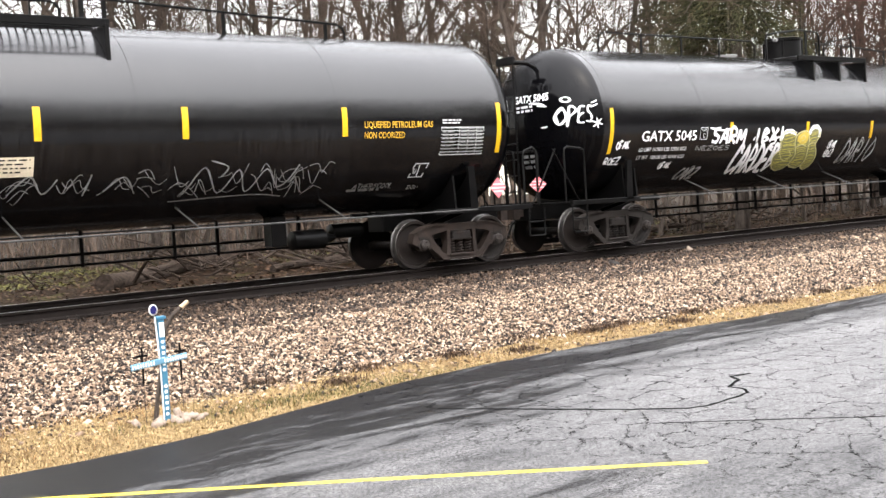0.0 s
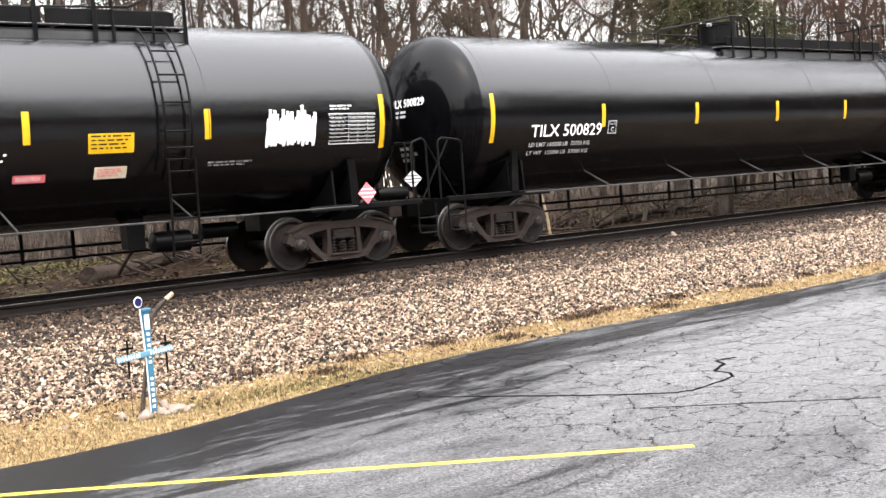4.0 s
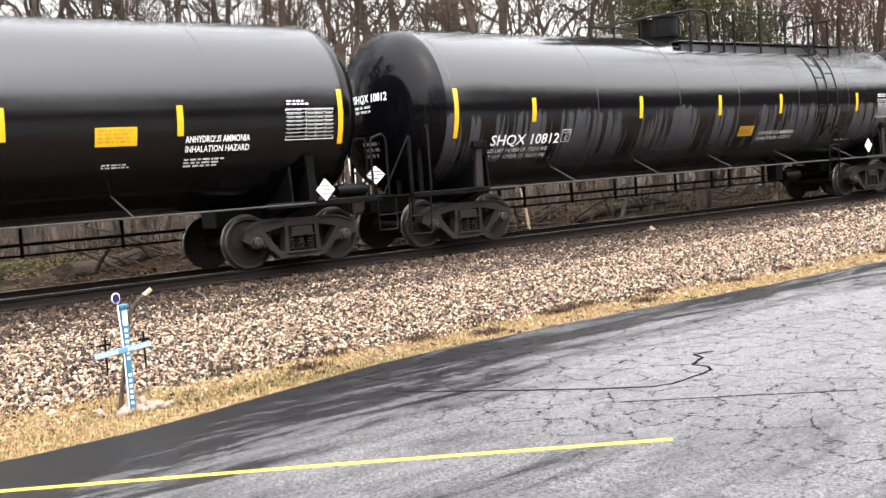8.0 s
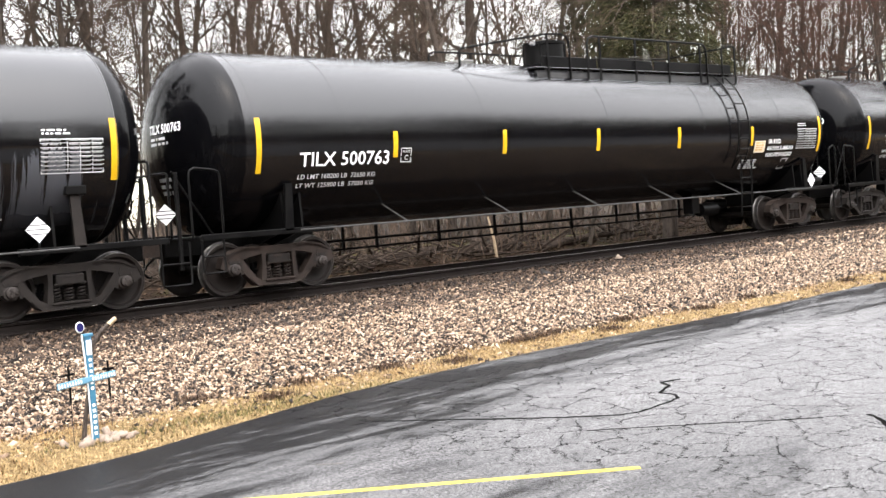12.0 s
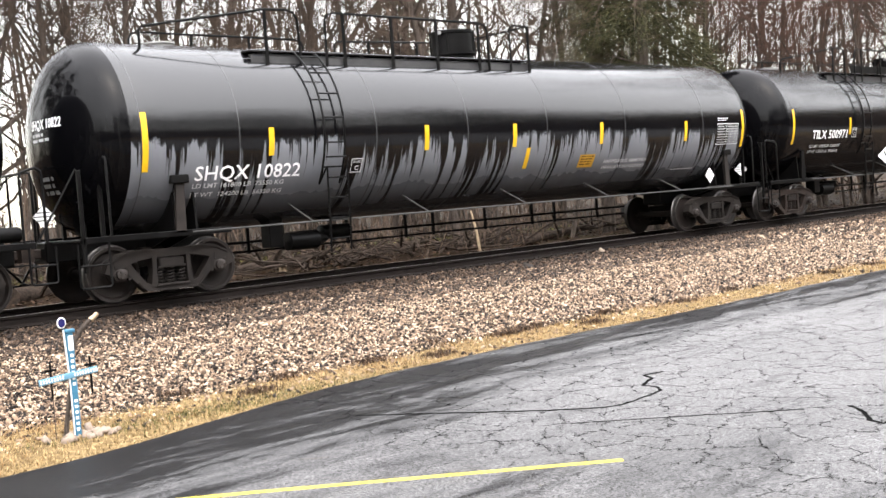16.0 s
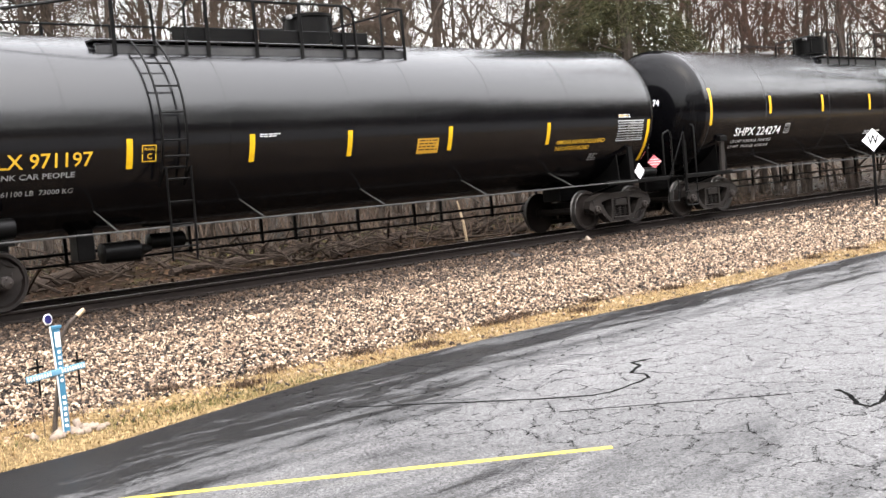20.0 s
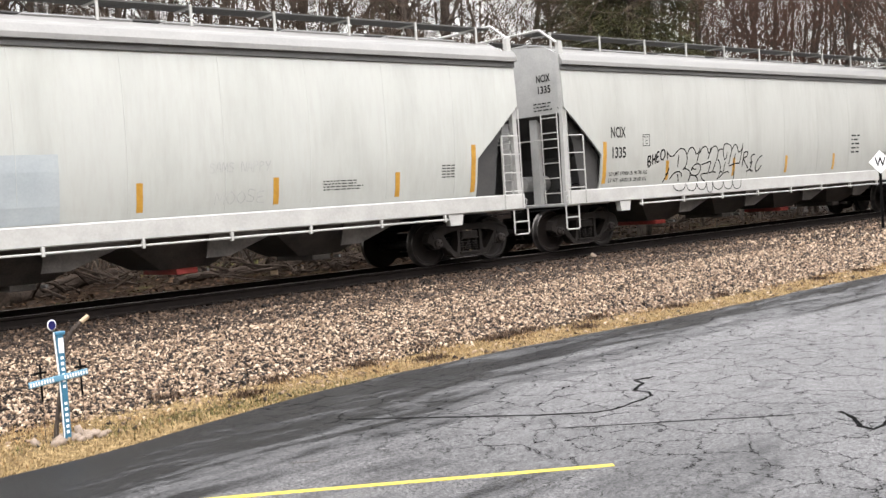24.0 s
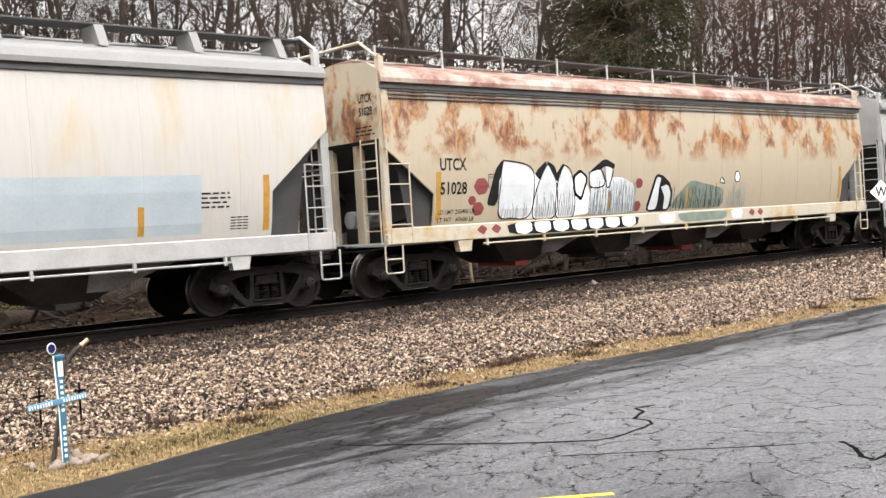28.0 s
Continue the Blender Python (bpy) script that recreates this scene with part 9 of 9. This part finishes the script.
part("stake", Mesh().tube([(0.035, 0, 0), (0.03, 0, 0.5), (0.012, 0, 0.86)], 0.006, 6), M_SIGN, sl)
g = Mesh().lathe([(-0.012, 0.0), (-0.014, 0.036), (0.014, 0.036), (0.012, 0.0)], "y", 24)
g.v = [(x * 0.8, y, z * 1.0 + 0.92) for x, y, z in g.v]
part("disc", g, M_NAVY, sl, smooth=True)
ring = [(0.032 * math.cos(2 * math.pi * k / 24), -0.004, 0.92 + 0.040 * math.sin(2 * math.pi * k / 24)) for k in range(25)]
part("rim", Mesh().tube(ring, 0.0055, 6, False), M_SIGN, sl, smooth=True)
db = thing("driftwood_branch", "bent bare branch propped behind the cross", "branch", at=(3.455, -8.79, LOT_Z - 0.03))
part("stem", Mesh().tube([(-0.02, 0, -0.02), (0.01, 0, 0.18), (0.06, 0, 0.42), (0.085, 0, 0.62), (0.12, 0, 0.76), (0.20, 0, 0.87), (0.285, 0, 0.93)], [0.022, 0.018, 0.017, 0.018, 0.019, 0.020, 0.017], 9), M_BARK, db, smooth=True)
part("broken_tip", Mesh().tube([(0.27, 0, 0.918), (0.335, 0, 0.965)], [0.022, 0.019], 9), M_CUTWOOD, db, smooth=True)
part("twig", Mesh().tube([(0.08, 0, 0.60), (0.14, 0.01, 0.66), (0.2, 0.02, 0.74)], [0.008, 0.006, 0.003], 5), M_LOG, db)
rs = np.random.RandomState(5)
for k in range(22):
    a, r = rs.uniform(0, 6.28), rs.uniform(0.06, 0.22)
    v, f = pieces(1, np.zeros((1, 3)), np.array([rs.uniform(0.026, 0.046)]), 0.8, 300 + k, 0.16)
    solid("pebble", big_mesh("pebble", v, f, [M_PEBBLE]), None, "grey stone laid round the cross base", "stone", "stones round the cross", at=(3.54 + r * math.cos(a) * 1.3, -8.86 + r * math.sin(a), LOT_Z - 0.02))

wp = thing("whistle_post", "white diamond whistle sign on a dark steel post", "railway sign", at=(28.4, -3.5, -0.34))
part("post", Mesh().box((-0.035, -0.02, -0.2), (0.035, 0.02, 1.72), 0.006), M_BLACK, wp)
sg = part("sign", Mesh().slab([(-0.31, 0), (0, -0.31), (0.31, 0), (0, 0.31)], -0.034, -0.022), M_SIGN, wp, "white diamond sign board", at=(0, 0, 1.88))
writing(sg, "W", -0.155, -0.12, 0.25, M_INK, lambda u, z, o: (u, -0.037, z), 0.31, 0.03)
wp.rotation_euler = (0, 0, radians(-38))
dr = thing("dark_rock", "dark lump of ballast rock near the ties", "rock", at=(15.7, -2.16, -0.25))
v, f = pieces(1, np.zeros((1, 3)), np.array([0.16]), 0.55, 77, 0.25)
part("lump", big_mesh("lump", v, f, [M_RUST_BLACK]), None, dr)
sp = thing("rail_anchor", "small pale chunk lying at a tie end", "debris", at=(18.9, -1.42, -0.17))
v, f = pieces(1, np.zeros((1, 3)), np.array([0.05]), 0.9, 79, 0.25)
part("chunk", big_mesh("chunk", v, f, [M_PEBBLE]), None, sp)


def gone(t):
    """Metres that the train has moved to the left since 12 s."""
    u = (t - 12) / 10
    return 10 * (10.44039 * u + 0.21166 * u * u + 0.07475 * u ** 3 + -0.05973 * u ** 4)


def motions():
    """The cars roll to the left along the track and their wheels turn with them."""
    for car, mid in CARS:
        walk(car, [(0.5 * k, pose(mid - gone(0.5 * k), 0, 0)) for k in range(57)])
    steps = range(0, 28 * FPS + 1)
    for e, obs in TURNING.items():
        first = obs[0]
        walk(first, [(k / FPS, pose(e * 0.889, 0, WHEEL_R, 0, -math.degrees(gone(k / FPS) / WHEEL_R) % 360, 0)) for k in steps])
        for o in obs[1:]:
            o.rotation_mode = "QUATERNION"
            o.animation_data_create()
            o.animation_data.action = first.animation_data.action
            o.animation_data.action_slot = first.animation_data.action_slot


motions()
